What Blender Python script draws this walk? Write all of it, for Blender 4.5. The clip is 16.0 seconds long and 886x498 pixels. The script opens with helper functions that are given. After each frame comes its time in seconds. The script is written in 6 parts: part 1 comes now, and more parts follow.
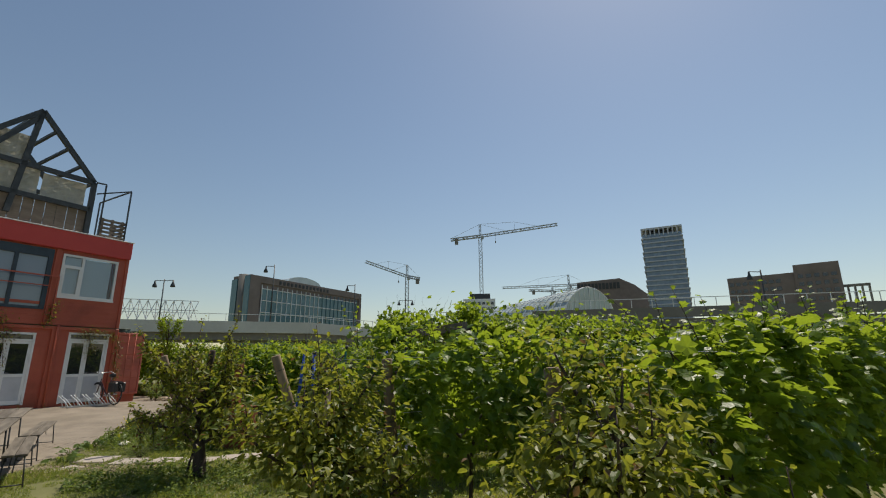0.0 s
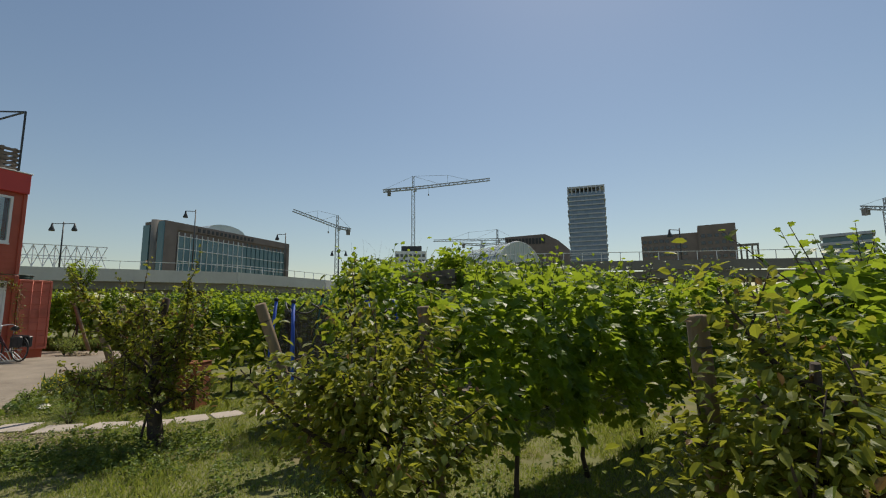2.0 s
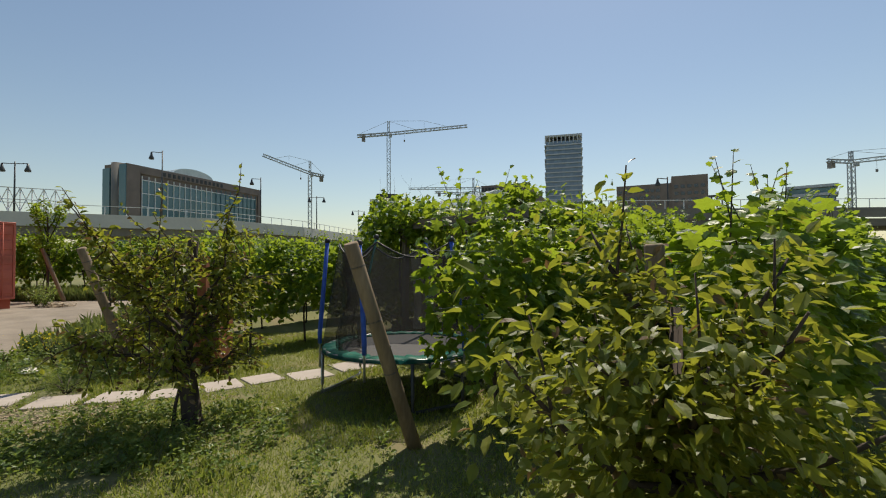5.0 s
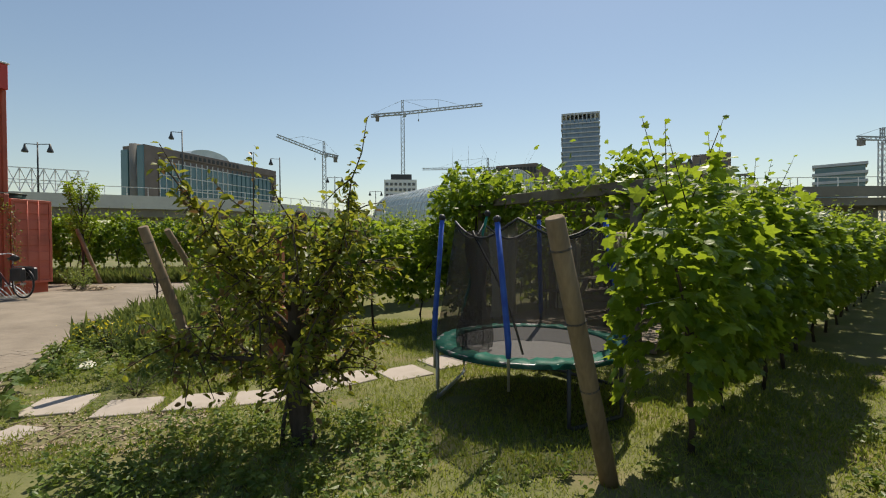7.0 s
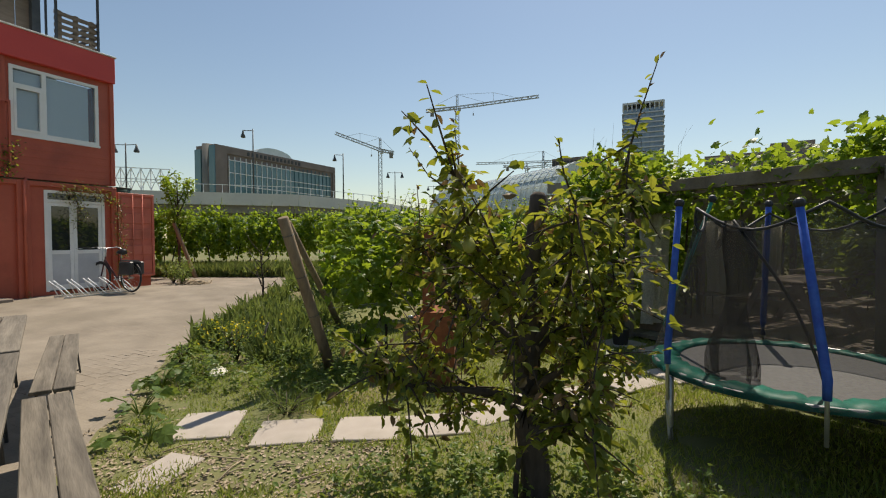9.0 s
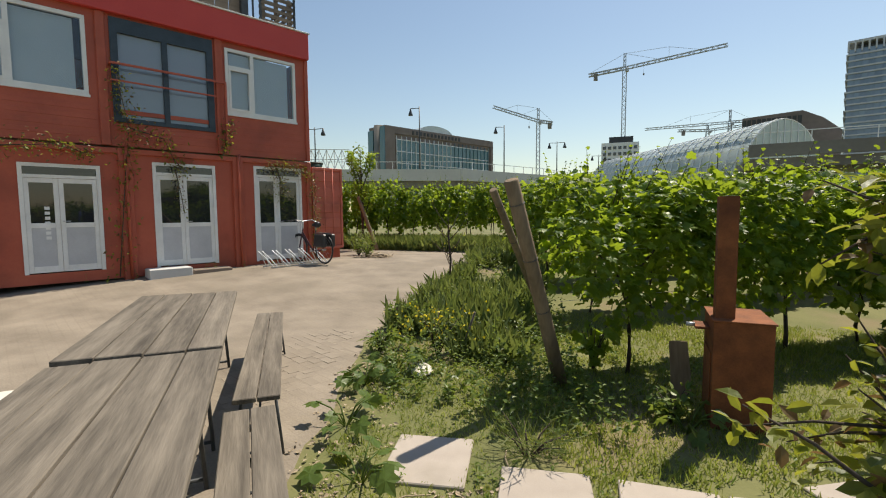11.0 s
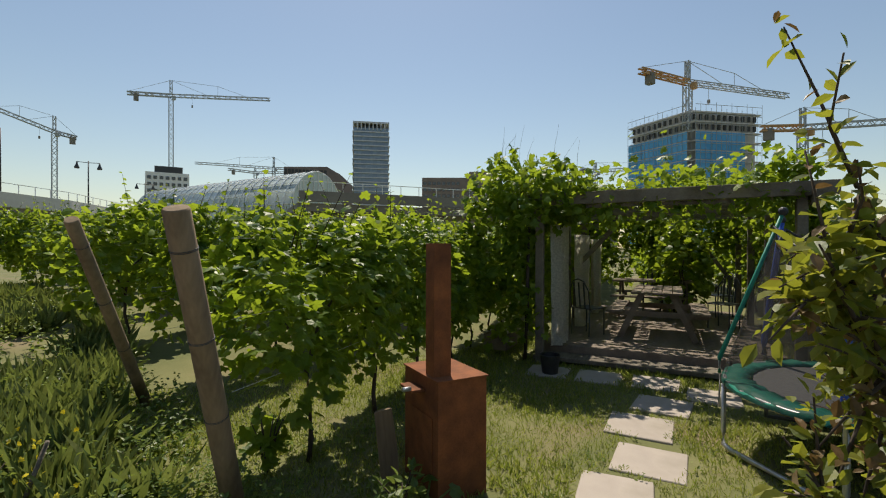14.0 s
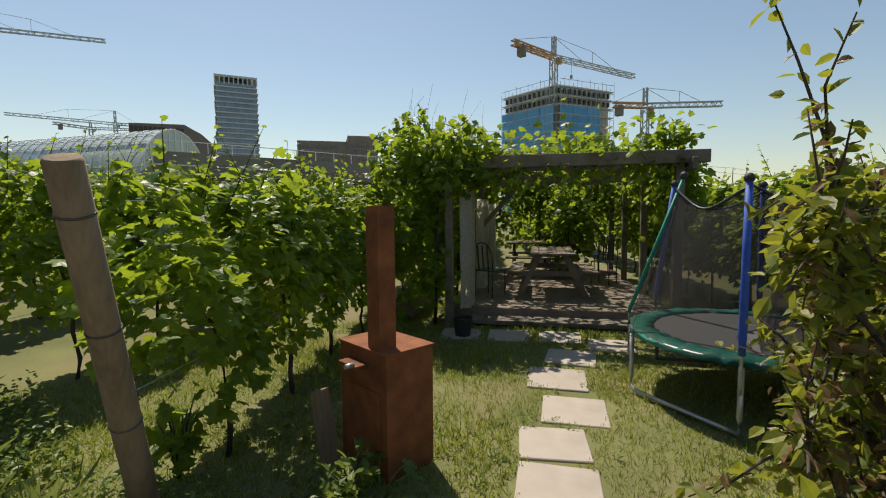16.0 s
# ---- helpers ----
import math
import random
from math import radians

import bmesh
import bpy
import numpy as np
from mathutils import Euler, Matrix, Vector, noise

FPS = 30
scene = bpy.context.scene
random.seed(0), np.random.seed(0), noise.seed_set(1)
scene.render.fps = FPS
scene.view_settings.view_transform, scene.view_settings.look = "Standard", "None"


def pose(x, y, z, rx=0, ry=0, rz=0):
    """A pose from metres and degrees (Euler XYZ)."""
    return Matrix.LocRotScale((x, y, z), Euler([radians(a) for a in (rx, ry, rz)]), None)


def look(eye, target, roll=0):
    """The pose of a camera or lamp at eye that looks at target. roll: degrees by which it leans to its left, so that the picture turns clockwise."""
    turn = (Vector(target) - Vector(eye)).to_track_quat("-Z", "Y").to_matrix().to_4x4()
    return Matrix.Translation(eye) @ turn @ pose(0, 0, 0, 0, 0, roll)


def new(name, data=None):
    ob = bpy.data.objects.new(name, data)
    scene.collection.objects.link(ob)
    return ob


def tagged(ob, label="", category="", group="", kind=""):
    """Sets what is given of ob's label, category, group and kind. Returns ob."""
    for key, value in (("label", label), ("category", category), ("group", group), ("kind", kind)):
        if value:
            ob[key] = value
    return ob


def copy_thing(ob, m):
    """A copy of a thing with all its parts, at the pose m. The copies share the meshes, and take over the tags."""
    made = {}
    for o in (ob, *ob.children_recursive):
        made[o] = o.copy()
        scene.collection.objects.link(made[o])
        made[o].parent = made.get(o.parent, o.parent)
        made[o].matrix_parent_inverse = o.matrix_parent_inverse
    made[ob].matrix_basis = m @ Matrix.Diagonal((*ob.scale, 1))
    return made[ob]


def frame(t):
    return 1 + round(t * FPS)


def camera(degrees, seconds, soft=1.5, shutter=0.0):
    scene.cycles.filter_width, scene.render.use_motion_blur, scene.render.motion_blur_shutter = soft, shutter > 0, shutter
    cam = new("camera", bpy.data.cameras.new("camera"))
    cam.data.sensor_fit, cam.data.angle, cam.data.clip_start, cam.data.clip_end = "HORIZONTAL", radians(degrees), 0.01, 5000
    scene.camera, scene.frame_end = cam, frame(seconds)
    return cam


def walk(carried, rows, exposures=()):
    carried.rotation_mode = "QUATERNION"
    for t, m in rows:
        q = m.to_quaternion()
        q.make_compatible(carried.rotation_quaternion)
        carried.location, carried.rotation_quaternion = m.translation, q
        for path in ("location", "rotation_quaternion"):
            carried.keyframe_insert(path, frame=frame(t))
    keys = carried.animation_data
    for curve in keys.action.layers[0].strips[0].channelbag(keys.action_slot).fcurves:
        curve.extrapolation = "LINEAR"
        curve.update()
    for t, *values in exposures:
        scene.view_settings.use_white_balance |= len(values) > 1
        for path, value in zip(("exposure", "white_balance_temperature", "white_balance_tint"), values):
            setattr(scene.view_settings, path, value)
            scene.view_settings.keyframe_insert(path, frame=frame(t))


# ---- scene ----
cam = camera(87.6, 16.0, soft=1.1)
PATH = [
    (0, pose(0.618, -0.239, 1.615, 103.85, 0.39, 2.44)),
    (0.5, pose(0.356, 0.021, 1.605, 102.72, 0.34, -3.25)),
    (1, pose(0.145, 0.230, 1.628, 101.05, 0.48, -5.27)),
    (1.5, pose(-0.221, 0.439, 1.630, 99.12, 0.52, -4.71)),
    (2, pose(-0.410, 0.632, 1.603, 97.91, 0.53, -6.29)),
    (2.5, pose(-0.519, 0.852, 1.616, 97.21, 0.68, -8.60)),
    (3, pose(-0.690, 1.105, 1.601, 95.96, 0.70, -8.46)),
    (3.5, pose(-0.973, 1.367, 1.607, 94.60, 0.48, -7.37)),
    (5.8, pose(-2.116, 2.696, 1.545, 89.65, 0.29, -10.42)),
    (6, pose(-2.238, 2.821, 1.541, 89.18, 0.52, -9.59)),
    (6.5, pose(-2.580, 3.059, 1.567, 89.04, 0.48, -8.53)),
    (7, pose(-2.801, 3.349, 1.582, 89.18, 0.41, -8.02)),
    (7.5, pose(-3.179, 3.572, 1.574, 89.56, 0.47, -7.69)),
    (8, pose(-3.461, 3.821, 1.585, 89.94, 0.42, -6.81)),
    (8.5, pose(-3.702, 4.148, 1.596, 89.46, 0.29, -5.00)),
    (9, pose(-4.064, 4.468, 1.576, 88.60, 0.31, -1.57)),
    (9.5, pose(-4.355, 4.834, 1.535, 88.37, 0.31, 1.21)),
    (10, pose(-4.562, 5.187, 1.567, 86.61, 0.36, 11.60)),
    (10.2, pose(-4.686, 5.319, 1.545, 85.50, 0.45, 17.96)),
    (12.3, pose(-5.210, 6.573, 1.554, 86.47, 0.13, 8.67)),
    (12.5, pose(-5.220, 6.713, 1.555, 87.75, -0.10, 0.32)),
    (13, pose(-5.443, 6.943, 1.580, 90.41, -0.22, -19.05)),
    (13.5, pose(-5.669, 7.082, 1.656, 90.31, -0.11, -29.66)),
    (14, pose(-5.807, 7.022, 1.624, 89.77, -0.12, -34.27)),
    (14.5, pose(-5.933, 7.222, 1.579, 89.51, -0.01, -38.78)),
    (15, pose(-6.001, 7.390, 1.632, 88.26, 0.19, -42.61)),
    (15.5, pose(-6.004, 7.409, 1.622, 86.62, 0.44, -46.06)),
    (16, pose(-5.973, 7.447, 1.603, 85.56, 0.46, -48.99)),
]
walk(cam, PATH, exposures=[(0, -0.12, 6930, 10), (2, -0.2, 6930, 10), (3.5, -0.07, 6930, 10), (7, 0.15, 7030, 10), (9.5, 0.2, 7080, 10), (12.5, 0.48, 7080, 10), (13.4, 0.14, 7080, 10), (15, 0.1, 7080, 10), (16, 0.2, 7130, 10)])

# ---------- world and sun ----------
SUN_EL, SUN_AZ = radians(58), (0.46, 0.888)
world = bpy.data.worlds.new("world")
scene.world = world
world.use_nodes = True
wn = world.node_tree
sky = wn.nodes.new("ShaderNodeTexSky")
sky.sky_type, sky.sun_disc = "NISHITA", False
sky.sun_elevation, sky.sun_rotation = SUN_EL, math.atan2(SUN_AZ[0], SUN_AZ[1])
sky.air_density, sky.dust_density, sky.ozone_density = 1.3, 0.42, 1.95
wn.links.new(sky.outputs[0], wn.nodes["Background"].inputs[0])
wn.nodes["Background"].inputs[1].default_value = 0.095
sun = new("sun", bpy.data.lights.new("sun", "SUN"))
sun.data.energy, sun.data.angle, sun.data.color = 4.9, radians(0.6), (1.0, 0.94, 0.84)
sun.matrix_world = look((SUN_AZ[0] * 20, SUN_AZ[1] * 20, 20 * math.tan(SUN_EL)), (0, 0, 0))

rnd = random.Random(7)


# ---------- materials ----------
def mat(name, a, b, scale=6.0, rough=0.7, bump=0.2, fine=60.0, metal=0.0, spec=0.4, stretch=(1, 1, 1), dirt=None, island=0.0, obj=0.0):
    m = bpy.data.materials.new(name)
    m.use_nodes = True
    nt = m.node_tree
    nodes, link = nt.nodes, nt.links.new
    bs = nodes["Principled BSDF"]
    tc = nodes.new("ShaderNodeTexCoord")
    mp = nodes.new("ShaderNodeMapping")
    mp.inputs["Scale"].default_value = stretch
    link(tc.outputs["Object"], mp.inputs[0])
    n1 = nodes.new("ShaderNodeTexNoise")
    n1.inputs["Scale"].default_value, n1.inputs["Detail"].default_value = scale, 6
    n2 = nodes.new("ShaderNodeTexNoise")
    n2.inputs["Scale"].default_value, n2.inputs["Detail"].default_value = fine, 4
    link(mp.outputs[0], n1.inputs[0])
    link(mp.outputs[0], n2.inputs[0])
    add = nodes.new("ShaderNodeMath")
    add.operation = "MULTIPLY_ADD"
    add.inputs[1].default_value = 0.4
    link(n2.outputs[0], add.inputs[0])
    link(n1.outputs[0], add.inputs[2])
    sub = nodes.new("ShaderNodeMapRange")
    sub.inputs[1].default_value, sub.inputs[2].default_value = 0.45, 0.95
    link(add.outputs[0], sub.inputs[0])
    value = sub.outputs[0]
    if island or obj:
        src = nodes.new("ShaderNodeNewGeometry") if island else nodes.new("ShaderNodeObjectInfo")
        mix = nodes.new("ShaderNodeMix")
        mix.inputs[0].default_value = island or obj
        link(value, mix.inputs[2])
        link(src.outputs["Random Per Island" if island else "Random"], mix.inputs[3])
        value = mix.outputs[0]
    ramp = nodes.new("ShaderNodeMix")
    ramp.data_type = "RGBA"
    ramp.inputs[6].default_value, ramp.inputs[7].default_value = (*a, 1), (*b, 1)
    link(value, ramp.inputs[0])
    color = ramp.outputs[2]
    if dirt:
        n3 = nodes.new("ShaderNodeTexNoise")
        n3.inputs["Scale"].default_value, n3.inputs["Detail"].default_value = dirt[3], 8
        link(mp.outputs[0], n3.inputs[0])
        mr = nodes.new("ShaderNodeMapRange")
        mr.inputs[1].default_value, mr.inputs[2].default_value, mr.inputs[4].default_value = 0.52, 0.68, dirt[4]
        link(n3.outputs[0], mr.inputs[0])
        mx = nodes.new("ShaderNodeMix")
        mx.data_type = "RGBA"
        mx.inputs[7].default_value = (*dirt[:3], 1)
        link(mr.outputs[0], mx.inputs[0])
        link(color, mx.inputs[6])
        color = mx.outputs[2]
    link(color, bs.inputs["Base Color"])
    bs.inputs["Roughness"].default_value, bs.inputs["Metallic"].default_value = rough, metal
    bs.inputs["Specular IOR Level"].default_value = spec
    if bump:
        bp = nodes.new("ShaderNodeBump")
        bp.inputs["Strength"].default_value, bp.inputs["Distance"].default_value = bump, 0.01
        link(add.outputs[0], bp.inputs["Height"])
        link(bp.outputs[0], bs.inputs["Normal"])
    return m


def leaf_mat(name, a, b, c, glow=0.45, rough=0.42):
    """Leaves: a colour from a to b leaf by leaf, light shining through in colour c."""
    m = bpy.data.materials.new(name)
    m.use_nodes = True
    nt = m.node_tree
    nodes, link = nt.nodes, nt.links.new
    bs, out = nodes["Principled BSDF"], nodes["Material Output"]
    geo = nodes.new("ShaderNodeNewGeometry")
    mx = nodes.new("ShaderNodeMix")
    mx.data_type = "RGBA"
    mx.inputs[6].default_value, mx.inputs[7].default_value = (*a, 1), (*b, 1)
    pw = nodes.new("ShaderNodeMath")
    pw.operation = "POWER"
    pw.inputs[1].default_value = 1.6
    link(geo.outputs["Random Per Island"], pw.inputs[0])
    link(pw.outputs[0], mx.inputs[0])
    tc = nodes.new("ShaderNodeTexCoord")
    nz = nodes.new("ShaderNodeTexNoise")
    nz.inputs["Scale"].default_value, nz.inputs["Detail"].default_value = 40, 3
    link(tc.outputs["Object"], nz.inputs[0])
    hs = nodes.new("ShaderNodeHueSaturation")
    vr = nodes.new("ShaderNodeMapRange")
    vr.inputs[1].default_value, vr.inputs[2].default_value, vr.inputs[3].default_value, vr.inputs[4].default_value = 0.3, 0.7, 0.75, 1.25
    link(nz.outputs[0], vr.inputs[0])
    link(vr.outputs[0], hs.inputs["Value"])
    link(mx.outputs[2], hs.inputs["Color"])
    link(hs.outputs[0], bs.inputs["Base Color"])
    bs.inputs["Roughness"].default_value = rough
    bs.inputs["Specular IOR Level"].default_value = 0.33
    bp = nodes.new("ShaderNodeBump")
    bp.inputs["Strength"].default_value, bp.inputs["Distance"].default_value = 0.35, 0.006
    link(nz.outputs[0], bp.inputs["Height"])
    link(bp.outputs[0], bs.inputs["Normal"])
    tr = nodes.new("ShaderNodeBsdfTranslucent")
    mt = nodes.new("ShaderNodeMix")
    mt.data_type, mt.blend_type = "RGBA", "MIX"
    mt.inputs[0].default_value = 0.55
    mt.inputs[7].default_value = (*c, 1)
    link(hs.outputs[0], mt.inputs[6])
    link(mt.outputs[2], tr.inputs["Color"])
    sh = nodes.new("ShaderNodeMixShader")
    sh.inputs[0].default_value = glow
    link(bs.outputs[0], sh.inputs[1])
    link(tr.outputs[0], sh.inputs[2])
    link(sh.outputs[0], out.inputs["Surface"])
    return m


def glass_mat(name, tint, rough=0.03, alpha=1.0):
    m = bpy.data.materials.new(name)
    m.use_nodes = True
    bs = m.node_tree.nodes["Principled BSDF"]
    bs.inputs["Base Color"].default_value = (*tint, 1)
    bs.inputs["Roughness"].default_value = rough
    bs.inputs["Specular IOR Level"].default_value = 0.9
    bs.inputs["Alpha"].default_value = alpha
    return m


M_GRAPE = leaf_mat("grape_leaf", (0.045, 0.11, 0.014), (0.18, 0.265, 0.032), (0.52, 0.64, 0.04), 0.5)
M_PEAR = leaf_mat("pear_leaf", (0.06, 0.105, 0.017), (0.23, 0.235, 0.04), (0.52, 0.52, 0.045), 0.46, 0.46)
M_DRY = leaf_mat("brown_leaf", (0.12, 0.09, 0.04), (0.20, 0.12, 0.05), (0.30, 0.16, 0.05), 0.3)
M_WEED = leaf_mat("weed_leaf", (0.07, 0.125, 0.03), (0.19, 0.25, 0.06), (0.38, 0.46, 0.06), 0.43)
M_BLADE = leaf_mat("grass_blade", (0.12, 0.19, 0.032), (0.36, 0.35, 0.10), (0.44, 0.50, 0.07), 0.45, 0.5)
M_TALL = leaf_mat("tall_grass_blade", (0.06, 0.105, 0.03), (0.195, 0.22, 0.072), (0.31, 0.37, 0.07), 0.38, 0.6)
M_BLOOM = leaf_mat("yellow_bloom", (0.7, 0.56, 0.03), (0.8, 0.66, 0.05), (0.8, 0.62, 0.03), 0.3)
M_BARK = mat("bark", (0.035, 0.026, 0.02), (0.095, 0.072, 0.055), 14, 0.92, 0.8, 50, stretch=(1, 1, 0.3))
M_POST = mat("weathered_post", (0.14, 0.10, 0.062), (0.30, 0.22, 0.14), 5, 0.88, 0.6, 40, stretch=(1, 1, 0.12), dirt=(0.09, 0.07, 0.05, 3.0, 0.7))
M_PLANK = mat("grey_plank", (0.055, 0.046, 0.036), (0.25, 0.215, 0.17), 11, 0.85, 0.9, 60, stretch=(0.1, 1, 1), dirt=(0.06, 0.049, 0.038, 3.5, 0.85), obj=0.25)
M_BEAM = mat("old_beam", (0.10, 0.085, 0.065), (0.22, 0.19, 0.15), 4, 0.9, 0.5, 40, stretch=(0.15, 1, 1))
M_RED = mat("red_paint", (0.37, 0.075, 0.043), (0.46, 0.105, 0.06), 1.6, 0.5, 0.08, 30, dirt=(0.22, 0.05, 0.03, 1.2, 0.55))
M_FASCIA = mat("red_fascia", (0.52, 0.05, 0.042), (0.58, 0.065, 0.052), 1.2, 0.45, 0.05, 30)
M_ORANGE = mat("faded_red_paint", (0.48, 0.115, 0.075), (0.56, 0.16, 0.105), 2.0, 0.6, 0.08, 30, dirt=(0.25, 0.07, 0.04, 1.5, 0.5))
M_WHITE = mat("white_frame", (0.66, 0.66, 0.64), (0.80, 0.80, 0.78), 3, 0.45, 0.03, 30)
M_PANEL = mat("grey_door_panel", (0.42, 0.43, 0.45), (0.52, 0.53, 0.55), 3, 0.5, 0.03, 30)
M_DARKMETAL = mat("dark_metal", (0.03, 0.035, 0.04), (0.07, 0.075, 0.08), 5, 0.5, 0.1, 40)
M_BLUEFRAME = mat("dark_blue_frame", (0.02, 0.035, 0.05), (0.04, 0.06, 0.08), 4, 0.4, 0.05, 30)
# pale blue-grey base colour stands in for bright reflections on the pane
M_GLASS = glass_mat("window_glass", (0.2, 0.25, 0.3))
M_DARKGLASS = glass_mat("dark_glass", (0.02, 0.022, 0.025))
M_BLIND = mat("blind_slat", (0.72, 0.76, 0.79), (0.82, 0.85, 0.87), 3, 0.5, 0.0, 30)
M_RUST = mat("rusted_steel", (0.13, 0.042, 0.016), (0.28, 0.095, 0.032), 7, 0.85, 0.35, 90, dirt=(0.085, 0.03, 0.014, 3.0, 0.7))
M_SLAB = mat("paving_slab", (0.33, 0.285, 0.245), (0.44, 0.385, 0.335), 4, 0.9, 0.25, 120, dirt=(0.25, 0.22, 0.175, 2.5, 0.5), obj=0.25)
M_YARD = mat("sandy_pavers", (0.18, 0.15, 0.116), (0.305, 0.258, 0.202), 1.7, 0.9, 0.8, 55, dirt=(0.19, 0.16, 0.12, 0.5, 0.6))
M_PAVER = mat("paver", (0.2, 0.167, 0.13), (0.29, 0.246, 0.193), 3.0, 0.9, 0.4, 90, obj=0.35)
M_GROUND = mat("lawn_soil", (0.095, 0.11, 0.035), (0.18, 0.175, 0.07), 1.3, 0.95, 0.8, 45, dirt=(0.21, 0.16, 0.095, 0.9, 0.75))
M_CONC = mat("concrete", (0.48, 0.48, 0.47), (0.6, 0.6, 0.58), 0.25, 0.85, 0.1, 3)
M_CONCDARK = mat("dark_concrete", (0.16, 0.15, 0.14), (0.24, 0.23, 0.21), 0.2, 0.9, 0.1, 3)
M_STEELW = mat("white_steel", (0.68, 0.70, 0.72), (0.8, 0.82, 0.84), 1, 0.5, 0.0, 5)
M_BRICK = mat("brown_brick", (0.18, 0.148, 0.135), (0.25, 0.207, 0.19), 0.3, 0.9, 0.1, 4)
M_CURTAIN = mat("blue_curtain_wall", (0.045, 0.13, 0.16), (0.11, 0.22, 0.26), 0.15, 0.15, 0.0, 2, spec=0.7, obj=0.6)
M_TOWERGLASS = mat("tower_glass", (0.10, 0.16, 0.25), (0.2, 0.29, 0.40), 0.3, 0.2, 0.0, 2, spec=0.8, obj=0.6)
M_TOWERSLAB = mat("tower_slab", (0.42, 0.46, 0.52), (0.52, 0.55, 0.60), 0.3, 0.7, 0.0, 2)
M_CRANE = mat("crane_steel", (0.30, 0.34, 0.37), (0.42, 0.46, 0.50), 0.5, 0.6, 0.0, 3)
M_CRANEY = mat("orange_crane_steel", (0.40, 0.24, 0.11), (0.48, 0.30, 0.15), 0.5, 0.6, 0.0, 3)
M_NET = mat("blue_scaffold_net", (0.06, 0.31, 0.6), (0.13, 0.43, 0.76), 0.4, 0.8, 0.0, 3, obj=0.5)
M_GHGLASS = mat("greenhouse_glass", (0.42, 0.50, 0.50), (0.58, 0.65, 0.64), 0.3, 0.25, 0.0, 2, spec=0.8)
M_BLUEFOAM = mat("blue_foam_sleeve", (0.02, 0.06, 0.36), (0.04, 0.13, 0.52), 12, 0.6, 0.3, 60)
M_GREENPAD = mat("green_padding", (0.008, 0.14, 0.10), (0.03, 0.27, 0.195), 6, 0.5, 0.5, 30, spec=0.25)
M_MAT = mat("black_jump_mat", (0.13, 0.125, 0.125), (0.2, 0.195, 0.195), 30, 0.6, 0.1, 90)
M_GALV = mat("galvanised_steel", (0.40, 0.41, 0.42), (0.58, 0.59, 0.60), 8, 0.4, 0.1, 50, metal=0.7)
M_DARKWOOD = mat("dark_deck_wood", (0.13, 0.10, 0.078), (0.25, 0.20, 0.16), 4, 0.85, 0.5, 40, stretch=(0.15, 1, 1))
M_THINCANVAS = leaf_mat("thin_canvas", (0.68, 0.65, 0.59), (0.8, 0.77, 0.71), (0.8, 0.76, 0.68), 0.4, 0.85)
M_CANVAS = mat("pale_canvas", (0.52, 0.49, 0.42), (0.70, 0.67, 0.60), 5, 0.85, 0.3, 50)
M_BLACK = mat("black_plastic", (0.018, 0.018, 0.02), (0.04, 0.04, 0.042), 8, 0.5, 0.1, 60)
M_TUB = mat("dark_green_plastic", (0.015, 0.045, 0.03), (0.025, 0.06, 0.045), 8, 0.5, 0.1, 60)
M_TYRE = mat("black_rubber", (0.02, 0.02, 0.02), (0.035, 0.035, 0.035), 10, 0.8, 0.1, 60)
M_BIKE = mat("dark_red_bike_paint", (0.06, 0.02, 0.025), (0.09, 0.03, 0.035), 10, 0.35, 0.0, 60)
M_PEARFRUIT = mat("pear_fruit", (0.22, 0.27, 0.06), (0.34, 0.32, 0.10), 20, 0.45, 0.05, 90)
M_MULCH = mat("dry_litter", (0.26, 0.20, 0.13), (0.42, 0.34, 0.24), 8, 0.95, 0.5, 60, island=0.6)


def net_mat():
    m = mat("black_safety_net", (0.022, 0.022, 0.023), (0.04, 0.04, 0.04), 10, 0.7, 0.0)
    nt = m.node_tree
    tl = nt.nodes.new("ShaderNodeBsdfTranslucent")
    tl.inputs["Color"].default_value = (0.04, 0.038, 0.036, 1)
    cloth = nt.nodes.new("ShaderNodeMixShader")
    cloth.inputs[0].default_value = 0.5
    tr = nt.nodes.new("ShaderNodeBsdfTransparent")
    mx = nt.nodes.new("ShaderNodeMixShader")
    mx.inputs[0].default_value = 0.5
    nt.links.new(nt.nodes["Principled BSDF"].outputs[0], cloth.inputs[1])
    nt.links.new(tl.outputs[0], cloth.inputs[2])
    nt.links.new(tr.outputs[0], mx.inputs[1])
    nt.links.new(cloth.outputs[0], mx.inputs[2])
    nt.links.new(mx.outputs[0], nt.nodes["Material Output"].inputs["Surface"])
    return m


M_MESHNET = net_mat()


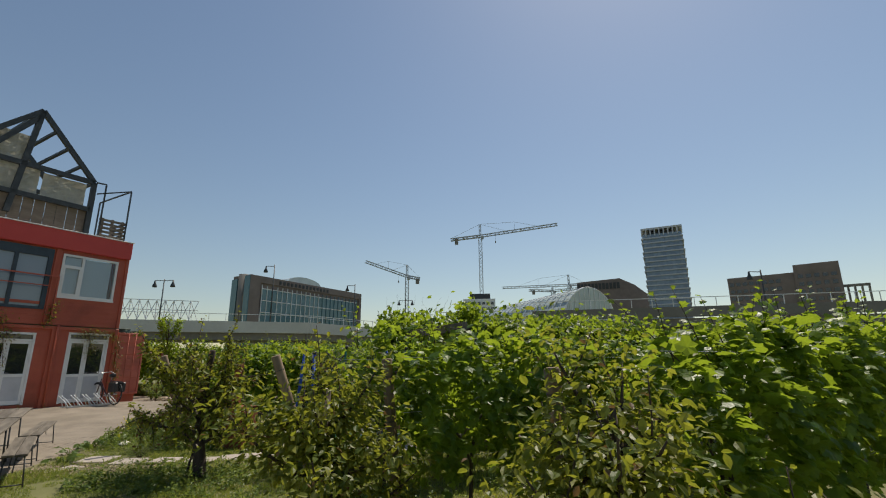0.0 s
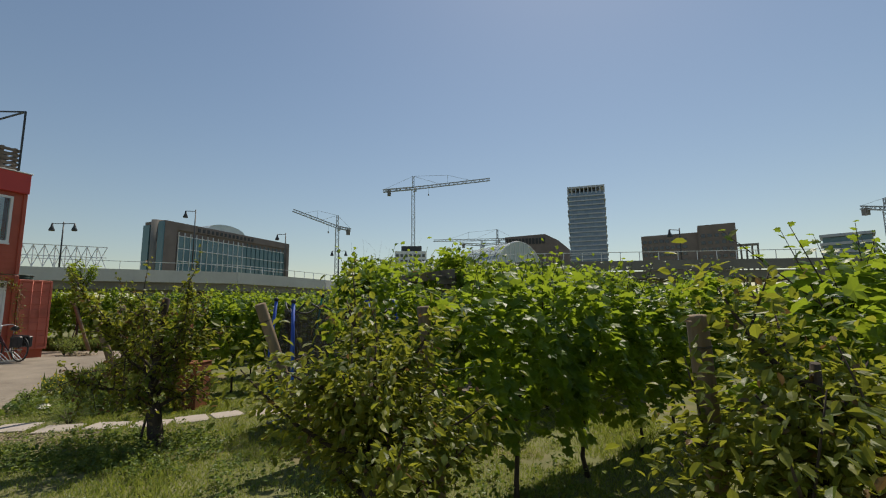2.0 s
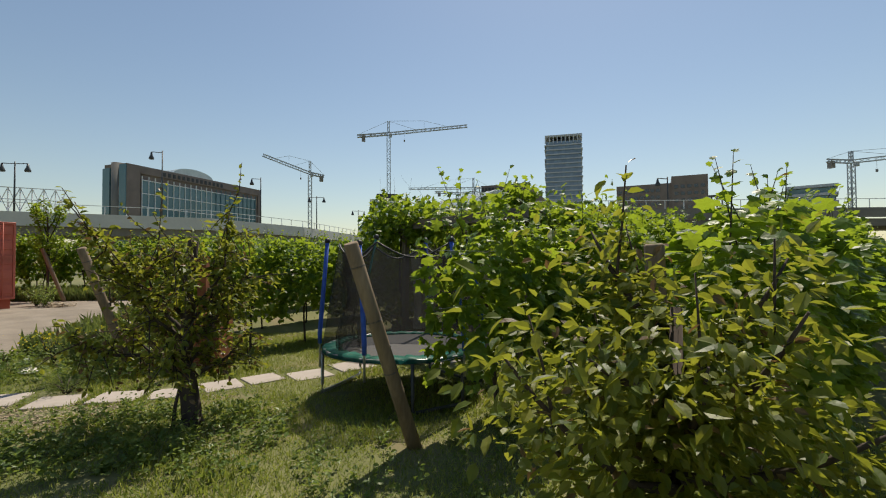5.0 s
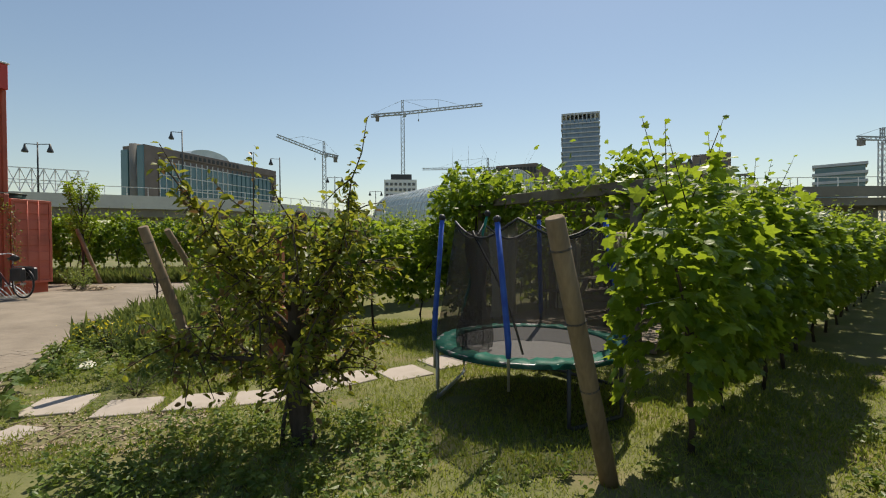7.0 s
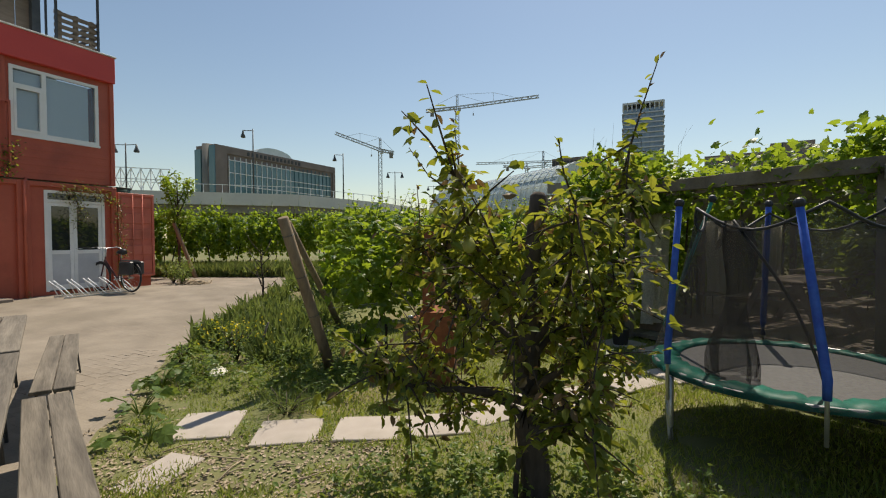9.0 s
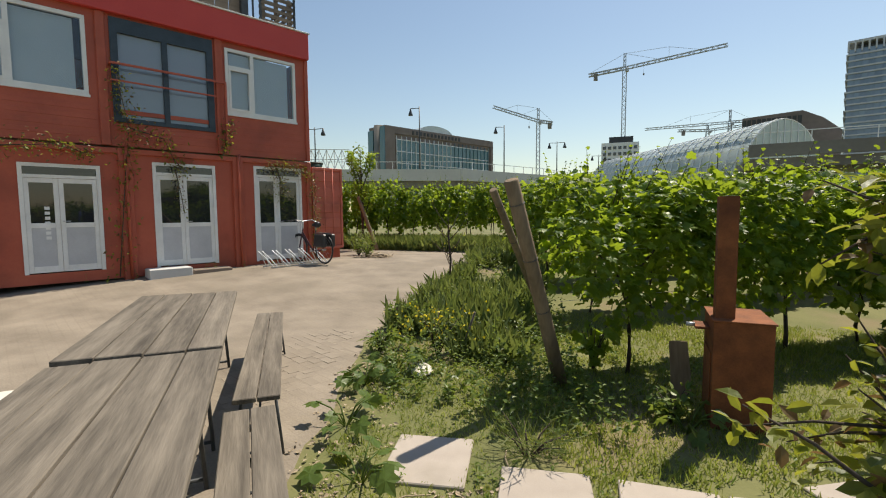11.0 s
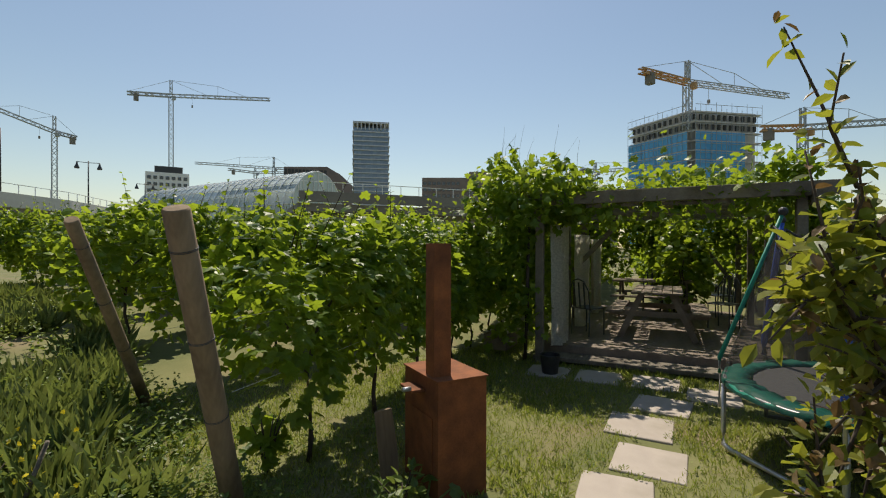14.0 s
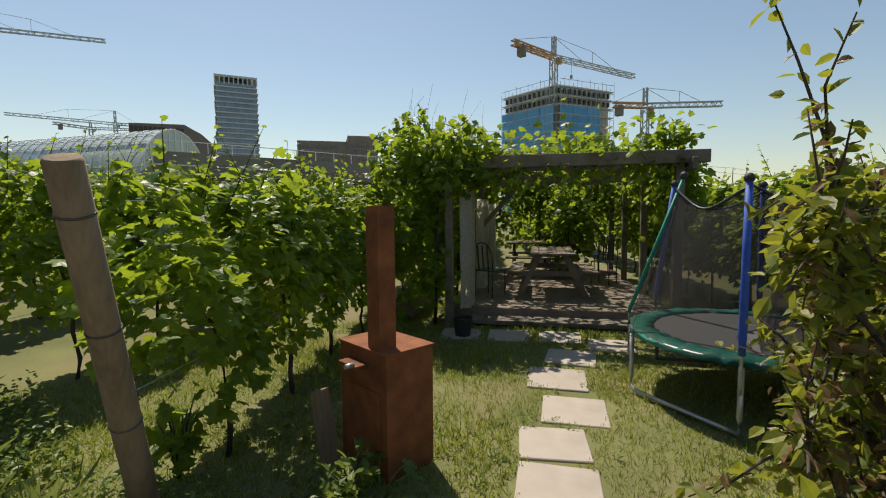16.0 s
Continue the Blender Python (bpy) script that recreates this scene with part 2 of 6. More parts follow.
def add_bricks(m):
    """Fine paver joints over the sandy yard, fading in and out under the sand."""
    nt = m.node_tree
    nodes, link = nt.nodes, nt.links.new
    bs = nodes["Principled BSDF"]
    tc = nodes.new("ShaderNodeTexCoord")
    mp = nodes.new("ShaderNodeMapping")
    mp.inputs["Rotation"].default_value = (0, 0, radians(28))
    link(tc.outputs["Object"], mp.inputs[0])
    br = nodes.new("ShaderNodeTexBrick")
    br.inputs["Scale"].default_value, br.inputs["Brick Width"].default_value, br.inputs["Row Height"].default_value, br.inputs["Mortar Size"].default_value = 1, 0.215, 0.108, 0.006
    br.inputs["Color1"].default_value, br.inputs["Color2"].default_value, br.inputs["Mortar"].default_value = (1, 1, 1, 1), (0.8, 0.79, 0.78, 1), (0.62, 0.6, 0.57, 1)
    link(mp.outputs[0], br.inputs[0])
    nz = nodes.new("ShaderNodeTexNoise")
    nz.inputs["Scale"].default_value, nz.inputs["Detail"].default_value = 0.45, 5
    link(tc.outputs["Object"], nz.inputs[0])
    mr = nodes.new("ShaderNodeMapRange")
    mr.inputs[1].default_value, mr.inputs[2].default_value, mr.inputs[3].default_value, mr.inputs[4].default_value = 0.38, 0.62, 0.32, 0.04
    link(nz.outputs[0], mr.inputs[0])
    mx = nodes.new("ShaderNodeMix")
    mx.data_type, mx.blend_type = "RGBA", "MULTIPLY"
    link(mr.outputs[0], mx.inputs[0])
    old = bs.inputs["Base Color"].links[0].from_socket
    link(old, mx.inputs[6])
    link(br.outputs[0], mx.inputs[7])
    link(mx.outputs[2], bs.inputs["Base Color"])


add_bricks(M_YARD)


# ---------- mesh helpers ----------
def thing(name, label, category, m=None, group="", kind=""):
    ob = new(name)
    ob.empty_display_size = 0.1
    if m is not None:
        ob.matrix_basis = m
    return tagged(ob, label, category, group, kind)


def mesh_of(name, bm, material):
    me = bpy.data.meshes.new(name)
    bm.to_mesh(me)
    bm.free()
    me.materials.append(material)
    return me


def part(name, bm, material, parent=None, label=""):
    ob = new(name, mesh_of(name, bm, material) if isinstance(bm, bmesh.types.BMesh) else bm)
    ob.parent = parent
    return tagged(ob, label)


def box(bm, c, s, m=None, bevel=0.0):
    r = bmesh.ops.create_cube(bm, size=1.0)
    t = Matrix.Translation(c) @ Matrix.Diagonal((*s, 1))
    bmesh.ops.transform(bm, matrix=(m @ t) if m is not None else t, verts=r["verts"])
    if bevel:
        es = list({e for v in r["verts"] for e in v.link_edges})
        bmesh.ops.bevel(bm, geom=es, offset=bevel, segments=1, affect="EDGES")
    return bm


def nb():
    return bmesh.new()


def span(a, b):
    """The pose that lays the x axis from a to b, at the middle."""
    a, b = Vector(a), Vector(b)
    return Matrix.Translation((a + b) / 2) @ (b - a).to_track_quat("X", "Z").to_matrix().to_4x4()


def bar(bm, a, b, w, h):
    """A square bar from a to b."""
    return box(bm, (0, 0, 0), ((Vector(b) - Vector(a)).length, w, h), span(a, b))


def tube(bm, pts, radii, n=8, cap=True):
    """A round tube through the points."""
    pts = [Vector(p) for p in pts]
    if not isinstance(radii, (list, tuple)):
        radii = [radii] * len(pts)
    rings = []
    for i, p in enumerate(pts):
        d = (pts[min(i + 1, len(pts) - 1)] - pts[max(i - 1, 0)]).normalized()
        q = d.to_track_quat("Z", "Y")
        rings.append([bm.verts.new(p + q @ Vector((math.cos(k * math.tau / n) * radii[i], math.sin(k * math.tau / n) * radii[i], 0))) for k in range(n)])
    for r0, r1 in zip(rings, rings[1:]):
        for k in range(n):
            f = bm.faces.new((r0[k], r0[(k + 1) % n], r1[(k + 1) % n], r1[k]))
            f.smooth = True
    if cap:
        bm.faces.new(rings[0][::-1])
        bm.faces.new(rings[-1])
    return bm


def square_tube(bm, c, w, t, h):
    """An upright square pipe of one piece, open at the top."""
    rings = []
    for r, z in ((w / 2, 0), (w / 2, h), (w / 2 - t, h), (w / 2 - t, 0.02)):
        rings.append([bm.verts.new((c[0] + sx * r, c[1] + sy * r, c[2] + z)) for sx, sy in ((-1, -1), (1, -1), (1, 1), (-1, 1))])
    for a, b in zip(rings, rings[1:]):
        for k in range(4):
            bm.faces.new((a[k], a[(k + 1) % 4], b[(k + 1) % 4], b[k]))
    bm.faces.new(rings[0][::-1])
    bm.faces.new(rings[-1])
    return bm


def ring_tube(bm, c, radius, r, n=48, k=6):
    pts = [(c[0] + radius * math.cos(i * math.tau / n), c[1] + radius * math.sin(i * math.tau / n), c[2]) for i in range(n + 1)]
    return tube(bm, pts, r, k, False)


GRAPE_LEAF = ([(0, 0, 0), (0.28, -0.14, -.03), (0.5, 0.12, -.06), (0.36, 0.36, 0.0), (0.42, 0.66, -.05), (0.2, 0.66, .02), (0.0, 1.0, -.1),
               (-0.2, 0.66, .02), (-0.42, 0.66, -.05), (-0.36, 0.36, 0.0), (-0.5, 0.12, -.06), (-0.28, -0.14, -.03), (0, 0.4, .05)],
              [(12, i, i + 1) for i in range(0, 11)] + [(12, 11, 0)])
FAR_LEAF = ([(0, 0, 0), (0.48, 0.05, -.05), (0.4, 0.62, -.03), (0, 1, -.1), (-0.4, 0.62, -.03), (-0.48, 0.05, -.05), (0, 0.4, .05)],
            [(6, i, (i + 1) % 6) for i in range(6)])
THIN_TUFT = ([(-0.03, 0, 0), (0.03, 0, 0), (0.02, 0.6, .12), (0, 1.8, .6)], [(0, 1, 2), (0, 2, 3)])
PEAR_LEAF = ([(0, 0, 0), (0.25, 0.3, .07), (0.24, 0.65, .05), (0, 1, -.12), (-0.24, 0.65, .05), (-0.25, 0.3, .07), (0, 0.5, -.04)],
             [(6, i, (i + 1) % 6) for i in range(6)])
SIMPLE_LEAF = ([(0, 0, 0), (0.3, 0.4, .05), (0, 1, -.1), (-0.3, 0.4, .05)], [(0, 1, 2), (0, 2, 3)])
BLADE = ([(-0.03, 0, 0), (0.03, 0, 0), (0.02, 0.6, .08), (0, 1, .3)], [(0, 1, 2), (0, 2, 3)])


def leaf_mesh(name, places, dirs, sizes, shape, material, gen, wobble=0.6):
    """One mesh of leaves: each grows from its place along its direction, turned at random."""
    base, faces = np.array(shape[0], float), np.array(shape[1], int)
    n = len(places)
    dirs = np.asarray(dirs, float) + gen.normal(0, wobble, (n, 3))
    dirs /= np.linalg.norm(dirs, axis=1)[:, None] + 1e-9
    up = np.tile((0.0, 0.0, 1.0), (n, 1)) + gen.normal(0, 0.55, (n, 3))
    side = np.cross(dirs, up)
    side /= np.linalg.norm(side, axis=1)[:, None] + 1e-9
    nor = np.cross(side, dirs)
    v = (base[None, :, 0:1] * side[:, None] + base[None, :, 1:2] * dirs[:, None] + base[None, :, 2:3] * nor[:, None]) * np.asarray(sizes)[:, None, None] + np.asarray(places)[:, None]
    f = faces[None] + (np.arange(n) * len(base))[:, None, None]
    me = bpy.data.meshes.new(name)
    me.from_pydata(v.reshape(-1, 3).tolist(), [], f.reshape(-1, 3).tolist())
    me.materials.append(material)
    return me


def smooth(a, b, x):
    t = min(max((x - a) / (b - a), 0), 1)
    return t * t * (3 - 2 * t)


def ground_z(x, y):
    """The height of the garden: level by the slabs, a little higher by the containers, uneven in the grass."""
    rise = 0.32 * smooth(10, 17, y - 0.35 * x - 3)
    return rise - 0.03 + 0.02 * noise.noise((x * 0.8, y * 0.8, 0))
# ---------- ground ----------
def axis(lo, hi, step, far):
    near = list(np.arange(lo, hi + 1e-6, step))
    out, d = [], step
    left, right = [lo], [hi]
    while right[-1] < far:
        d *= 1.5
        right.append(right[-1] + d)
        left.append(left[-1] - d)
    return left[:0:-1] + near + right[1:]


def build_ground():
    xs, ys = axis(-16, 12, 0.4, 2500), axis(-4, 26, 0.4, 2500)
    verts = [(x, y, ground_z(x, y)) for y in ys for x in xs]
    w = len(xs)
    faces = [(j * w + i, j * w + i + 1, (j + 1) * w + i + 1, (j + 1) * w + i) for j in range(len(ys) - 1) for i in range(w - 1)]
    me = bpy.data.meshes.new("ground")
    me.from_pydata(verts, [], faces)
    me.materials.append(M_GROUND)
    for p in me.polygons:
        p.use_smooth = True
    tagged(new("ground", me), "grassy garden ground with bare and dry patches", "ground", kind="structure")


build_ground()


def yard_edge(y):
    """The x of the yard's edge towards the garden."""
    return -6.35 - 1.3 * smooth(6.5, 12, y) - 1.3 * smooth(15, 22, y) + 0.16 * noise.noise((y * 1.3, 4.0, 0)) + 0.1 * noise.noise((y * 4.1, 1.0, 0))


def build_yard():
    ys = list(np.arange(-6, 23.0, 0.3))
    n = 40
    bm = nb()
    rows = []
    for y in ys:
        e = yard_edge(y)
        rows.append([bm.verts.new((e - 22 * (i / n) ** 1.3, y, ground_z(e - 22 * (i / n) ** 1.3, y) + (0.012 if i else -0.02))) for i in range(n + 1)])
    for a, b in zip(rows, rows[1:]):
        for i in range(n):
            f = bm.faces.new((a[i + 1], a[i], b[i], b[i + 1]))
            f.smooth = True
    part("pavement", bm, M_YARD)


build_yard()
tagged(bpy.data.objects["pavement"], "sandy beige brick-paved yard with dust and drifted soil", "pavement", kind="structure")


# ---------- vines ----------
ROW = Vector((0.815, 0.579, 0))
SIDE = Vector((-0.579, 0.815, 0))


def row_point(offset, along, z=0.0):
    p = ROW * along + SIDE * offset
    return Vector((p.x, p.y, ground_z(p.x, p.y) + z))


def vine_meshes(seed, leaves, length=1.15, big=1.0, shape=GRAPE_LEAF):
    gen = np.random.default_rng(seed)
    n = leaves
    x = gen.uniform(-length / 2 - 0.12, length / 2 + 0.12, n)
    h = gen.beta(1.7, 1.3, n)
    z = 0.58 + 1.38 * h + 0.10 * np.sin(x * 5 + seed) + gen.normal(0, 0.07, n)
    thick = 0.17 + 0.17 * np.sin(np.clip(h, 0, 1) * math.pi) + 0.06 * np.sin(x * 7 + z * 5 + seed)
    shell = np.where(gen.random(n) < 0.72, gen.uniform(0.75, 1.15, n), gen.uniform(0, 0.8, n)) * np.sign(gen.uniform(-1, 1, n))
    y = shell * thick
    places = np.stack([x, y, z], 1)
    dirs = np.stack([gen.normal(0, 0.5, n), np.sign(y) * 0.7, -0.55 + 1.0 * (h - 0.5)], 1)
    sizes = (0.055 + 0.09 * gen.beta(1.4, 1.6, n)) * big
    keep = np.sin(x * 6.5 + z * 4 + seed) + np.sin(x * 3.3 - z * 7 + 2 * seed) + gen.normal(0, 0.35, n) > -1.15
    places, dirs, sizes = places[keep], dirs[keep], sizes[keep]
    # young shoots that stand above the wall of leaves
    bm = nb()
    ps, ds, ss = [places], [dirs], [sizes]
    for k in range(6):
        sx, lean = gen.uniform(-length / 2, length / 2), gen.normal(0, 0.16, 2)
        top = gen.uniform(0.12, 0.5)
        pts = [(sx + lean[0] * q, lean[1] * q, 1.75 + (top + 0.15) * q) for q in (0, 0.4, 0.75, 1)]
        tube(bm, pts, [0.005, 0.004, 0.003, 0.0015], 4)
        q = np.linspace(0.15, 1, 8)
        ps.append(np.stack([sx + lean[0] * q, lean[1] * q, 1.75 + (top + 0.15) * q], 1))
        ds.append(np.stack([gen.normal(0, 1, 8), gen.normal(0, 1, 8), np.full(8, 0.3)], 1))
        ss.append(np.linspace(0.12, 0.04, 8))
    foliage = leaf_mesh("foliage", np.concatenate(ps), np.concatenate(ds), np.concatenate(ss), shape, M_GRAPE, gen, 0.45)
    shoots = mesh_of("cane", bm, M_BARK)
    bt = nb()
    w = gen.normal(0, 0.03, 8)
    tube(bt, [(0, 0, -0.05), (w[0], w[1], 0.2), (w[2], w[3], 0.45), (w[4], w[5], 0.75), (0.1, w[6], 1.1), (0.35, w[7], 1.35)], [0.028, 0.022, 0.02, 0.018, 0.014, 0.008], 7)
    tube(bt, [(w[4], w[5], 0.72), (-0.12, w[6], 1.0), (-0.4, w[7], 1.3)], [0.015, 0.012, 0.007], 6)
    trunk = mesh_of("trunk", bt, M_BARK)
    return trunk, foliage, shoots


def vine_kind(seed, leaves, big=1.0, shape=GRAPE_LEAF):
    t, f, s = vine_meshes(seed, leaves, 1.15, big, shape)
    v = thing("grape_vine", "leafy green grape vine trained on a wire", "vine", group="vines of the vineyard rows")
    part("trunk", t, M_BARK, v)
    part("foliage", f, M_GRAPE, v)
    tagged(part("cane", s, M_BARK, v), kind="stuff")
    return v


NEAR_VINES = [vine_kind(11 + i, 1400) for i in range(5)]
FAR_VINES = [vine_kind(31 + i, 1000, 1.15, FAR_LEAF) for i in range(3)]
used = set()


def plant_row(offset, start, end, near=True, scale=1.0, step=1.1):
    a = start + 0.45
    while a < end:
        src = rnd.choice(NEAR_VINES if near else FAR_VINES)
        p = row_point(offset + rnd.uniform(-0.05, 0.05), a)
        flip = 0 if rnd.random() < 0.5 else 180
        m = pose(p.x, p.y, p.z, 0, 0, math.degrees(math.atan2(ROW.y, ROW.x)) + flip)
        if src.name not in used:
            used.add(src.name)
            src.matrix_basis = m
            ob = src
        else:
            ob = copy_thing(src, m)
        k = scale * rnd.uniform(0.93, 1.06)
        ob.scale = (1.0, rnd.uniform(0.95, 1.15), k)
        a += step


def wires(offset, start, end):
    for z in (0.75, 1.2, 1.7):
        bm = nb()
        tube(bm, [row_point(offset, start, z), row_point(offset, end, z)], 0.0018, 4)
        tagged(part("trellis_wire", bm, M_GALV), "thin galvanised trellis wire along the vines", "wire", group="trellis wires")


def along_of(x, y):
    return x * ROW.x + y * ROW.y


ROWS = [(1.25, 3.5, 24, 13), (3.46, 2.8, 24, 13), (5.62, 2.95, 25, 14), (7.8, 9.4, 25, 9), (9.9, 12.6, 25, 9),
        (11.3, along_of(-5.05, 10.3), 25, 15), (13.5, along_of(-5.4, 12.8), 24, 12), (15.7, along_of(-6.2, 14.9), 22, 0),
        (17.9, along_of(-6.6, 17.3), 20, 0), (20.1, along_of(-7.2, 19.6), 20, 0), (22.3, along_of(-7.6, 22), 20, 0), (25.2, along_of(-17, 19.5), 20, 0), (27.4, -4.5, 12, -9)]
for off, s, e, near in ROWS:
    k = 1.0 if off < 25 else 1.15
    if near > s:
        plant_row(off, s, near, True, k)
    plant_row(off, max(s, near), e, False, k)
    wires(off, s - 0.3, e)


def end_post(base, top, r, label):
    po = thing("end_post", label, "post", group="vineyard end posts")
    b, t = Vector(base), Vector(top)
    part("post", tube(nb(), [b, b.lerp(t, 0.3), b.lerp(t, 0.65), t - (t - b).normalized() * 0.012, t], [r * 1.04, r, r * 0.97, r * 0.96, r * 0.85], 14), M_POST, po)
    q = (t - b).to_track_quat("Z", "Y")
    for k, f in enumerate((0.42, 0.66, 0.9)):
        bm = nb()
        for j in range(2):
            ring_tube(bm, (0, 0, j * 0.007), r * 1.0, 0.002, 16, 4)
        bm.transform(Matrix.Translation(b.lerp(t, f)) @ q.to_matrix().to_4x4())
        part("wire_wrap", bm, M_DARKMETAL, po)


end_post((-5.25, 10.06, -0.1), (-5.63, 9.42, 1.80), 0.062, "weathered round wooden end post leaning outwards")
end_post((-5.62, 12.7, -0.1), (-6.15, 11.3, 1.82), 0.05, "grey weathered wooden end post leaning outwards")
end_post((-1.27, 6.23, -0.1), (-1.82, 5.83, 1.72), 0.06, "square-cut pale wooden end post leaning outwards")
end_post((0.0, 4.6, -0.1), (-0.15, 4.5, 1.66), 0.055, "weathered wooden end post among leaves")
end_post((1.35, 3.05, -0.1), (1.2, 2.95, 1.58), 0.055, "weathered wooden end post among leaves")


end_post((-11.75, 19.9, 0.15), (-12.35, 19.65, 2.1), 0.06, "grey wooden end post leaning at the far vines")


# ---------- pear trees ----------
def pear_mesh():
    bf = nb()
    r = bmesh.ops.create_uvsphere(bf, u_segments=10, v_segments=8, radius=0.032)
    for v in r["verts"]:
        v.co.z *= 1.25
        if v.co.z > 0:
            v.co.x *= 1 - v.co.z * 10
            v.co.y *= 1 - v.co.z * 10
    for f in bf.faces:
        f.smooth = True
    return mesh_of("pear", bf, M_PEARFRUIT)


def pear_tree(name, base, height, radius, leaves, seed, bare=0.0, fruits=0, label="", girth=1.0):
    gen = np.random.default_rng(seed)
    tr = thing(name, label, "tree", pose(base[0], base[1], ground_z(base[0], base[1])))
    bm = nb()
    trunk_h = height * 0.28
    lean = gen.normal(0, 0.04, 2)
    tube(bm, [(0, 0, -0.08), (0.01, 0, 0.08), (lean[0], lean[1], trunk_h * 0.6), (lean[0] * 1.5, lean[1] * 1.5, trunk_h), (lean[0] * 2, lean[1] * 2, height * 0.6), (lean[0], lean[1], height * 0.8)],
         [q * girth for q in (0.085, 0.068, 0.06, 0.055, 0.04, 0.02)], 10)
    part("trunk", bm, M_BARK, tr)
    ps, ds = [], []
    fr = []
    ends = []
    nb_limbs = 15
    for k in range(nb_limbs):
        ang = k * 2.4 + gen.normal(0, 0.25)
        z0 = trunk_h * (0.75 + 0.3 * gen.random()) + (height * 0.5) * (k / nb_limbs)
        reach = radius * gen.uniform(0.5, 1.2) * (1 - 0.45 * (k / nb_limbs))
        rise = gen.uniform(0.15, 0.55) * height * 0.5 * (1.3 - 0.3 * k / nb_limbs)
        d = Vector((math.cos(ang), math.sin(ang), 0))
        pts = [Vector((lean[0], lean[1], z0)) + d * (reach * q) + Vector((0, 0, rise * q ** 1.5 - 0.12 * q * (1 - q))) for q in (0, 0.3, 0.6, 0.85, 1)]
        bl = nb()
        tube(bl, pts, [0.024, 0.018, 0.013, 0.008, 0.004], 6)
        part("limb", bl, M_BARK, tr)
        ends.append(pts[2].lerp(pts[3], gen.random()))
        m = leaves // nb_limbs
        q = gen.uniform(0.12, 1.02, m)
        line = np.array([tuple(Vector((lean[0], lean[1], z0)) + d * (reach * t) + Vector((0, 0, rise * t ** 1.5 - 0.12 * t * (1 - t)))) for t in q])
        ps.append(line + gen.normal(0, 1, (m, 3)) * (0.04 + 0.085 * q)[:, None])
        ds.append(np.stack([np.cos(ang) + gen.normal(0, .5, m), np.sin(ang) + gen.normal(0, .5, m), gen.normal(-0.25, 0.4, m)], 1))
        for _ in range(fruits // nb_limbs):
            fr.append(pts[0].lerp(pts[-1], gen.uniform(0.3, 0.9)) + Vector((*gen.normal(0, 0.06, 2), -0.09)))
    # upright water shoots with spaced leaves
    for k in range(9):
        b = ends[(k * 4 + 6) % nb_limbs]
        t = b + Vector((gen.normal(0, 0.09), gen.normal(0, 0.09), gen.uniform(0.25, 0.5)))
        bl = nb()
        tube(bl, [b - Vector((0, 0, 0.03)), b.lerp(t, 0.1), b.lerp(t, 0.5) + Vector((0.01, 0.01, 0)), t], [0.009, 0.007, 0.005, 0.003], 5)
        part("shoot", bl, M_BARK, tr)
        q = np.linspace(0.05, 1, 13)
        ps.append(np.array([tuple(b.lerp(t, s)) for s in q]) + gen.normal(0, 0.008, (13, 3)))
        ds.append(np.stack([gen.normal(0, 1, 13), gen.normal(0, 1, 13), np.full(13, 0.5)], 1))
    ps, ds = np.concatenate(ps), np.concatenate(ds)
    ss = gen.uniform(0.042, 0.078, len(ps))
    dry = gen.random(len(ps)) < bare
    part("foliage", leaf_mesh("foliage", ps[~dry], ds[~dry], ss[~dry], PEAR_LEAF, M_PEAR, gen, 0.5), M_PEAR, tr)
    if dry.any():
        part("withered_leaves", leaf_mesh("withered_leaves", ps[dry], ds[dry], ss[dry] * 0.8, PEAR_LEAF, M_DRY, gen, 0.8), M_DRY, tr, "brown withered leaves")
    if fr:
        fm = pear_mesh()
        for p in fr:
            o = part("pear", fm, M_PEARFRUIT, tr)
            o.location = p
    return tr


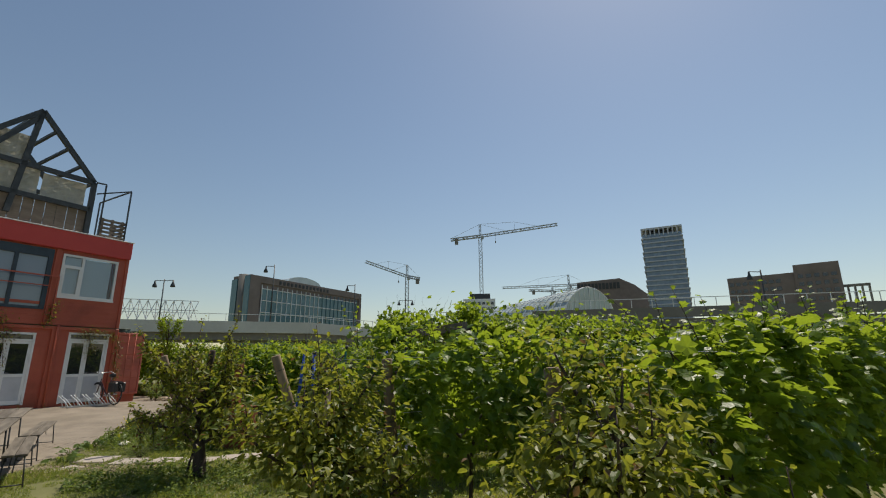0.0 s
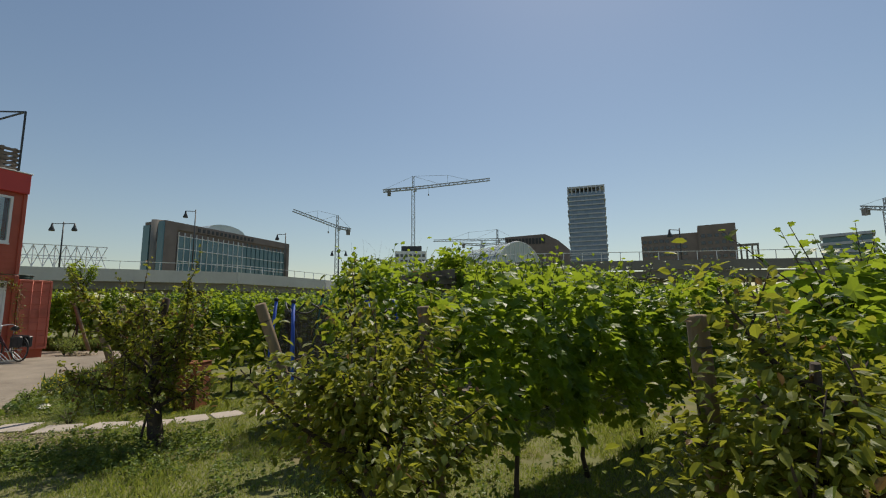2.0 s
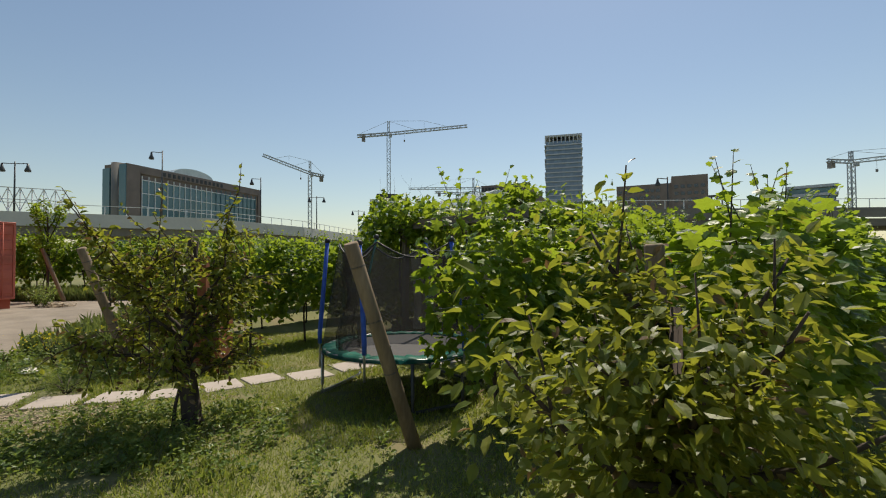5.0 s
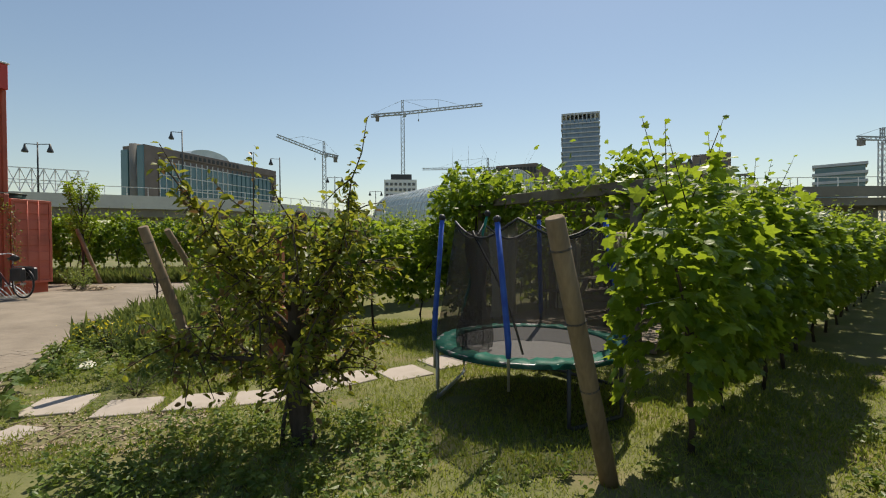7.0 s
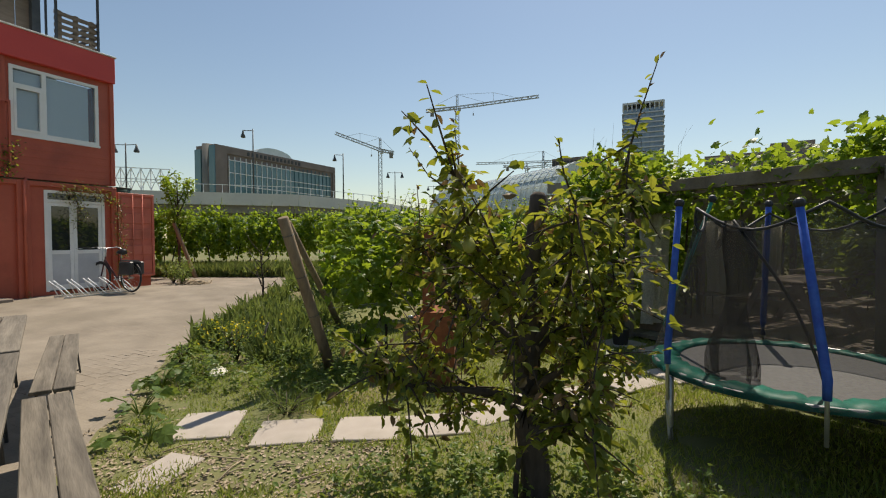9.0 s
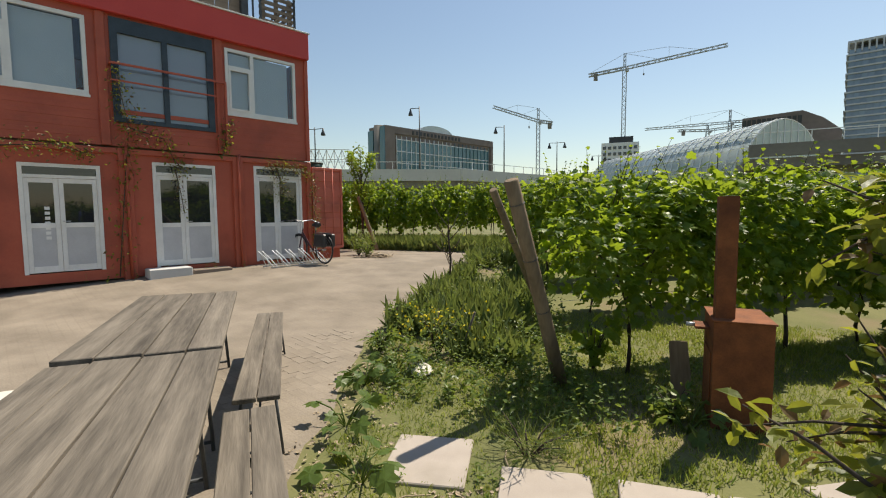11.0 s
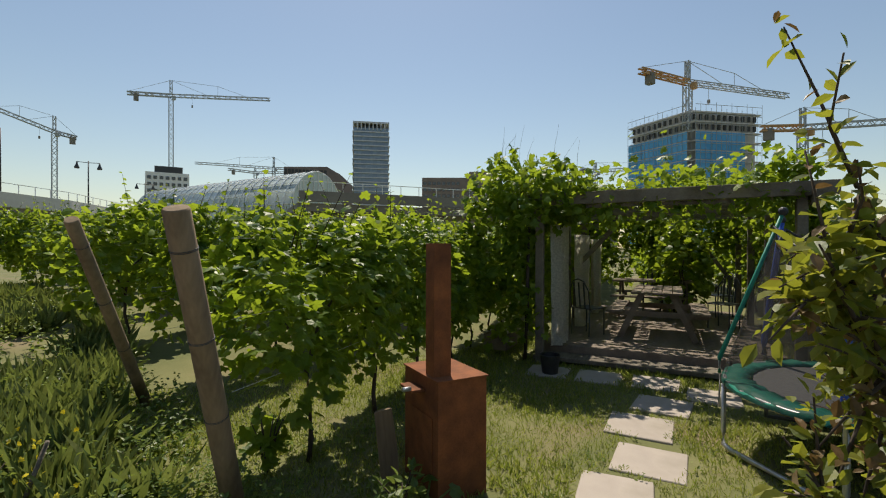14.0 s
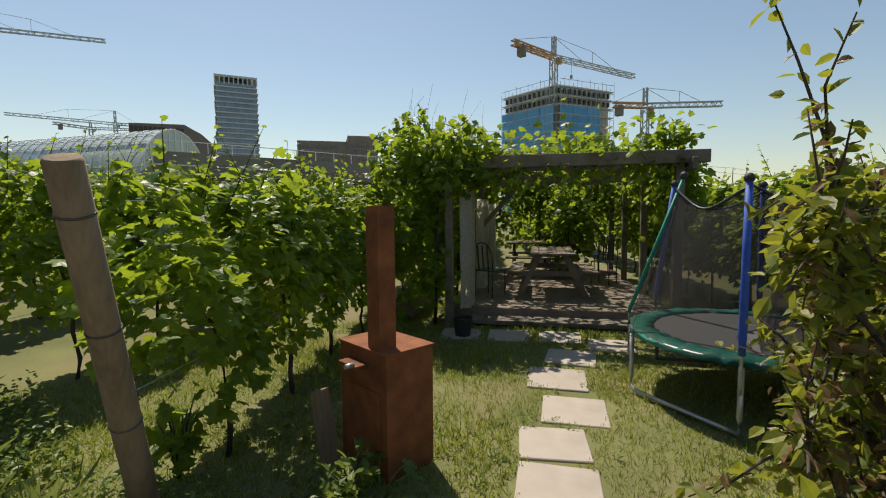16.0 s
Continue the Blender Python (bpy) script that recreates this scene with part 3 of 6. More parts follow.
def old_pear(base, seed):
    """An old pear, forked low, with one sawn-off stem and limbs that reach out and climb, leafy in loose sprays."""
    gen = np.random.default_rng(seed)
    tr = thing("pear_tree", "old pear tree with sawn-off trunk and some withered brown leaves", "tree", pose(base[0], base[1], ground_z(base[0], base[1])))
    bm = nb()
    tube(bm, [(0, 0, -0.08), (0.012, 0, 0.02), (0.0, 0.01, 0.14), (-0.015, 0, 0.3), (-0.045, 0.0, 0.48), (-0.06, 0.01, 0.72), (-0.04, 0, 1.0), (-0.045, 0.01, 1.3), (-0.01, 0, 1.62), (0.015, 0, 1.86), (0.018, 0, 1.885)],
         [0.15, 0.12, 0.095, 0.088, 0.085, 0.066, 0.058, 0.054, 0.05, 0.052, 0.03], 12)
    part("trunk", bm, M_BARK, tr)
    part("sucker", tube(nb(), [(-0.15, -0.06, -0.05), (-0.13, -0.05, 0.2), (-0.09, -0.02, 0.42)], [0.02, 0.017, 0.015], 7), M_BARK, tr)
    ps, ds, ss, fr = [], [], [], []

    def spray(a, e, n, size):
        """Leaves along a twig from a to e."""
        q = gen.uniform(0.12, 1.05, n)
        ps.append(np.array([tuple(a.lerp(e, t)) for t in q]) + gen.normal(0, 0.028, (n, 3)))
        d = (e - a).normalized()
        ds.append(np.stack([gen.normal(d.x * 0.6, .7, n), gen.normal(d.y * 0.6, .7, n), gen.normal(-0.35, 0.45, n)], 1))
        ss.append(gen.uniform(0.6, 1.1, n) * size)

    n = 15
    for k in range(n):
        ang = k * 2.4 + gen.normal(0, 0.25)
        low = k / (n - 1)
        west = max(0, -math.cos(ang))
        reach = (0.7 + 0.5 * west) * gen.uniform(0.75, 1.08) * (1.0 - 0.2 * low)
        z0 = 0.4 + 0.75 * low
        end = gen.uniform(0.62, 0.95) if k < 5 else gen.uniform(0.95, 1.4) + 0.85 * low
        d = Vector((math.cos(ang), math.sin(ang) * (0.45 if math.sin(ang) > 0 else 1.0), 0))
        kink = Vector((gen.normal(0, 0.05), gen.normal(0, 0.05), 0))
        root = Vector((-0.045, 0, z0))

        def at(q):
            return root + d * (reach * (1 - (1 - q) ** 1.5)) + kink * math.sin(q * 5) + Vector((0, 0, (end - z0) * q ** 1.05 + 0.03 * math.sin(q * 9)))
        r0 = 0.031 - 0.01 * low
        part("limb", tube(nb(), [at(q) for q in (0, 0.15, 0.3, 0.45, 0.6, 0.8, 1)], [r0, r0 * 0.85, r0 * 0.7, r0 * 0.55, r0 * 0.42, r0 * 0.28, 0.004], 7), M_BARK, tr)
        spray(at(0.45), at(0.75), 20, 0.08)
        spray(at(0.7), at(1.0), 30, 0.08)
        for j in range(17):
            q0 = 0.28 + 0.7 * (j + gen.random()) / 17
            a = at(q0)
            e = a + Vector((gen.normal(0, 0.18) + d.x * 0.05, gen.normal(0, 0.13) + d.y * 0.05, gen.normal(-0.05, 0.2)))
            if e.z < 0.42:
                e.z = 0.42 + 0.1 * gen.random()
            part("twig", tube(nb(), [a, a.lerp(e, 0.5) + Vector((0, 0, 0.02)), e], [0.007, 0.005, 0.0025], 5), M_BARK, tr)
            spray(a, e, int(gen.integers(13, 23)), 0.08)
        if k % 3 == 0:
            fr.append(at(gen.uniform(0.4, 0.8)) + Vector((0, 0, -0.08)))
        # a slim young shoot on from the limb's end
        if low > 0.3 or k % 2:
            b = at(0.96)
            t = b + Vector((d.x * 0.1 + gen.normal(0, 0.1), d.y * 0.1 + gen.normal(0, 0.1), gen.uniform(0.2, 0.44)))
            mid = b.lerp(t, 0.5) + Vector((gen.normal(0, 0.03), gen.normal(0, 0.03), 0))
            part("shoot", tube(nb(), [b, mid, t], [0.006, 0.0045, 0.0025], 5), M_BARK, tr)
            m = 15
            ps.append(np.array([tuple(b.lerp(mid, q * 2) if q < 0.5 else mid.lerp(t, q * 2 - 1)) for q in np.linspace(0.05, 1, m)]) + gen.normal(0, 0.006, (m, 3)))
            ds.append(np.stack([gen.normal(0, 1, m), gen.normal(0, 1, m), np.full(m, 0.25)], 1))
            ss.append(np.linspace(0.085, 0.05, m))
    # a tuft on the sawn stem's side
    for _ in range(6):
        a = Vector((0.01, 0, gen.uniform(1.3, 1.75)))
        spray(a, a + Vector((gen.normal(0, 0.2), gen.normal(0, 0.2), gen.uniform(0.0, 0.3))), 18, 0.085)
    ps, ds, ss = np.concatenate(ps), np.concatenate(ds), np.concatenate(ss)
    dry = gen.random(len(ps)) < np.where(ps[:, 2] < 1.25, 0.24, 0.1)
    part("foliage", leaf_mesh("foliage", ps[~dry], ds[~dry], ss[~dry], PEAR_LEAF, M_PEAR, gen, 0.45), M_PEAR, tr)
    part("withered_leaves", leaf_mesh("withered_leaves", ps[dry], ds[dry], ss[dry] * 0.85, PEAR_LEAF, M_DRY, gen, 0.7), M_DRY, tr, "brown withered leaves")
    fm = pear_mesh()
    for p in fr:
        o = part("pear", fm, M_PEARFRUIT, tr)
        o.location = p


old_pear((-3.43, 7.22), 3)
pear_tree("pear_tree", (-0.5, 3.82), 1.78, 0.86, 6000, 4, 0.06, 15, "low bushy pear tree in front of the vines")
pear_tree("pear_tree", (1.4, 2.45), 1.75, 0.85, 5600, 6, 0.05, 15, "low bushy pear tree in front of the vines")


# ---------- slab path ----------
def slab(cx, cy, sx, sy, turn, tilt=0.0):
    s = thing("paving_slab", "beige concrete garden slab set in the grass", "paving slab", pose(cx, cy, ground_z(cx, cy) - 0.008, tilt, 0, turn), group="slabs of the garden path")
    bm = nb()
    box(bm, (0, 0, 0), (sx, sy, 0.05), None, 0.006)
    part("slab", bm, M_SLAB, s)


SLABS = [(-6.0, 8.48, 0.52, 0.58, 8), (-5.25, 8.3, 0.52, 0.48, 6), (-4.6, 8.3, 0.52, 0.48, 0), (-4.02, 8.36, 0.5, 0.44, 8),
         (-3.55, 8.66, 0.46, 0.5, 28), (-3.1, 8.93, 0.46, 0.48, 32), (-2.49, 9.06, 0.54, 0.52, 27), (-1.9, 9.52, 0.58, 0.56, 28), (-1.22, 9.7, 0.54, 0.54, 22),
         (-0.52, 9.52, 0.5, 0.52, 28), (-0.56, 10.16, 0.56, 0.54, 31), (-0.88, 10.74, 0.56, 0.54, 32), (-1.2, 11.3, 0.54, 0.52, 32)]
for i, args in enumerate(SLABS):
    slab(*args, 0.5 * math.sin(i * 2.1))
# ---------- container building ----------
FA = radians(62)
FACE = Matrix.Translation((-12.15, 16.53, 0.0)) @ Matrix.Rotation(FA, 4, "Z")
# in this frame x runs along the front (negative towards the far end), y goes into the building


def fbox(bm, x0, x1, y0, y1, z0, z1, bevel=0.0):
    return box(bm, ((x0 + x1) / 2, (y0 + y1) / 2, (z0 + z1) / 2), (abs(x1 - x0), abs(y1 - y0), abs(z1 - z0)), None, bevel)


building = thing("container_building", "two-storey house of stacked red shipping containers", "building", FACE)
G = 0.26
LOWER, UPPER, FB, FT = (G, 2.9), (2.94, 5.52), 5.52, 6.16
DOORS = [(-1.45, -0.2, 0.38, 2.72), (-3.6, -2.34, 0.42, 2.66), (-5.72, -4.5, 0.46, 2.52)]
WINS = [(-2.03, -0.3, 3.9, 5.38), (-4.22, -2.3, 3.42, 5.46), (-6.35, -4.6, 3.88, 5.36)]
BAYS = [(-1.78, 0.0), (-4.02, -1.9), (-6.2, -4.14), (-8.4, -6.3)]


def wall_with_hole(bm, x0, x1, z0, z1, hole, y0=0.0, t=0.06):
    hx0, hx1, hz0, hz1 = hole
    if hx0 > x0:
        fbox(bm, x0, hx0, y0, y0 + t, z0, z1)
    if hx1 < x1:
        fbox(bm, hx1, x1, y0, y0 + t, z0, z1)
    if hz1 < z1:
        fbox(bm, hx0, hx1, y0, y0 + t, hz1, z1)
    if hz0 > z0:
        fbox(bm, hx0, hx1, y0, y0 + t, z0, hz0)


for i, ((b0, b1), d) in enumerate(zip(BAYS, DOORS + [None])):
    bm = nb()
    if d:
        wall_with_hole(bm, b0, b1, LOWER[0], LOWER[1], d, 0.05)
    else:
        fbox(bm, b0, b1, 0.05, 0.11, *LOWER)
    part("lower_front", bm, M_RED, building)
    for x in (b0, b1):
        bm = nb()
        fbox(bm, x - 0.06, x + 0.06, -0.03, 0.12, LOWER[0] - 0.3, LOWER[1], 0.012)
        part("corner_post", bm, M_RED, building)
    bm = nb()
    fbox(bm, b0, b1, -0.02, 0.1, LOWER[1] - 0.11, LOWER[1] - 0.003, 0.01)
    part("top_rail", bm, M_RED, building)
UB = [(-2.14, 0.0), (-4.34, -2.2), (-6.5, -4.4), (-8.6, -6.56)]
for i, ((b0, b1), w) in enumerate(zip(UB, WINS + [None])):
    bm = nb()
    if w:
        wall_with_hole(bm, b0, b1, UPPER[0], UPPER[1], w, 0.03)
    else:
        fbox(bm, b0, b1, 0.03, 0.09, *UPPER)
    front = part("upper_front", bm, M_RED, building)
    # shallow pressed ribs below the window
    for k in range(4):
        z = 3.08 + k * 0.17
        rib = nb()
        fbox(rib, b0 + 0.08, b1 - 0.08, 0.022, 0.032, z, z + 0.09, 0.004)
        part("rib", rib, M_RED, front)
    for x in (b0, b1):
        bm = nb()
        fbox(bm, x - 0.05, x + 0.05, -0.02, 0.12, UPPER[0], UPPER[1], 0.012)
        part("corner_post", bm, M_RED, building)
bm = nb()
fbox(bm, -9, 0.02, 0.3, 6.0, FT - 0.1, FT - 0.02)
part("roof", bm, M_DARKMETAL, building)
bm = nb()
fbox(bm, -9, 0.05, -0.1, 0.25, FB, FT, 0.01)
part("fascia", bm, M_FASCIA, building, "bright red sheet fascia")
bm = nb()
fbox(bm, -9, 0.08, -0.13, 0.27, FT + 0.002, FT + 0.035, 0.005)
part("coping", bm, M_WHITE, building, "pale metal coping")
bm = nb()
for z0, z1 in (LOWER, UPPER):
    fbox(bm, -0.06, 0.0, 0.12, 6.0, z0, z1)
    for k in range(26):
        fbox(bm, 0.0, 0.03, 0.2 + k * 0.22, 0.31 + k * 0.22, z0 + 0.15, z1 - 0.12)
fbox(bm, -9, 0, 5.94, 6.0, G, FT - 0.1)
fbox(bm, -9, -8.94, 0.1, 5.94, G, FT - 0.1)
part("side_wall", bm, M_RED, building)
bm = nb()
fbox(bm, -9, -0.06, 0.12, 5.9, 2.9, 2.94)
fbox(bm, -9, -0.06, 0.12, 5.9, 0.28, 0.33)
part("storey_floor", bm, M_DARKWOOD, building)


def glazed_door(x0, x1, z0, z1):
    d = part("door", fbox(nb(), x0, x1, 0.055, 0.105, z0 - 0.06, z0), M_WHITE, building, "white glazed double door with grey lower panels")
    fr = nb()
    t = 0.065
    fbox(fr, x0, x0 + t, 0.03, 0.11, z0, z1)
    fbox(fr, x1 - t, x1, 0.03, 0.11, z0, z1)
    fbox(fr, x0 + t, x1 - t, 0.03, 0.11, z1 - t, z1)
    fbox(fr, x0 + t, x1 - t, 0.035, 0.11, z1 - 0.27, z1 - 0.21)
    part("door_frame", fr, M_WHITE, d)
    tz = z1 - 0.27
    part("transom_pane", fbox(nb(), x0 + t, x1 - t, 0.07, 0.078, tz + 0.06, z1 - t), M_DARKGLASS, d)
    mid = x0 + (x1 - x0) * 0.46
    for a, b in ((x0 + t, mid), (mid + 0.004, x1 - t)):
        lf = nb()
        s = 0.075
        fbox(lf, a, a + s, 0.05, 0.095, z0 + 0.02, tz - 0.004, 0.006)
        fbox(lf, b - s, b, 0.05, 0.095, z0 + 0.02, tz - 0.004, 0.006)
        fbox(lf, a + s, b - s, 0.05, 0.095, tz - 0.09, tz - 0.004)
        fbox(lf, a + s, b - s, 0.05, 0.095, z0 + 0.02, z0 + 0.14)
        fbox(lf, a + s, b - s, 0.05, 0.095, z0 + 0.86, z0 + 0.95)
        part("leaf_frame", lf, M_WHITE, d)
        part("door_pane", fbox(nb(), a + s, b - s, 0.068, 0.076, z0 + 0.95, tz - 0.09), M_DARKGLASS, d)
        part("door_panel", fbox(nb(), a + s, b - s, 0.062, 0.08, z0 + 0.14, z0 + 0.86), M_PANEL, d)
    hb = nb()
    tube(hb, [(mid + 0.04, 0.04, z0 + 0.98), (mid + 0.04, 0.01, z0 + 0.98), (mid + 0.15, 0.01, z0 + 0.98)], 0.009, 6)
    part("door_handle", hb, M_GALV, d)


for d in DOORS:
    glazed_door(*d)


def white_window(x0, x1, z0, z1):
    w = part("window", fbox(nb(), x0 - 0.02, x1 + 0.02, -0.01, 0.06, z0 - 0.05, z0), M_WHITE, building, "white-framed window with blinds behind the glass")
    t = 0.07
    fr = nb()
    fbox(fr, x0, x0 + t, 0.0, 0.08, z0, z1)
    fbox(fr, x1 - t, x1, 0.0, 0.08, z0, z1)
    fbox(fr, x0 + t, x1 - t, 0.0, 0.08, z1 - t, z1)
    fbox(fr, x0 + t, x1 - t, 0.0, 0.08, z0, z0 + t)
    mx = x0 + (x1 - x0) * 0.36
    fbox(fr, mx - 0.04, mx + 0.04, 0.0, 0.08, z0 + t, z1 - t)
    zz = z0 + (z1 - z0) * 0.72
    fbox(fr, x0 + t, mx - 0.04, 0.0, 0.08, zz - 0.03, zz + 0.03)
    for a, b, c, e in ((x0 + t, mx - 0.04, z0 + t, zz - 0.03),):
        s = 0.05
        fbox(fr, a, a + s, -0.01, 0.06, c, e)
        fbox(fr, b - s, b, -0.01, 0.06, c, e)
        fbox(fr, a + s, b - s, -0.01, 0.06, c, c + s)
        fbox(fr, a + s, b - s, -0.01, 0.06, e - s, e)
    part("window_frame", fr, M_WHITE, w)
    for a, b, c, e in ((x0 + t, mx - 0.04, z0 + t, zz - 0.03), (x0 + t, mx - 0.04, zz + 0.03, z1 - t), (mx + 0.04, x1 - t, z0 + t, z1 - t)):
        p = part("pane", fbox(nb(), a, b, 0.04, 0.046, c, e), M_PANEGLASS, w)
        p.visible_shadow = False
    bl = nb()
    z = z0 + t
    while z < z1 - t:
        box(bl, (0, 0, 0), (x1 - x0 - 2 * t - 0.16, 0.036, 0.003), Matrix.Translation(((x0 + x1) / 2 - 0.03, 0.11, z)) @ Matrix.Rotation(radians(-62), 4, "X"))
        z += 0.032
    part("blind", bl, M_BLIND, w, "pale closed venetian blind")


def clear_glass():
    m = bpy.data.materials.new("clear_pane")
    m.use_nodes = True
    nt = m.node_tree
    tr = nt.nodes.new("ShaderNodeBsdfTransparent")
    tr.inputs[0].default_value = (0.92, 0.95, 0.97, 1)
    gl = nt.nodes.new("ShaderNodeBsdfGlossy")
    gl.inputs["Roughness"].default_value = 0.03
    mx = nt.nodes.new("ShaderNodeMixShader")
    fz = nt.nodes.new("ShaderNodeFresnel")
    fz.inputs[0].default_value = 1.6
    nt.links.new(fz.outputs[0], mx.inputs[0])
    nt.links.new(tr.outputs[0], mx.inputs[1])
    nt.links.new(gl.outputs[0], mx.inputs[2])
    nt.links.new(mx.outputs[0], nt.nodes["Material Output"].inputs["Surface"])
    return m


M_PANEGLASS = clear_glass()
white_window(*WINS[0])
white_window(*WINS[2])

# the wide dark sliding window of the middle bay with its guard rail
x0, x1, z0, z1 = WINS[1]
w = part("sliding_window", fbox(nb(), x0, x1, -0.01, 0.1, z0, z0 + 0.09), M_BLUEFRAME, building, "dark blue-framed sliding window reflecting the sky")
fr = nb()
fbox(fr, x0, x0 + 0.13, -0.01, 0.1, z0 + 0.09, z1)
fbox(fr, x1 - 0.13, x1, -0.01, 0.1, z0 + 0.09, z1)
fbox(fr, x0 + 0.13, x1 - 0.13, -0.01, 0.1, z1 - 0.28, z1)
fbox(fr, (x0 + x1) / 2 - 0.05, (x0 + x1) / 2 + 0.05, -0.01, 0.1, z0 + 0.09, z1 - 0.28)
part("window_frame", fr, M_BLUEFRAME, w)
for a, b in ((x0 + 0.13, (x0 + x1) / 2 - 0.05), ((x0 + x1) / 2 + 0.05, x1 - 0.13)):
    part("pane", fbox(nb(), a, b, 0.05, 0.058, z0 + 0.09, z1 - 0.28), M_GLASS, w)
rail = nb()
bar(rail, (x0 - 0.05, -0.16, 4.53), (x1 + 0.22, -0.16, 4.53), 0.04, 0.04)
bar(rail, (x0 - 0.05, -0.16, 4.2), (x1 + 0.0, -0.16, 4.2), 0.03, 0.03)
bar(rail, (x1 + 0.2, -0.16, 3.2), (x1 + 0.2, -0.16, 4.51), 0.04, 0.04)
bar(rail, (x0 - 0.03, -0.16, 4.53), (x0 - 0.03, 0.02, 4.53), 0.03, 0.03)
bar(rail, (x1 + 0.2, -0.16, 4.53), (x1 + 0.2, 0.02, 4.53), 0.03, 0.03)
bar(rail, (x1 + 0.2, -0.16, 3.2), (x1 + 0.2, 0.02, 3.2), 0.03, 0.03)
part("guard_rail", rail, M_RED, building)

# downpipes and steps
for x in (-4.08, -1.84):
    bm = nb()
    tube(bm, [(x, -0.06, G - 0.25), (x, -0.06, 2.86), (x + 0.05, -0.02, 2.95)], 0.03, 8)
    part("downpipe", bm, M_RED, building)
bm = nb()
fbox(bm, -3.85, -3.05, -0.45, 0.0, 0.05, 0.42, 0.01)
tagged(part("door_step", bm, M_CONC, building), "pale concrete door step")
bm = nb()
fbox(bm, -3.0, -2.2, -0.4, 0.0, 0.05, 0.34, 0.01)
tagged(part("door_step", bm, M_DARKWOOD, building), "dark wooden door step")

# the opened container door, swung out in line with the front, and the container behind it
part("side_container", fbox(nb(), 0.1, 0.98, 0.14, 5.6, 0.1, 2.72), M_RED, building)
leaf = part("container_door", fbox(nb(), 0.12, 1.0, 0.03, 0.07, 0.6, 2.78), M_ORANGE, building, "faded red ribbed container door standing open")
for k in range(5):
    z = 0.66 + k * 0.42
    part("door_rib", fbox(nb(), 0.18, 0.95, 0.008, 0.03, z + 0.08, z + 0.34, 0.01), M_ORANGE, leaf)
for a, b, c, e in ((0.1, 1.02, 2.72, 2.79), (0.1, 1.02, 0.58, 0.65), (0.1, 0.16, 0.65, 2.72), (0.96, 1.02, 0.65, 2.72)):
    part("door_edge", fbox(nb(), a, b, -0.005, 0.08, c, e, 0.008), M_ORANGE, leaf)
for x in (0.45, 0.7):
    part("locking_bar", tube(nb(), [(x, -0.02, 0.6), (x, -0.02, 2.76)], 0.012, 6), M_ORANGE, leaf)
tub = thing("plastic_tub", "dark green plastic tub on the side container", "tub", FACE @ Matrix.Translation((0.4, 0.55, 2.72)))
part("body", tube(nb(), [(0, 0, 0), (0, 0, 0.22)], [0.26, 0.3], 20), M_TUB, tub)
part("rim", ring_tube(nb(), (0, 0, 0.22), 0.3, 0.02, 24), M_TUB, tub)

# faded lettering strips on the door glass
for x, z0, z1 in ((-5.38, 1.1, 1.75), (-3.02, 1.3, 1.8)):
    for k in range(7):
        z = z0 + (z1 - z0) * k / 7
        part("lettering_bar", fbox(nb(), x, x + 0.075, 0.06, 0.064, z, z + (z1 - z0) / 11), M_WHITE, building)

# ---------- roof terrace ----------
terrace = thing("roof_shelter", "dark timber-framed gable shelter with torn translucent sheets on the roof", "shelter", FACE @ Matrix.Translation((0, 0, FT + 0.04)))
RH = [(-3.3, 4.1), (-1.42, 2.05), (-5.2, 2.05)]
for y in (0.3, 3.2):
    for a, b in (((-3.3, y, 4.1), (-1.42, y, 2.05)), ((-3.3, y, 4.1), (-5.2, y, 2.05)), ((-1.42, y, 0), (-1.42, y, 2.05)), ((-5.2, y, 0), (-5.2, y, 2.05)),
                 ((-5.2, y, 2.05), (-1.42, y, 2.05)), ((-3.3, y, 4.1), (-3.7, y, 0.3)), ((-3.3, y, 3.9), (-4.6, y, 2.05)), ((-5.2, y, 1.0), (-1.42, y, 1.0))):
        part("timber", bar(nb(), a, b, 0.13, 0.16), M_DARKMETAL, terrace)
for x, z in ((-3.3, 4.1), (-1.42, 2.05), (-5.2, 2.05), (-2.36, 3.07), (-2.8, 3.55), (-1.9, 2.55)):
    part("purlin", bar(nb(), (x, 0.3, z), (x, 3.2, z), 0.09, 0.1), M_DARKMETAL, terrace)
for k in range(12):
    part("boarding", fbox(nb(), -5.2 + k * 0.315, -4.9 + k * 0.315, 0.38, 0.4, 0.0, 1.0), M_DARKWOOD, terrace)
g = np.random.default_rng(5)
for x0, x1, z0, z1 in ((-5.1, -4.2, 1.1, 2.0), (-4.1, -3.0, 1.1, 2.0), (-4.3, -3.4, 2.15, 3.1), (-2.9, -1.6, 1.05, 1.95)):
    bm = nb()
    grid = [[bm.verts.new((x0 + (x1 - x0) * i / 8, 0.42 + 0.05 * noise.noise((i * 0.7, j * 0.6, x0)), z0 + (z1 - z0) * j / 8)) for i in range(9)] for j in range(9)]
    for j in range(8):
        for i in range(8):
            bm.faces.new((grid[j][i], grid[j][i + 1], grid[j + 1][i + 1], grid[j + 1][i]))
    bmesh.ops.solidify(bm, geom=bm.faces[:], thickness=0.006)
    part("sheet", bm, M_CANVAS, terrace, "torn pale translucent sheet")

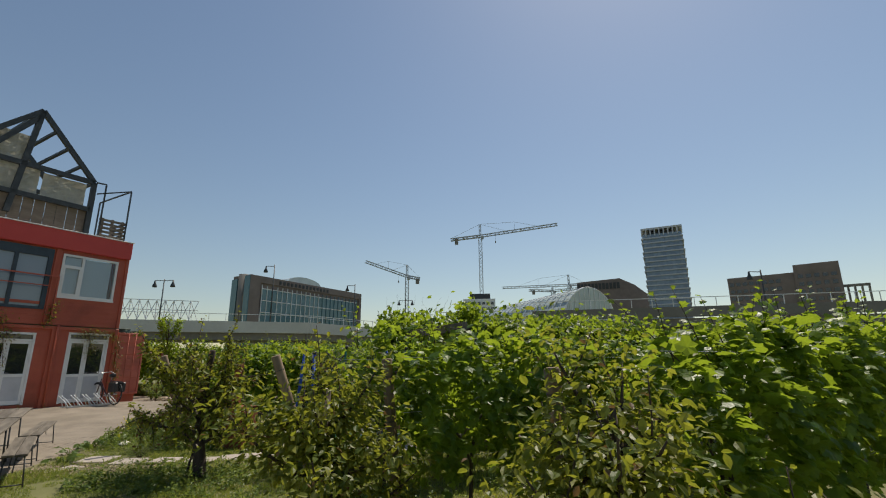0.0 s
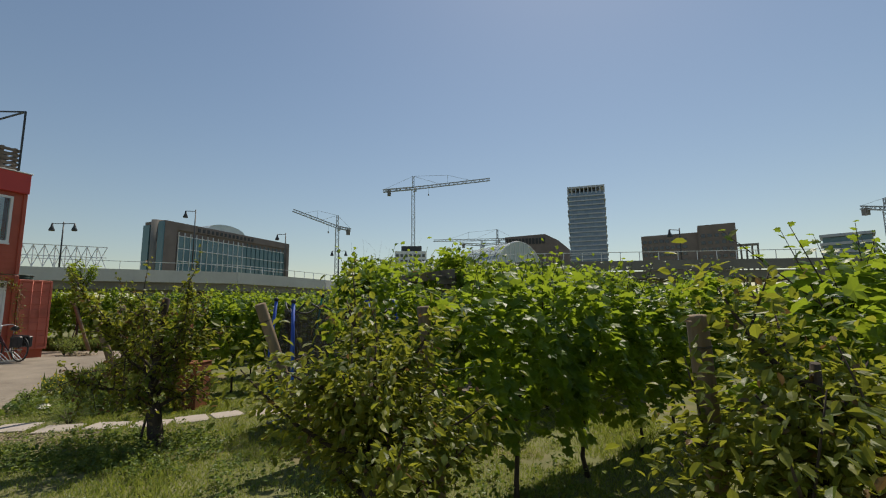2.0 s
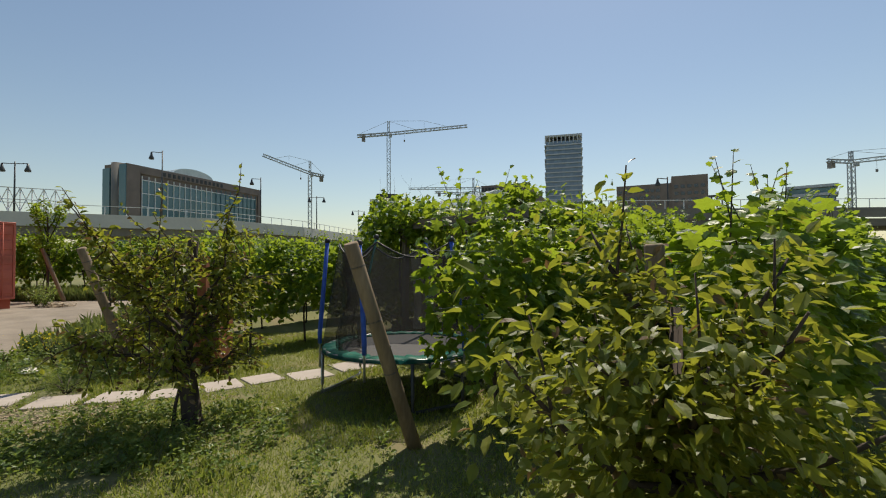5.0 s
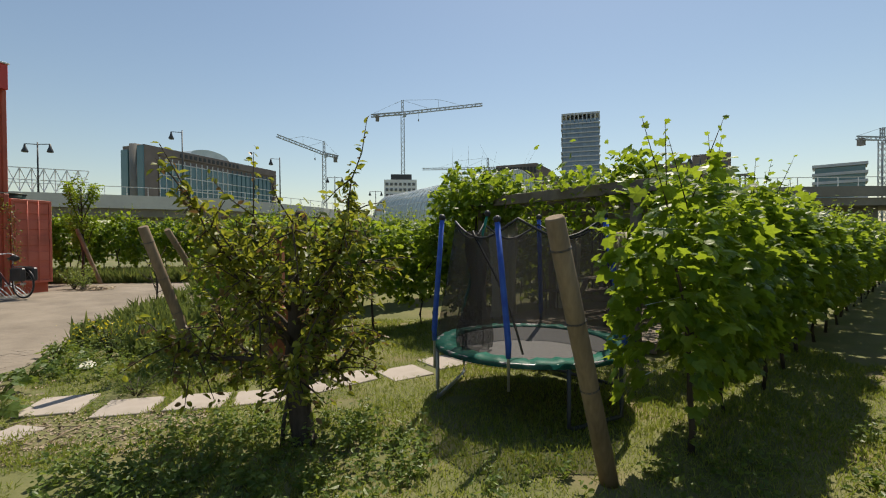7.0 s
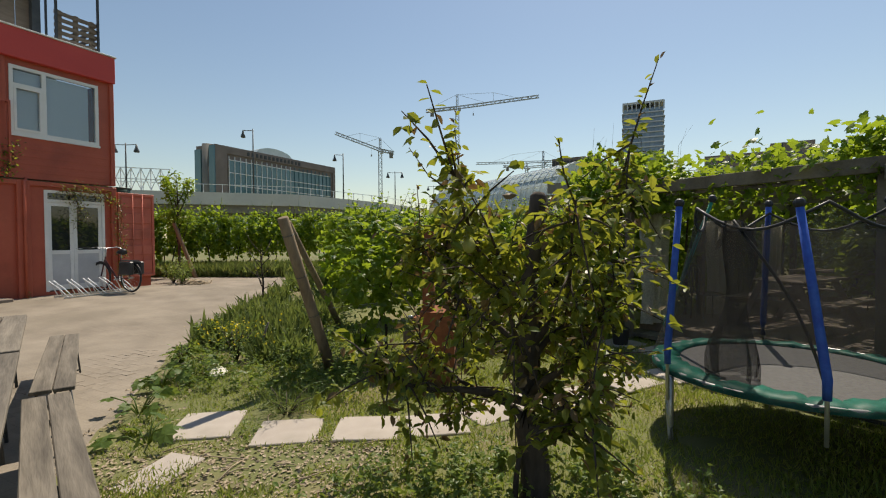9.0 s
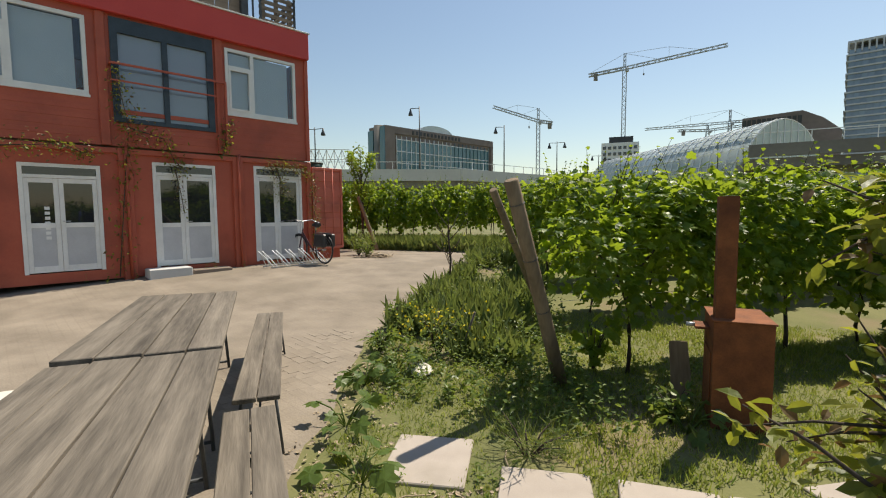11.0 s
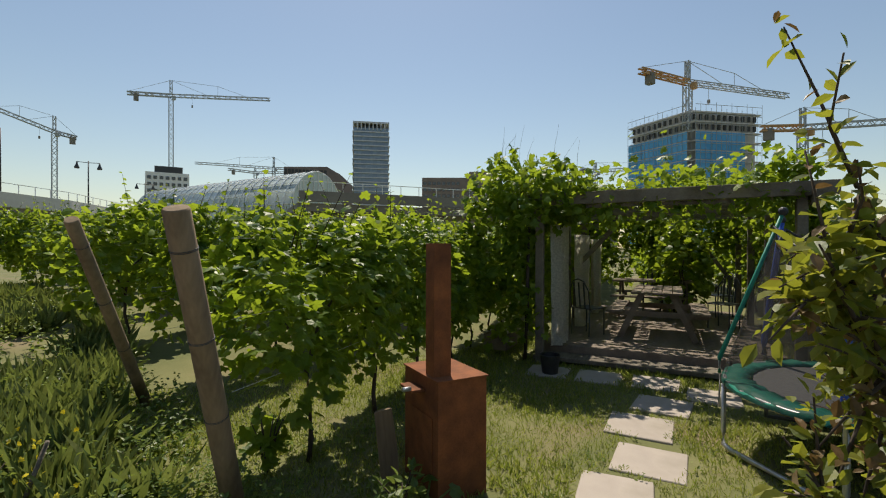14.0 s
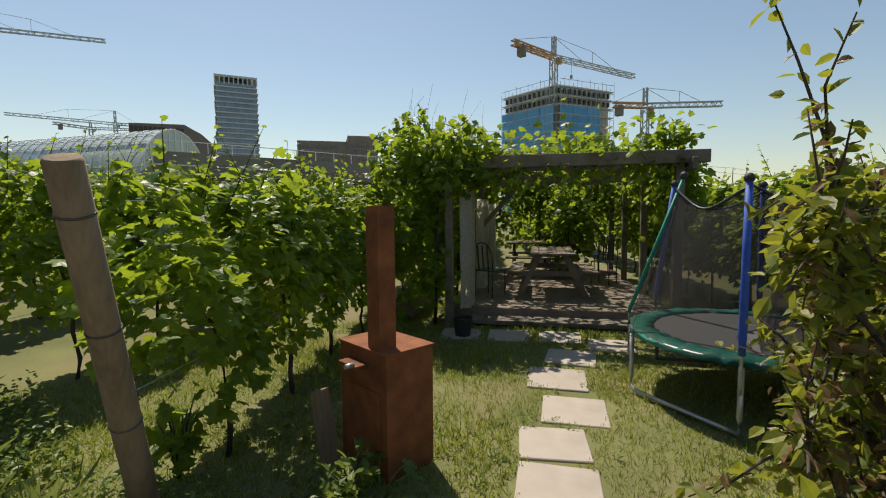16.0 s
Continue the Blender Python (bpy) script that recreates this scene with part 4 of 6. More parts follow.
balus = thing("terrace_railing", "dark metal terrace railing with pallet boards", "railing", FACE @ Matrix.Translation((0, 0, FT + 0.04)))
for a, b in (((-1.1, 0.1, 0), (-1.1, 0.1, 2.05)), ((-0.22, 0.1, 0), (-0.22, 0.1, 2.05)), ((-1.42, 0.1, 2.02), (-1.1, 0.1, 2.05)), ((-1.35, 0.1, 1.6), (-0.22, 0.1, 2.05)),
             ((-0.22, 0.1, 2.05), (-0.22, 2.6, 2.05)), ((-0.22, 2.6, 0), (-0.22, 2.6, 2.05))):
    part("rail", bar(nb(), a, b, 0.045, 0.045), M_DARKMETAL, balus)
for k in range(5):
    part("pallet_board", fbox(nb(), -1.12, -0.2, 0.14, 0.16, 0.06 + k * 0.15, 0.15 + k * 0.15), M_DARKWOOD, balus)
for k in range(5):
    part("pallet_board", fbox(nb(), -0.24, -0.22, 0.2, 1.4, 0.06 + k * 0.15, 0.15 + k * 0.15), M_DARKWOOD, balus)
for x in (-1.0, -0.66, -0.32):
    part("pallet_block", fbox(nb(), x - 0.04, x + 0.04, 0.16, 0.24, 0.0, 0.78), M_DARKWOOD, balus)
# ---------- trampoline ----------
TC, TR, TZ = Vector((-1.22, 8.02, 0)), 0.98, 0.56
tramp = thing("trampoline", "round trampoline with green rim pad, blue poles and black safety net", "trampoline", pose(TC.x, TC.y, -0.03))
part("rim", ring_tube(nb(), (0, 0, TZ), TR, 0.022), M_GALV, tramp)
bm = nb()
R0, R1, NS = TR + 0.02, TR - 0.2, 144
prev = None
for i in range(NS + 1):
    a = i * math.tau / NS
    lift = 0.007 * math.sin(i * 1.3) + 0.006 * math.sin(i * 0.37) + 0.004 * math.sin(i * 2.3)
    row = [bm.verts.new((math.cos(a) * r, math.sin(a) * r, TZ + z)) for r, z in ((R0 + 0.004, -0.02), (R0, 0.018 + lift), ((R0 + R1) / 2, 0.03 + lift), (R1, 0.022 + lift), (R1 + 0.01, 0.012))]
    if prev:
        for k in range(4):
            bm.faces.new((prev[k], row[k], row[k + 1], prev[k + 1])).smooth = True
    prev = row
part("rim_pad", bm, M_GREENPAD, tramp, "shiny green vinyl rim padding")
bm = nb()
bmesh.ops.create_circle(bm, cap_ends=True, radius=TR - 0.05, segments=48, matrix=Matrix.Translation((0, 0, TZ + 0.012)))
bmesh.ops.solidify(bm, geom=bm.faces[:], thickness=0.006)
part("jump_mat", bm, M_MAT, tramp)
POLES = [radians(a) for a in (124, 184, 241, 304, 364, 424)]
tops = []
for k, a in enumerate(POLES):
    c, s = math.cos(a), math.sin(a)
    inward = (0.38, 0.1, 0.14, 0.14, 0.14, 0.14)[k]
    top = Vector((c * (TR - inward), s * (TR - inward), (1.93, 1.85, 1.80, 1.84, 1.88, 1.9)[k])) + Vector(((0, -0.06, -0.14, 0, 0, 0)[k], 0, 0))
    mid = Vector((c * (TR + 0.05), s * (TR + 0.05), 0.75))
    foot = Vector((c * (TR + 0.05), s * (TR + 0.05), 0.35))
    tops.append(top)
    p = part("net_pole", tube(nb(), [foot, mid, top], 0.013, 8), M_GALV, tramp)
    part("pole_sleeve", tube(nb(), [mid.lerp(foot, 0.3), mid, mid.lerp(top, 0.5), top], [q * (0.5 if k == 0 else 0.8) for q in (0.03, 0.034, 0.033, 0.03)], 10), M_GREENPAD if k == 0 else M_BLUEFOAM, p, "thin green pole sleeve" if k == 0 else "blue foam sleeve")
    bc = nb()
    bmesh.ops.create_uvsphere(bc, u_segments=10, v_segments=8, radius=0.036, matrix=Matrix.Translation(top + Vector((0, 0, 0.01))))
    part("pole_cap", bc, M_BLACK, p)
for k in range(3):
    a0, a1 = POLES[2 * k] + (0, 0.5, 0)[k], POLES[2 * k + 1]
    pts = []
    for a, up in ((a0, 1), (a1, 0)):
        c, s = math.cos(a) * (TR + 0.02), math.sin(a) * (TR + 0.02)
        q = [Vector((c, s, TZ - 0.02)), Vector((c, s, 0.16)), Vector((c, s, 0.05))]
        pts += q if up else q[::-1]
    pts.insert(3, pts[2].lerp(pts[3], 0.08) - Vector((0, 0, 0.02)))
    pts.insert(4, pts[3].lerp(pts[4], 0.9))
    # all galvanised; dark metal on the other two puts their shade into the colour
    part("leg_frame", tube(nb(), pts, 0.02, 8), M_DARKMETAL if k else M_GALV, tramp)
bm = nb()
nets = []
NN = 60
for i in range(NN + 1):
    a = POLES[0] + i * math.tau / NN
    ph = (i % 10) / 10
    sag = math.sin(ph * math.pi)
    col = []
    for j in range(9):
        t = j / 8
        r = (TR + 0.035) * (1 - t) + (TR - 0.16 - 0.08 * sag - 0.16 * max(0, math.cos(a - POLES[0])) ** 3) * t
        z = TZ - 0.03 + (1.85 - TZ - 0.17 * sag) * t
        r += 0.02 * noise.noise((i * 0.5, j * 0.4, 3.0))
        col.append(bm.verts.new((math.cos(a) * r, math.sin(a) * r, z)))
    nets.append(col)
for a, b in zip(nets, nets[1:]):
    for j in range(8):
        bm.faces.new((a[j], b[j], b[j + 1], a[j + 1])).smooth = True
part("safety_net", bm, M_MESHNET, tramp, "black see-through safety net")
bm = nb()
tube(bm, [(math.cos(POLES[0] + i * math.tau / NN) * (TR - 0.16 - 0.16 * max(0, math.cos(i * math.tau / NN)) ** 3 - 0.08 * math.sin((i % 10) / 10 * math.pi)), math.sin(POLES[0] + i * math.tau / NN) * (TR - 0.16 - 0.16 * max(0, math.cos(i * math.tau / NN)) ** 3 - 0.08 * math.sin((i % 10) / 10 * math.pi)), 1.82 - 0.17 * math.sin((i % 10) / 10 * math.pi)) for i in range(NN + 1)], 0.012, 6, False)
part("net_hem", bm, M_BLACK, tramp)
# the net's entrance, drawn aside and bunched beside a pole
bm = nb()
ga = radians(204)
prev = None
for j in range(15):
    t = j / 14
    wide = 0.05 + 0.07 * t + 0.03 * math.sin(t * 9)
    c = Vector((math.cos(ga), math.sin(ga), 0)) * (TR - 0.24 - 0.05 * math.sin(t * math.pi)) + Vector((0.02 * math.sin(t * 7), 0, 1.72 - (1.72 - TZ - 0.03) * t))
    row = [bm.verts.new(c + Vector((math.cos(i * math.tau / 16), math.sin(i * math.tau / 16), 0)) * wide * (1 + 0.35 * math.sin(i * 2.6 + t * 2))) for i in range(16)]
    if prev:
        for i in range(16):
            bm.faces.new((prev[i], prev[(i + 1) % 16], row[(i + 1) % 16], row[i])).smooth = True
    prev = row
part("gathered_net", bm, M_MESHNET, tramp, "bunched folds of black net")
hem = [Vector((math.cos(radians(204 + 42 * t)), math.sin(radians(204 + 42 * t)), 0)) * (TR - 0.24) + Vector((0, 0, 1.72 - 0.75 * t - 0.37 * t ** 4)) for t in [q / 10 for q in range(11)]]
part("entrance_hem", tube(nb(), hem, 0.011, 6), M_BLACK, tramp)

# ---------- garden stove ----------
stove = thing("garden_stove", "rusty brown square steel garden stove with a tall square chimney", "stove", pose(-3.97, 9.70, -0.03, 0, 0, -6))
SW, SD, SH = 0.37, 0.52, 0.785
part("body", box(nb(), (0, 0, SH / 2), (SW, SD, SH), None, 0.003), M_RUST, stove)
part("top_plate", box(nb(), (0, 0, SH + 0.008), (SW + 0.02, SD + 0.02, 0.012), None, 0.002), M_RUST, stove)
part("chimney", square_tube(nb(), (-0.105, -0.11, SH + 0.014), 0.125, 0.005, 0.88), M_RUST, stove, "square rusty chimney pipe")
part("door_plate", box(nb(), (-SW / 2 - 0.006, -0.02, 0.36), (0.008, 0.34, 0.36), None, 0.002), M_RUST, stove)
part("side_shelf", box(nb(), (-SW / 2 - 0.05, 0.02, SH - 0.09), (0.1, 0.2, 0.02), None, 0.003), M_RUST, stove)
hb = nb()
tube(hb, [(-SW / 2 - 0.1, -0.06, SH - 0.07), (-SW / 2 - 0.16, -0.06, SH - 0.07)], 0.016, 8)
part("handle", hb, M_GALV, stove)

# ---------- pergola ----------
PX, PY = Vector((0.87, 0.49, 0)), Vector((-0.49, 0.87, 0))
PM = Matrix(((0.871, -0.491, 0, -0.45), (0.491, 0.871, 0, 12.0), (0, 0, 1, 0), (0, 0, 0, 1)))
pergola = thing("pergola", "weathered timber pergola overgrown with grape vine", "pergola", PM)
for x in (-0.5, 1.5, 3.3, 5.1):
    for y in (0.0, -3.05):
        part("post", box(nb(), (x, y, 1.08), (0.11, 0.11, 2.3), None, 0.008), M_BEAM, pergola)
for y in (0.1, -3.15):
    part("side_beam", box(nb(), (2.3, y, 2.2), (6.2, 0.06, 0.15), None, 0.006), M_BEAM, pergola)
part("front_beam", box(nb(), (-0.6, -1.5, 2.3), (0.06, 3.75, 0.165), None, 0.006), M_BEAM, pergola, "long grey-brown front beam")
part("front_plank", box(nb(), (-0.54, -1.5, 2.19), (0.03, 1.7, 0.05), None, 0.003), M_PLANK, pergola)
for k in range(8):
    part("rafter", box(nb(), (-0.1 + k * 0.74, -1.5, 2.325), (0.05, 3.6, 0.1), None, 0.004), M_BEAM, pergola)
part("brace", bar(nb(), (1.5, -0.1, 1.2), (1.5, -1.0, 2.2), 0.06, 0.08), M_BEAM, pergola)
part("brace", bar(nb(), (5.1, -2.9, 0.9), (5.1, -2.0, 2.2), 0.06, 0.08), M_BEAM, pergola)
deck = tagged(new("deck"), "dark worn wooden deck under the pergola", "deck", kind="structure")
deck.matrix_basis = PM
for k in range(42):
    part("board", box(nb(), (0.0 + k * 0.125, -1.5, 0.15), (0.117, 3.2, 0.028), None, 0.003), M_DARKWOOD, deck)
part("fascia_board", box(nb(), (-0.08, -1.5, 0.085), (0.03, 3.22, 0.15), None, 0.003), M_DARKWOOD, deck)
part("joist", box(nb(), (2.6, -0.1, 0.05), (5.2, 0.08, 0.16)), M_DARKWOOD, deck)
part("joist", box(nb(), (2.6, -2.9, 0.05), (5.2, 0.08, 0.16)), M_DARKWOOD, deck)
part("front_step", box(nb(), (-0.32, -1.3, 0.03), (0.36, 2.8, 0.06), None, 0.006), M_PLANK, deck)


def curtain(x, y, w, z0, z1, seed):
    bm = nb()
    grid = []
    for j in range(10):
        t = j / 9
        ww = w * (1 - 0.35 * math.sin(t * math.pi * 0.9) * t)
        grid.append([bm.verts.new((x + ww * (i / 14 - 0.5), y + 0.09 * math.sin(i * 1.5 + seed) + 0.02 * noise.noise((i * 0.3, j * 0.5, seed)), z1 + (z0 - z1) * t)) for i in range(15)])
    for a, b in zip(grid, grid[1:]):
        for i in range(14):
            bm.faces.new((a[i], a[i + 1], b[i + 1], b[i])).smooth = True
    bmesh.ops.solidify(bm, geom=bm.faces[:], thickness=0.004)
    c = part("canvas_curtain", bm, M_THINCANVAS)
    c.matrix_basis = PM
    tagged(c, "pale weathered canvas curtain tied to the pergola", "curtain", group="pergola curtains")


curtain(-0.12, -0.22, 0.7, 0.2, 1.95, 1.0)
curtain(1.75, -0.22, 0.75, 0.2, 1.85, 2.0)
curtain(3.6, -0.2, 0.6, 0.2, 1.8, 3.0)


def pergola_leaves():
    gen = np.random.default_rng(77)
    ps, ds = [], []

    def put(n, x, y, z, d):
        ps.append(np.stack([x, y, z], 1))
        ds.append(np.tile(d, (n, 1)))

    n = 3000  # roof
    x, y = gen.uniform(-0.75, 5.4, n), gen.uniform(-3.2, 0.3, n)
    put(n, x, y, 2.36 + gen.gamma(2.0, 0.075, n) + 0.08 * np.sin(x * 2 + y * 3), (0, 0, 0.2))
    n = 1500  # bulging corner over the path and the first row of vines
    a, b, r = gen.uniform(0, math.tau, n), gen.uniform(-0.5, 1, n), gen.beta(3, 1.2, n)
    put(n, -0.35 + 0.95 * r * np.cos(a) * np.sqrt(1 - b * b * .8), 0.25 + 1.0 * r * np.sin(a) * np.sqrt(1 - b * b * .8), 2.3 + 0.72 * r * b + 0.08 * np.sin(a * 5), (0, 0, -0.2))
    n = 5200  # hanging down the vine side
    x = gen.uniform(-0.8, 5.3, n)
    put(n, x, 0.36 + gen.normal(0, 0.16, n), 2.4 - gen.beta(1.1, 1.2, n) * (2.1 - 0.6 * (np.sin(x * 2.6) > 0.3)), (0, 0.3, -0.6))
    n = 330  # thick at the first corner
    put(n, -0.7 + gen.normal(0, 0.2, n), 0.6 + gen.normal(0, 0.25, n), 2.4 - gen.beta(1.0, 1.2, n) * 2.2, (-0.4, 0.2, -0.5))
    n = 2800  # far end
    y = gen.uniform(-3.2, 0.3, n)
    put(n, 5.3 + gen.normal(0, 0.12, n), y, 2.4 - gen.beta(1.1, 1.5, n) * (1.7 - 0.7 * (np.sin(y * 4) > 0.2)), (0.3, 0, -0.6))
    n = 3600  # other long side
    x = gen.uniform(-0.4, 5.3, n)
    put(n, x, -3.25 + gen.normal(0, 0.12, n), 2.4 - gen.beta(1.1, 1.8, n) * (1.5 - 0.5 * (np.sin(x * 3) > 0)), (0, -0.3, -0.6))
    n = 420  # fringe under the front beam
    put(n, -0.5 + gen.normal(0, 0.08, n), gen.uniform(-3.1, 0, n), 2.32 - gen.beta(1, 3, n) * 0.6, (-0.3, 0, -0.6))
    n = 110  # tuft at the end of the beam
    put(n, -0.3 + gen.normal(0, 0.1, n), -2.95 + gen.normal(0, 0.2, n), 2.45 + gen.gamma(2, 0.07, n), (0, 0, 0.4))
    ps2, ds2 = np.concatenate(ps), np.concatenate(ds)
    vine = thing("pergola_vine", "dense green grape vine covering the pergola", "vine", PM)
    part("foliage", leaf_mesh("foliage", ps2, ds2, gen.uniform(0.07, 0.14, len(ps2)), GRAPE_LEAF, M_GRAPE, gen, 0.6), M_GRAPE, vine)
    for k in range(4):
        bm = nb()
        x = -0.5 + k * 1.85
        tube(bm, [(x, 0.22, -0.05), (x + 0.04, 0.2, 0.6), (x - 0.03, 0.17, 1.3), (x, 0.15, 2.2), (x + 0.2, -0.2, 2.42), (x + 0.4, -1.4, 2.44)], [0.035, 0.03, 0.026, 0.02, 0.016, 0.01], 7)
        part("stem", bm, M_BARK, vine)
    for k in range(10):
        x, y, h = gen.uniform(-0.9, 0.6), gen.uniform(-0.4, 0.9), gen.uniform(0.3, 0.55)
        bm = nb()
        tube(bm, [(x, y, 2.7), (x + 0.05, y, 2.9 + h * 0.4), (x + gen.normal(0, .15), y + gen.normal(0, .15), 2.9 + h)], [0.0025, 0.002, 0.001], 4)
        part("tendril", bm, M_BARK, vine)


pergola_leaves()


def picnic_table(m, label):
    t = thing("picnic_table", label, "table", m, group="tables under the pergola")
    for k in range(5):
        part("tabletop_board", box(nb(), (0, -0.3 + k * 0.15, 0.74), (1.6, 0.14, 0.035), None, 0.004), M_DARKWOOD, t)
    for s in (-1, 1):
        part("seat", box(nb(), (0, s * 0.62, 0.44), (1.6, 0.24, 0.035), None, 0.004), M_DARKWOOD, t)
        part("crossbar", bar(nb(), (s * 0.6, -0.72, 0.4), (s * 0.6, 0.72, 0.4), 0.04, 0.09), M_DARKWOOD, t)
        for q in (-1, 1):
            part("leg", bar(nb(), (s * 0.64, q * 0.55, 0.0), (s * 0.64, q * 0.22, 0.72), 0.04, 0.09), M_DARKWOOD, t)
    return t


picnic_table(PM @ pose(1.55, -1.5, 0.166, 0, 0, 0), "dark wooden picnic table in the pergola's shade")
picnic_table(PM @ pose(3.9, -1.35, 0.166, 0, 0, 90), "dark wooden picnic table at the deck's far end")


def metal_chair(m):
    c = thing("metal_chair", "dark slatted metal garden chair with a round back", "chair", m, group="chairs under the pergola")
    part("seat", box(nb(), (0, 0, 0.45), (0.4, 0.4, 0.02), None, 0.004), M_DARKMETAL, c)
    for sx in (-1, 1):
        part("front_leg", tube(nb(), [(sx * 0.18, -0.18, 0), (sx * 0.18, -0.18, 0.44)], 0.011, 6), M_DARKMETAL, c)
        part("rear_leg", tube(nb(), [(sx * 0.18, 0.2, 0), (sx * 0.18, 0.18, 0.44)], 0.011, 6), M_DARKMETAL, c)
    part("back_hoop", tube(nb(), [(-0.19, 0.19, 0.44), (-0.19, 0.23, 0.75), (-0.11, 0.25, 0.9), (0, 0.255, 0.94), (0.11, 0.25, 0.9), (0.19, 0.23, 0.75), (0.19, 0.19, 0.44)], 0.011, 6), M_DARKMETAL, c)
    for x in (-0.1, 0, 0.1):
        part("back_slat", bar(nb(), (x, 0.2, 0.46), (x, 0.245, 0.88), 0.03, 0.006), M_DARKMETAL, c)


metal_chair(PM @ pose(0.95, -0.45, 0.166, 0, 0, 60))
metal_chair(PM @ pose(4.6, -1.3, 0.166, 0, 0, -90))
metal_chair(PM @ pose(4.3, -2.6, 0.166, 0, 0, -150))
metal_chair(PM @ pose(2.6, -2.55, 0.166, 0, 0, -120))

pot = thing("flower_pot", "black plastic bucket on the slabs by the deck", "pot", pose(-1.25, 11.22, -0.02))
bm = nb()
tube(bm, [(0, 0, 0), (0, 0, 0.24)], [0.10, 0.13], 16, False)
bmesh.ops.create_circle(bm, cap_ends=True, radius=0.1, segments=16)
part("body", bm, M_BLACK, pot)
part("rim", ring_tube(nb(), (0, 0, 0.24), 0.13, 0.008, 20), M_BLACK, pot)
crate = thing("planter_box", "dark wooden planter box under the vines", "planter", pose(-0.75, 12.75, 0.0, 0, 0, 30))
for a, b in (((0, -0.18, 0.12), (0.6, 0.02, 0.24)), ((0, 0.18, 0.12), (0.6, 0.02, 0.24)), ((-0.29, 0, 0.12), (0.02, 0.34, 0.24)), ((0.29, 0, 0.12), (0.02, 0.34, 0.24)), ((0, 0, 0.2), (0.56, 0.34, 0.02))):
    part("board", box(nb(), a, b), M_DARKWOOD, crate)
ball = nb()
bmesh.ops.create_icosphere(ball, subdivisions=3, radius=0.055)
for v in ball.verts:
    v.co *= 1 + 0.08 * noise.noise(v.co * 18)
    v.co.z *= 0.8
ball = tagged(part("pale_stone", ball, M_CANVAS), "round pale stone lying on the planter box", "stone")
ball.matrix_basis = pose(-0.66, 12.7, 0.25)

# ---------- beer table and benches on the yard ----------
TDIR = math.degrees(math.atan2(0.774, -0.633))


def plank_table(m, length, label):
    t = thing("plank_table", label, "table", m, group="plank tables in the yard")
    ws = (0.2, 0.22, 0.24, 0.21)
    y = -0.44
    for w in ws:
        part("plank", box(nb(), (rnd.uniform(-0.015, 0.015), y + w / 2, 0.735 + rnd.uniform(-0.004, 0.004)), (length, w - 0.008, 0.035), None, 0.005), M_PLANK, t)
        y += w
    for s in (-1, 1):
        for q in (-1, 1):
            part("leg", tube(nb(), [(s * (length / 2 - 0.25), q * 0.3, 0.715), (s * (length / 2 - 0.2), q * 0.34, 0.0)], 0.014, 6), M_DARKMETAL, t)
        part("leg_bar", tube(nb(), [(s * (length / 2 - 0.2), -0.34, 0.06), (s * (length / 2 - 0.2), 0.34, 0.06)], 0.012, 6), M_DARKMETAL, t)
        part("brace", tube(nb(), [(s * (length / 2 - 0.22), 0, 0.35), (s * (length / 2 - 0.75), 0, 0.71)], 0.01, 6), M_DARKMETAL, t)
        part("batten", box(nb(), (s * (length / 2 - 0.3), 0, 0.705), (0.07, 0.82, 0.025)), M_DARKWOOD, t)


def plank_bench(m, length, label):
    t = thing("plank_bench", label, "bench", m, group="plank benches in the yard")
    for k in range(2):
        part("plank", box(nb(), (0, -0.07 + k * 0.14, 0.44), (length, 0.134, 0.032), None, 0.005), M_PLANK, t)
    for s in (-1, 1):
        e = s * (length / 2 - 0.18)
        for q in (-1, 1):
            part("leg", tube(nb(), [(e, q * 0.1, 0.425), (e + s * 0.03, q * 0.14, 0.0)], 0.01, 6), M_DARKMETAL, t)
        part("leg_bar", tube(nb(), [(e + s * 0.028, -0.135, 0.04), (e + s * 0.028, 0.135, 0.04)], 0.009, 6), M_DARKMETAL, t)
        part("brace", tube(nb(), [(e, 0, 0.2), (e - s * 0.35, 0, 0.42)], 0.008, 6), M_DARKMETAL, t)
        part("end_batten", box(nb(), (e, 0, 0.417), (0.05, 0.25, 0.02)), M_DARKMETAL, t)


TU = Vector((-0.633, 0.774, 0))
TW = Vector((-0.774, -0.633, 0))
edge = Vector((-5.6, 6.14, 0))
for along, length, lab in ((-0.9, 2.2, "long weathered grey plank table with cracked boards"), (1.33, 2.2, "weathered grey plank table on metal folding legs"), (3.57, 2.2, "weathered grey plank table on metal folding legs")):
    p = edge + TU * along + TW * 0.46
    plank_table(pose(p.x, p.y, ground_z(p.x, p.y) + 0.015, 0, 0, TDIR), length, lab)
for a, b, lab in (((-5.5, 6.28), (-6.88, 7.90), "weathered grey plank bench beside the table"), ((-6.95, 8.04), (-8.45, 10.1), "weathered plank bench on folding metal legs")):
    a, b = Vector((*a, 0)), Vector((*b, 0))
    c = (a + b) / 2
    plank_bench(pose(c.x, c.y, ground_z(c.x, c.y) + 0.015, 0, 0, math.degrees(math.atan2((b - a).y, (b - a).x))), (b - a).length, lab)


# ---------- bicycle rack and bicycle ----------
def facade_point(s, out, z=0.0):
    p = FACE @ Vector((s, -out, 0))
    return Vector((p.x, p.y, ground_z(p.x, p.y) + z))


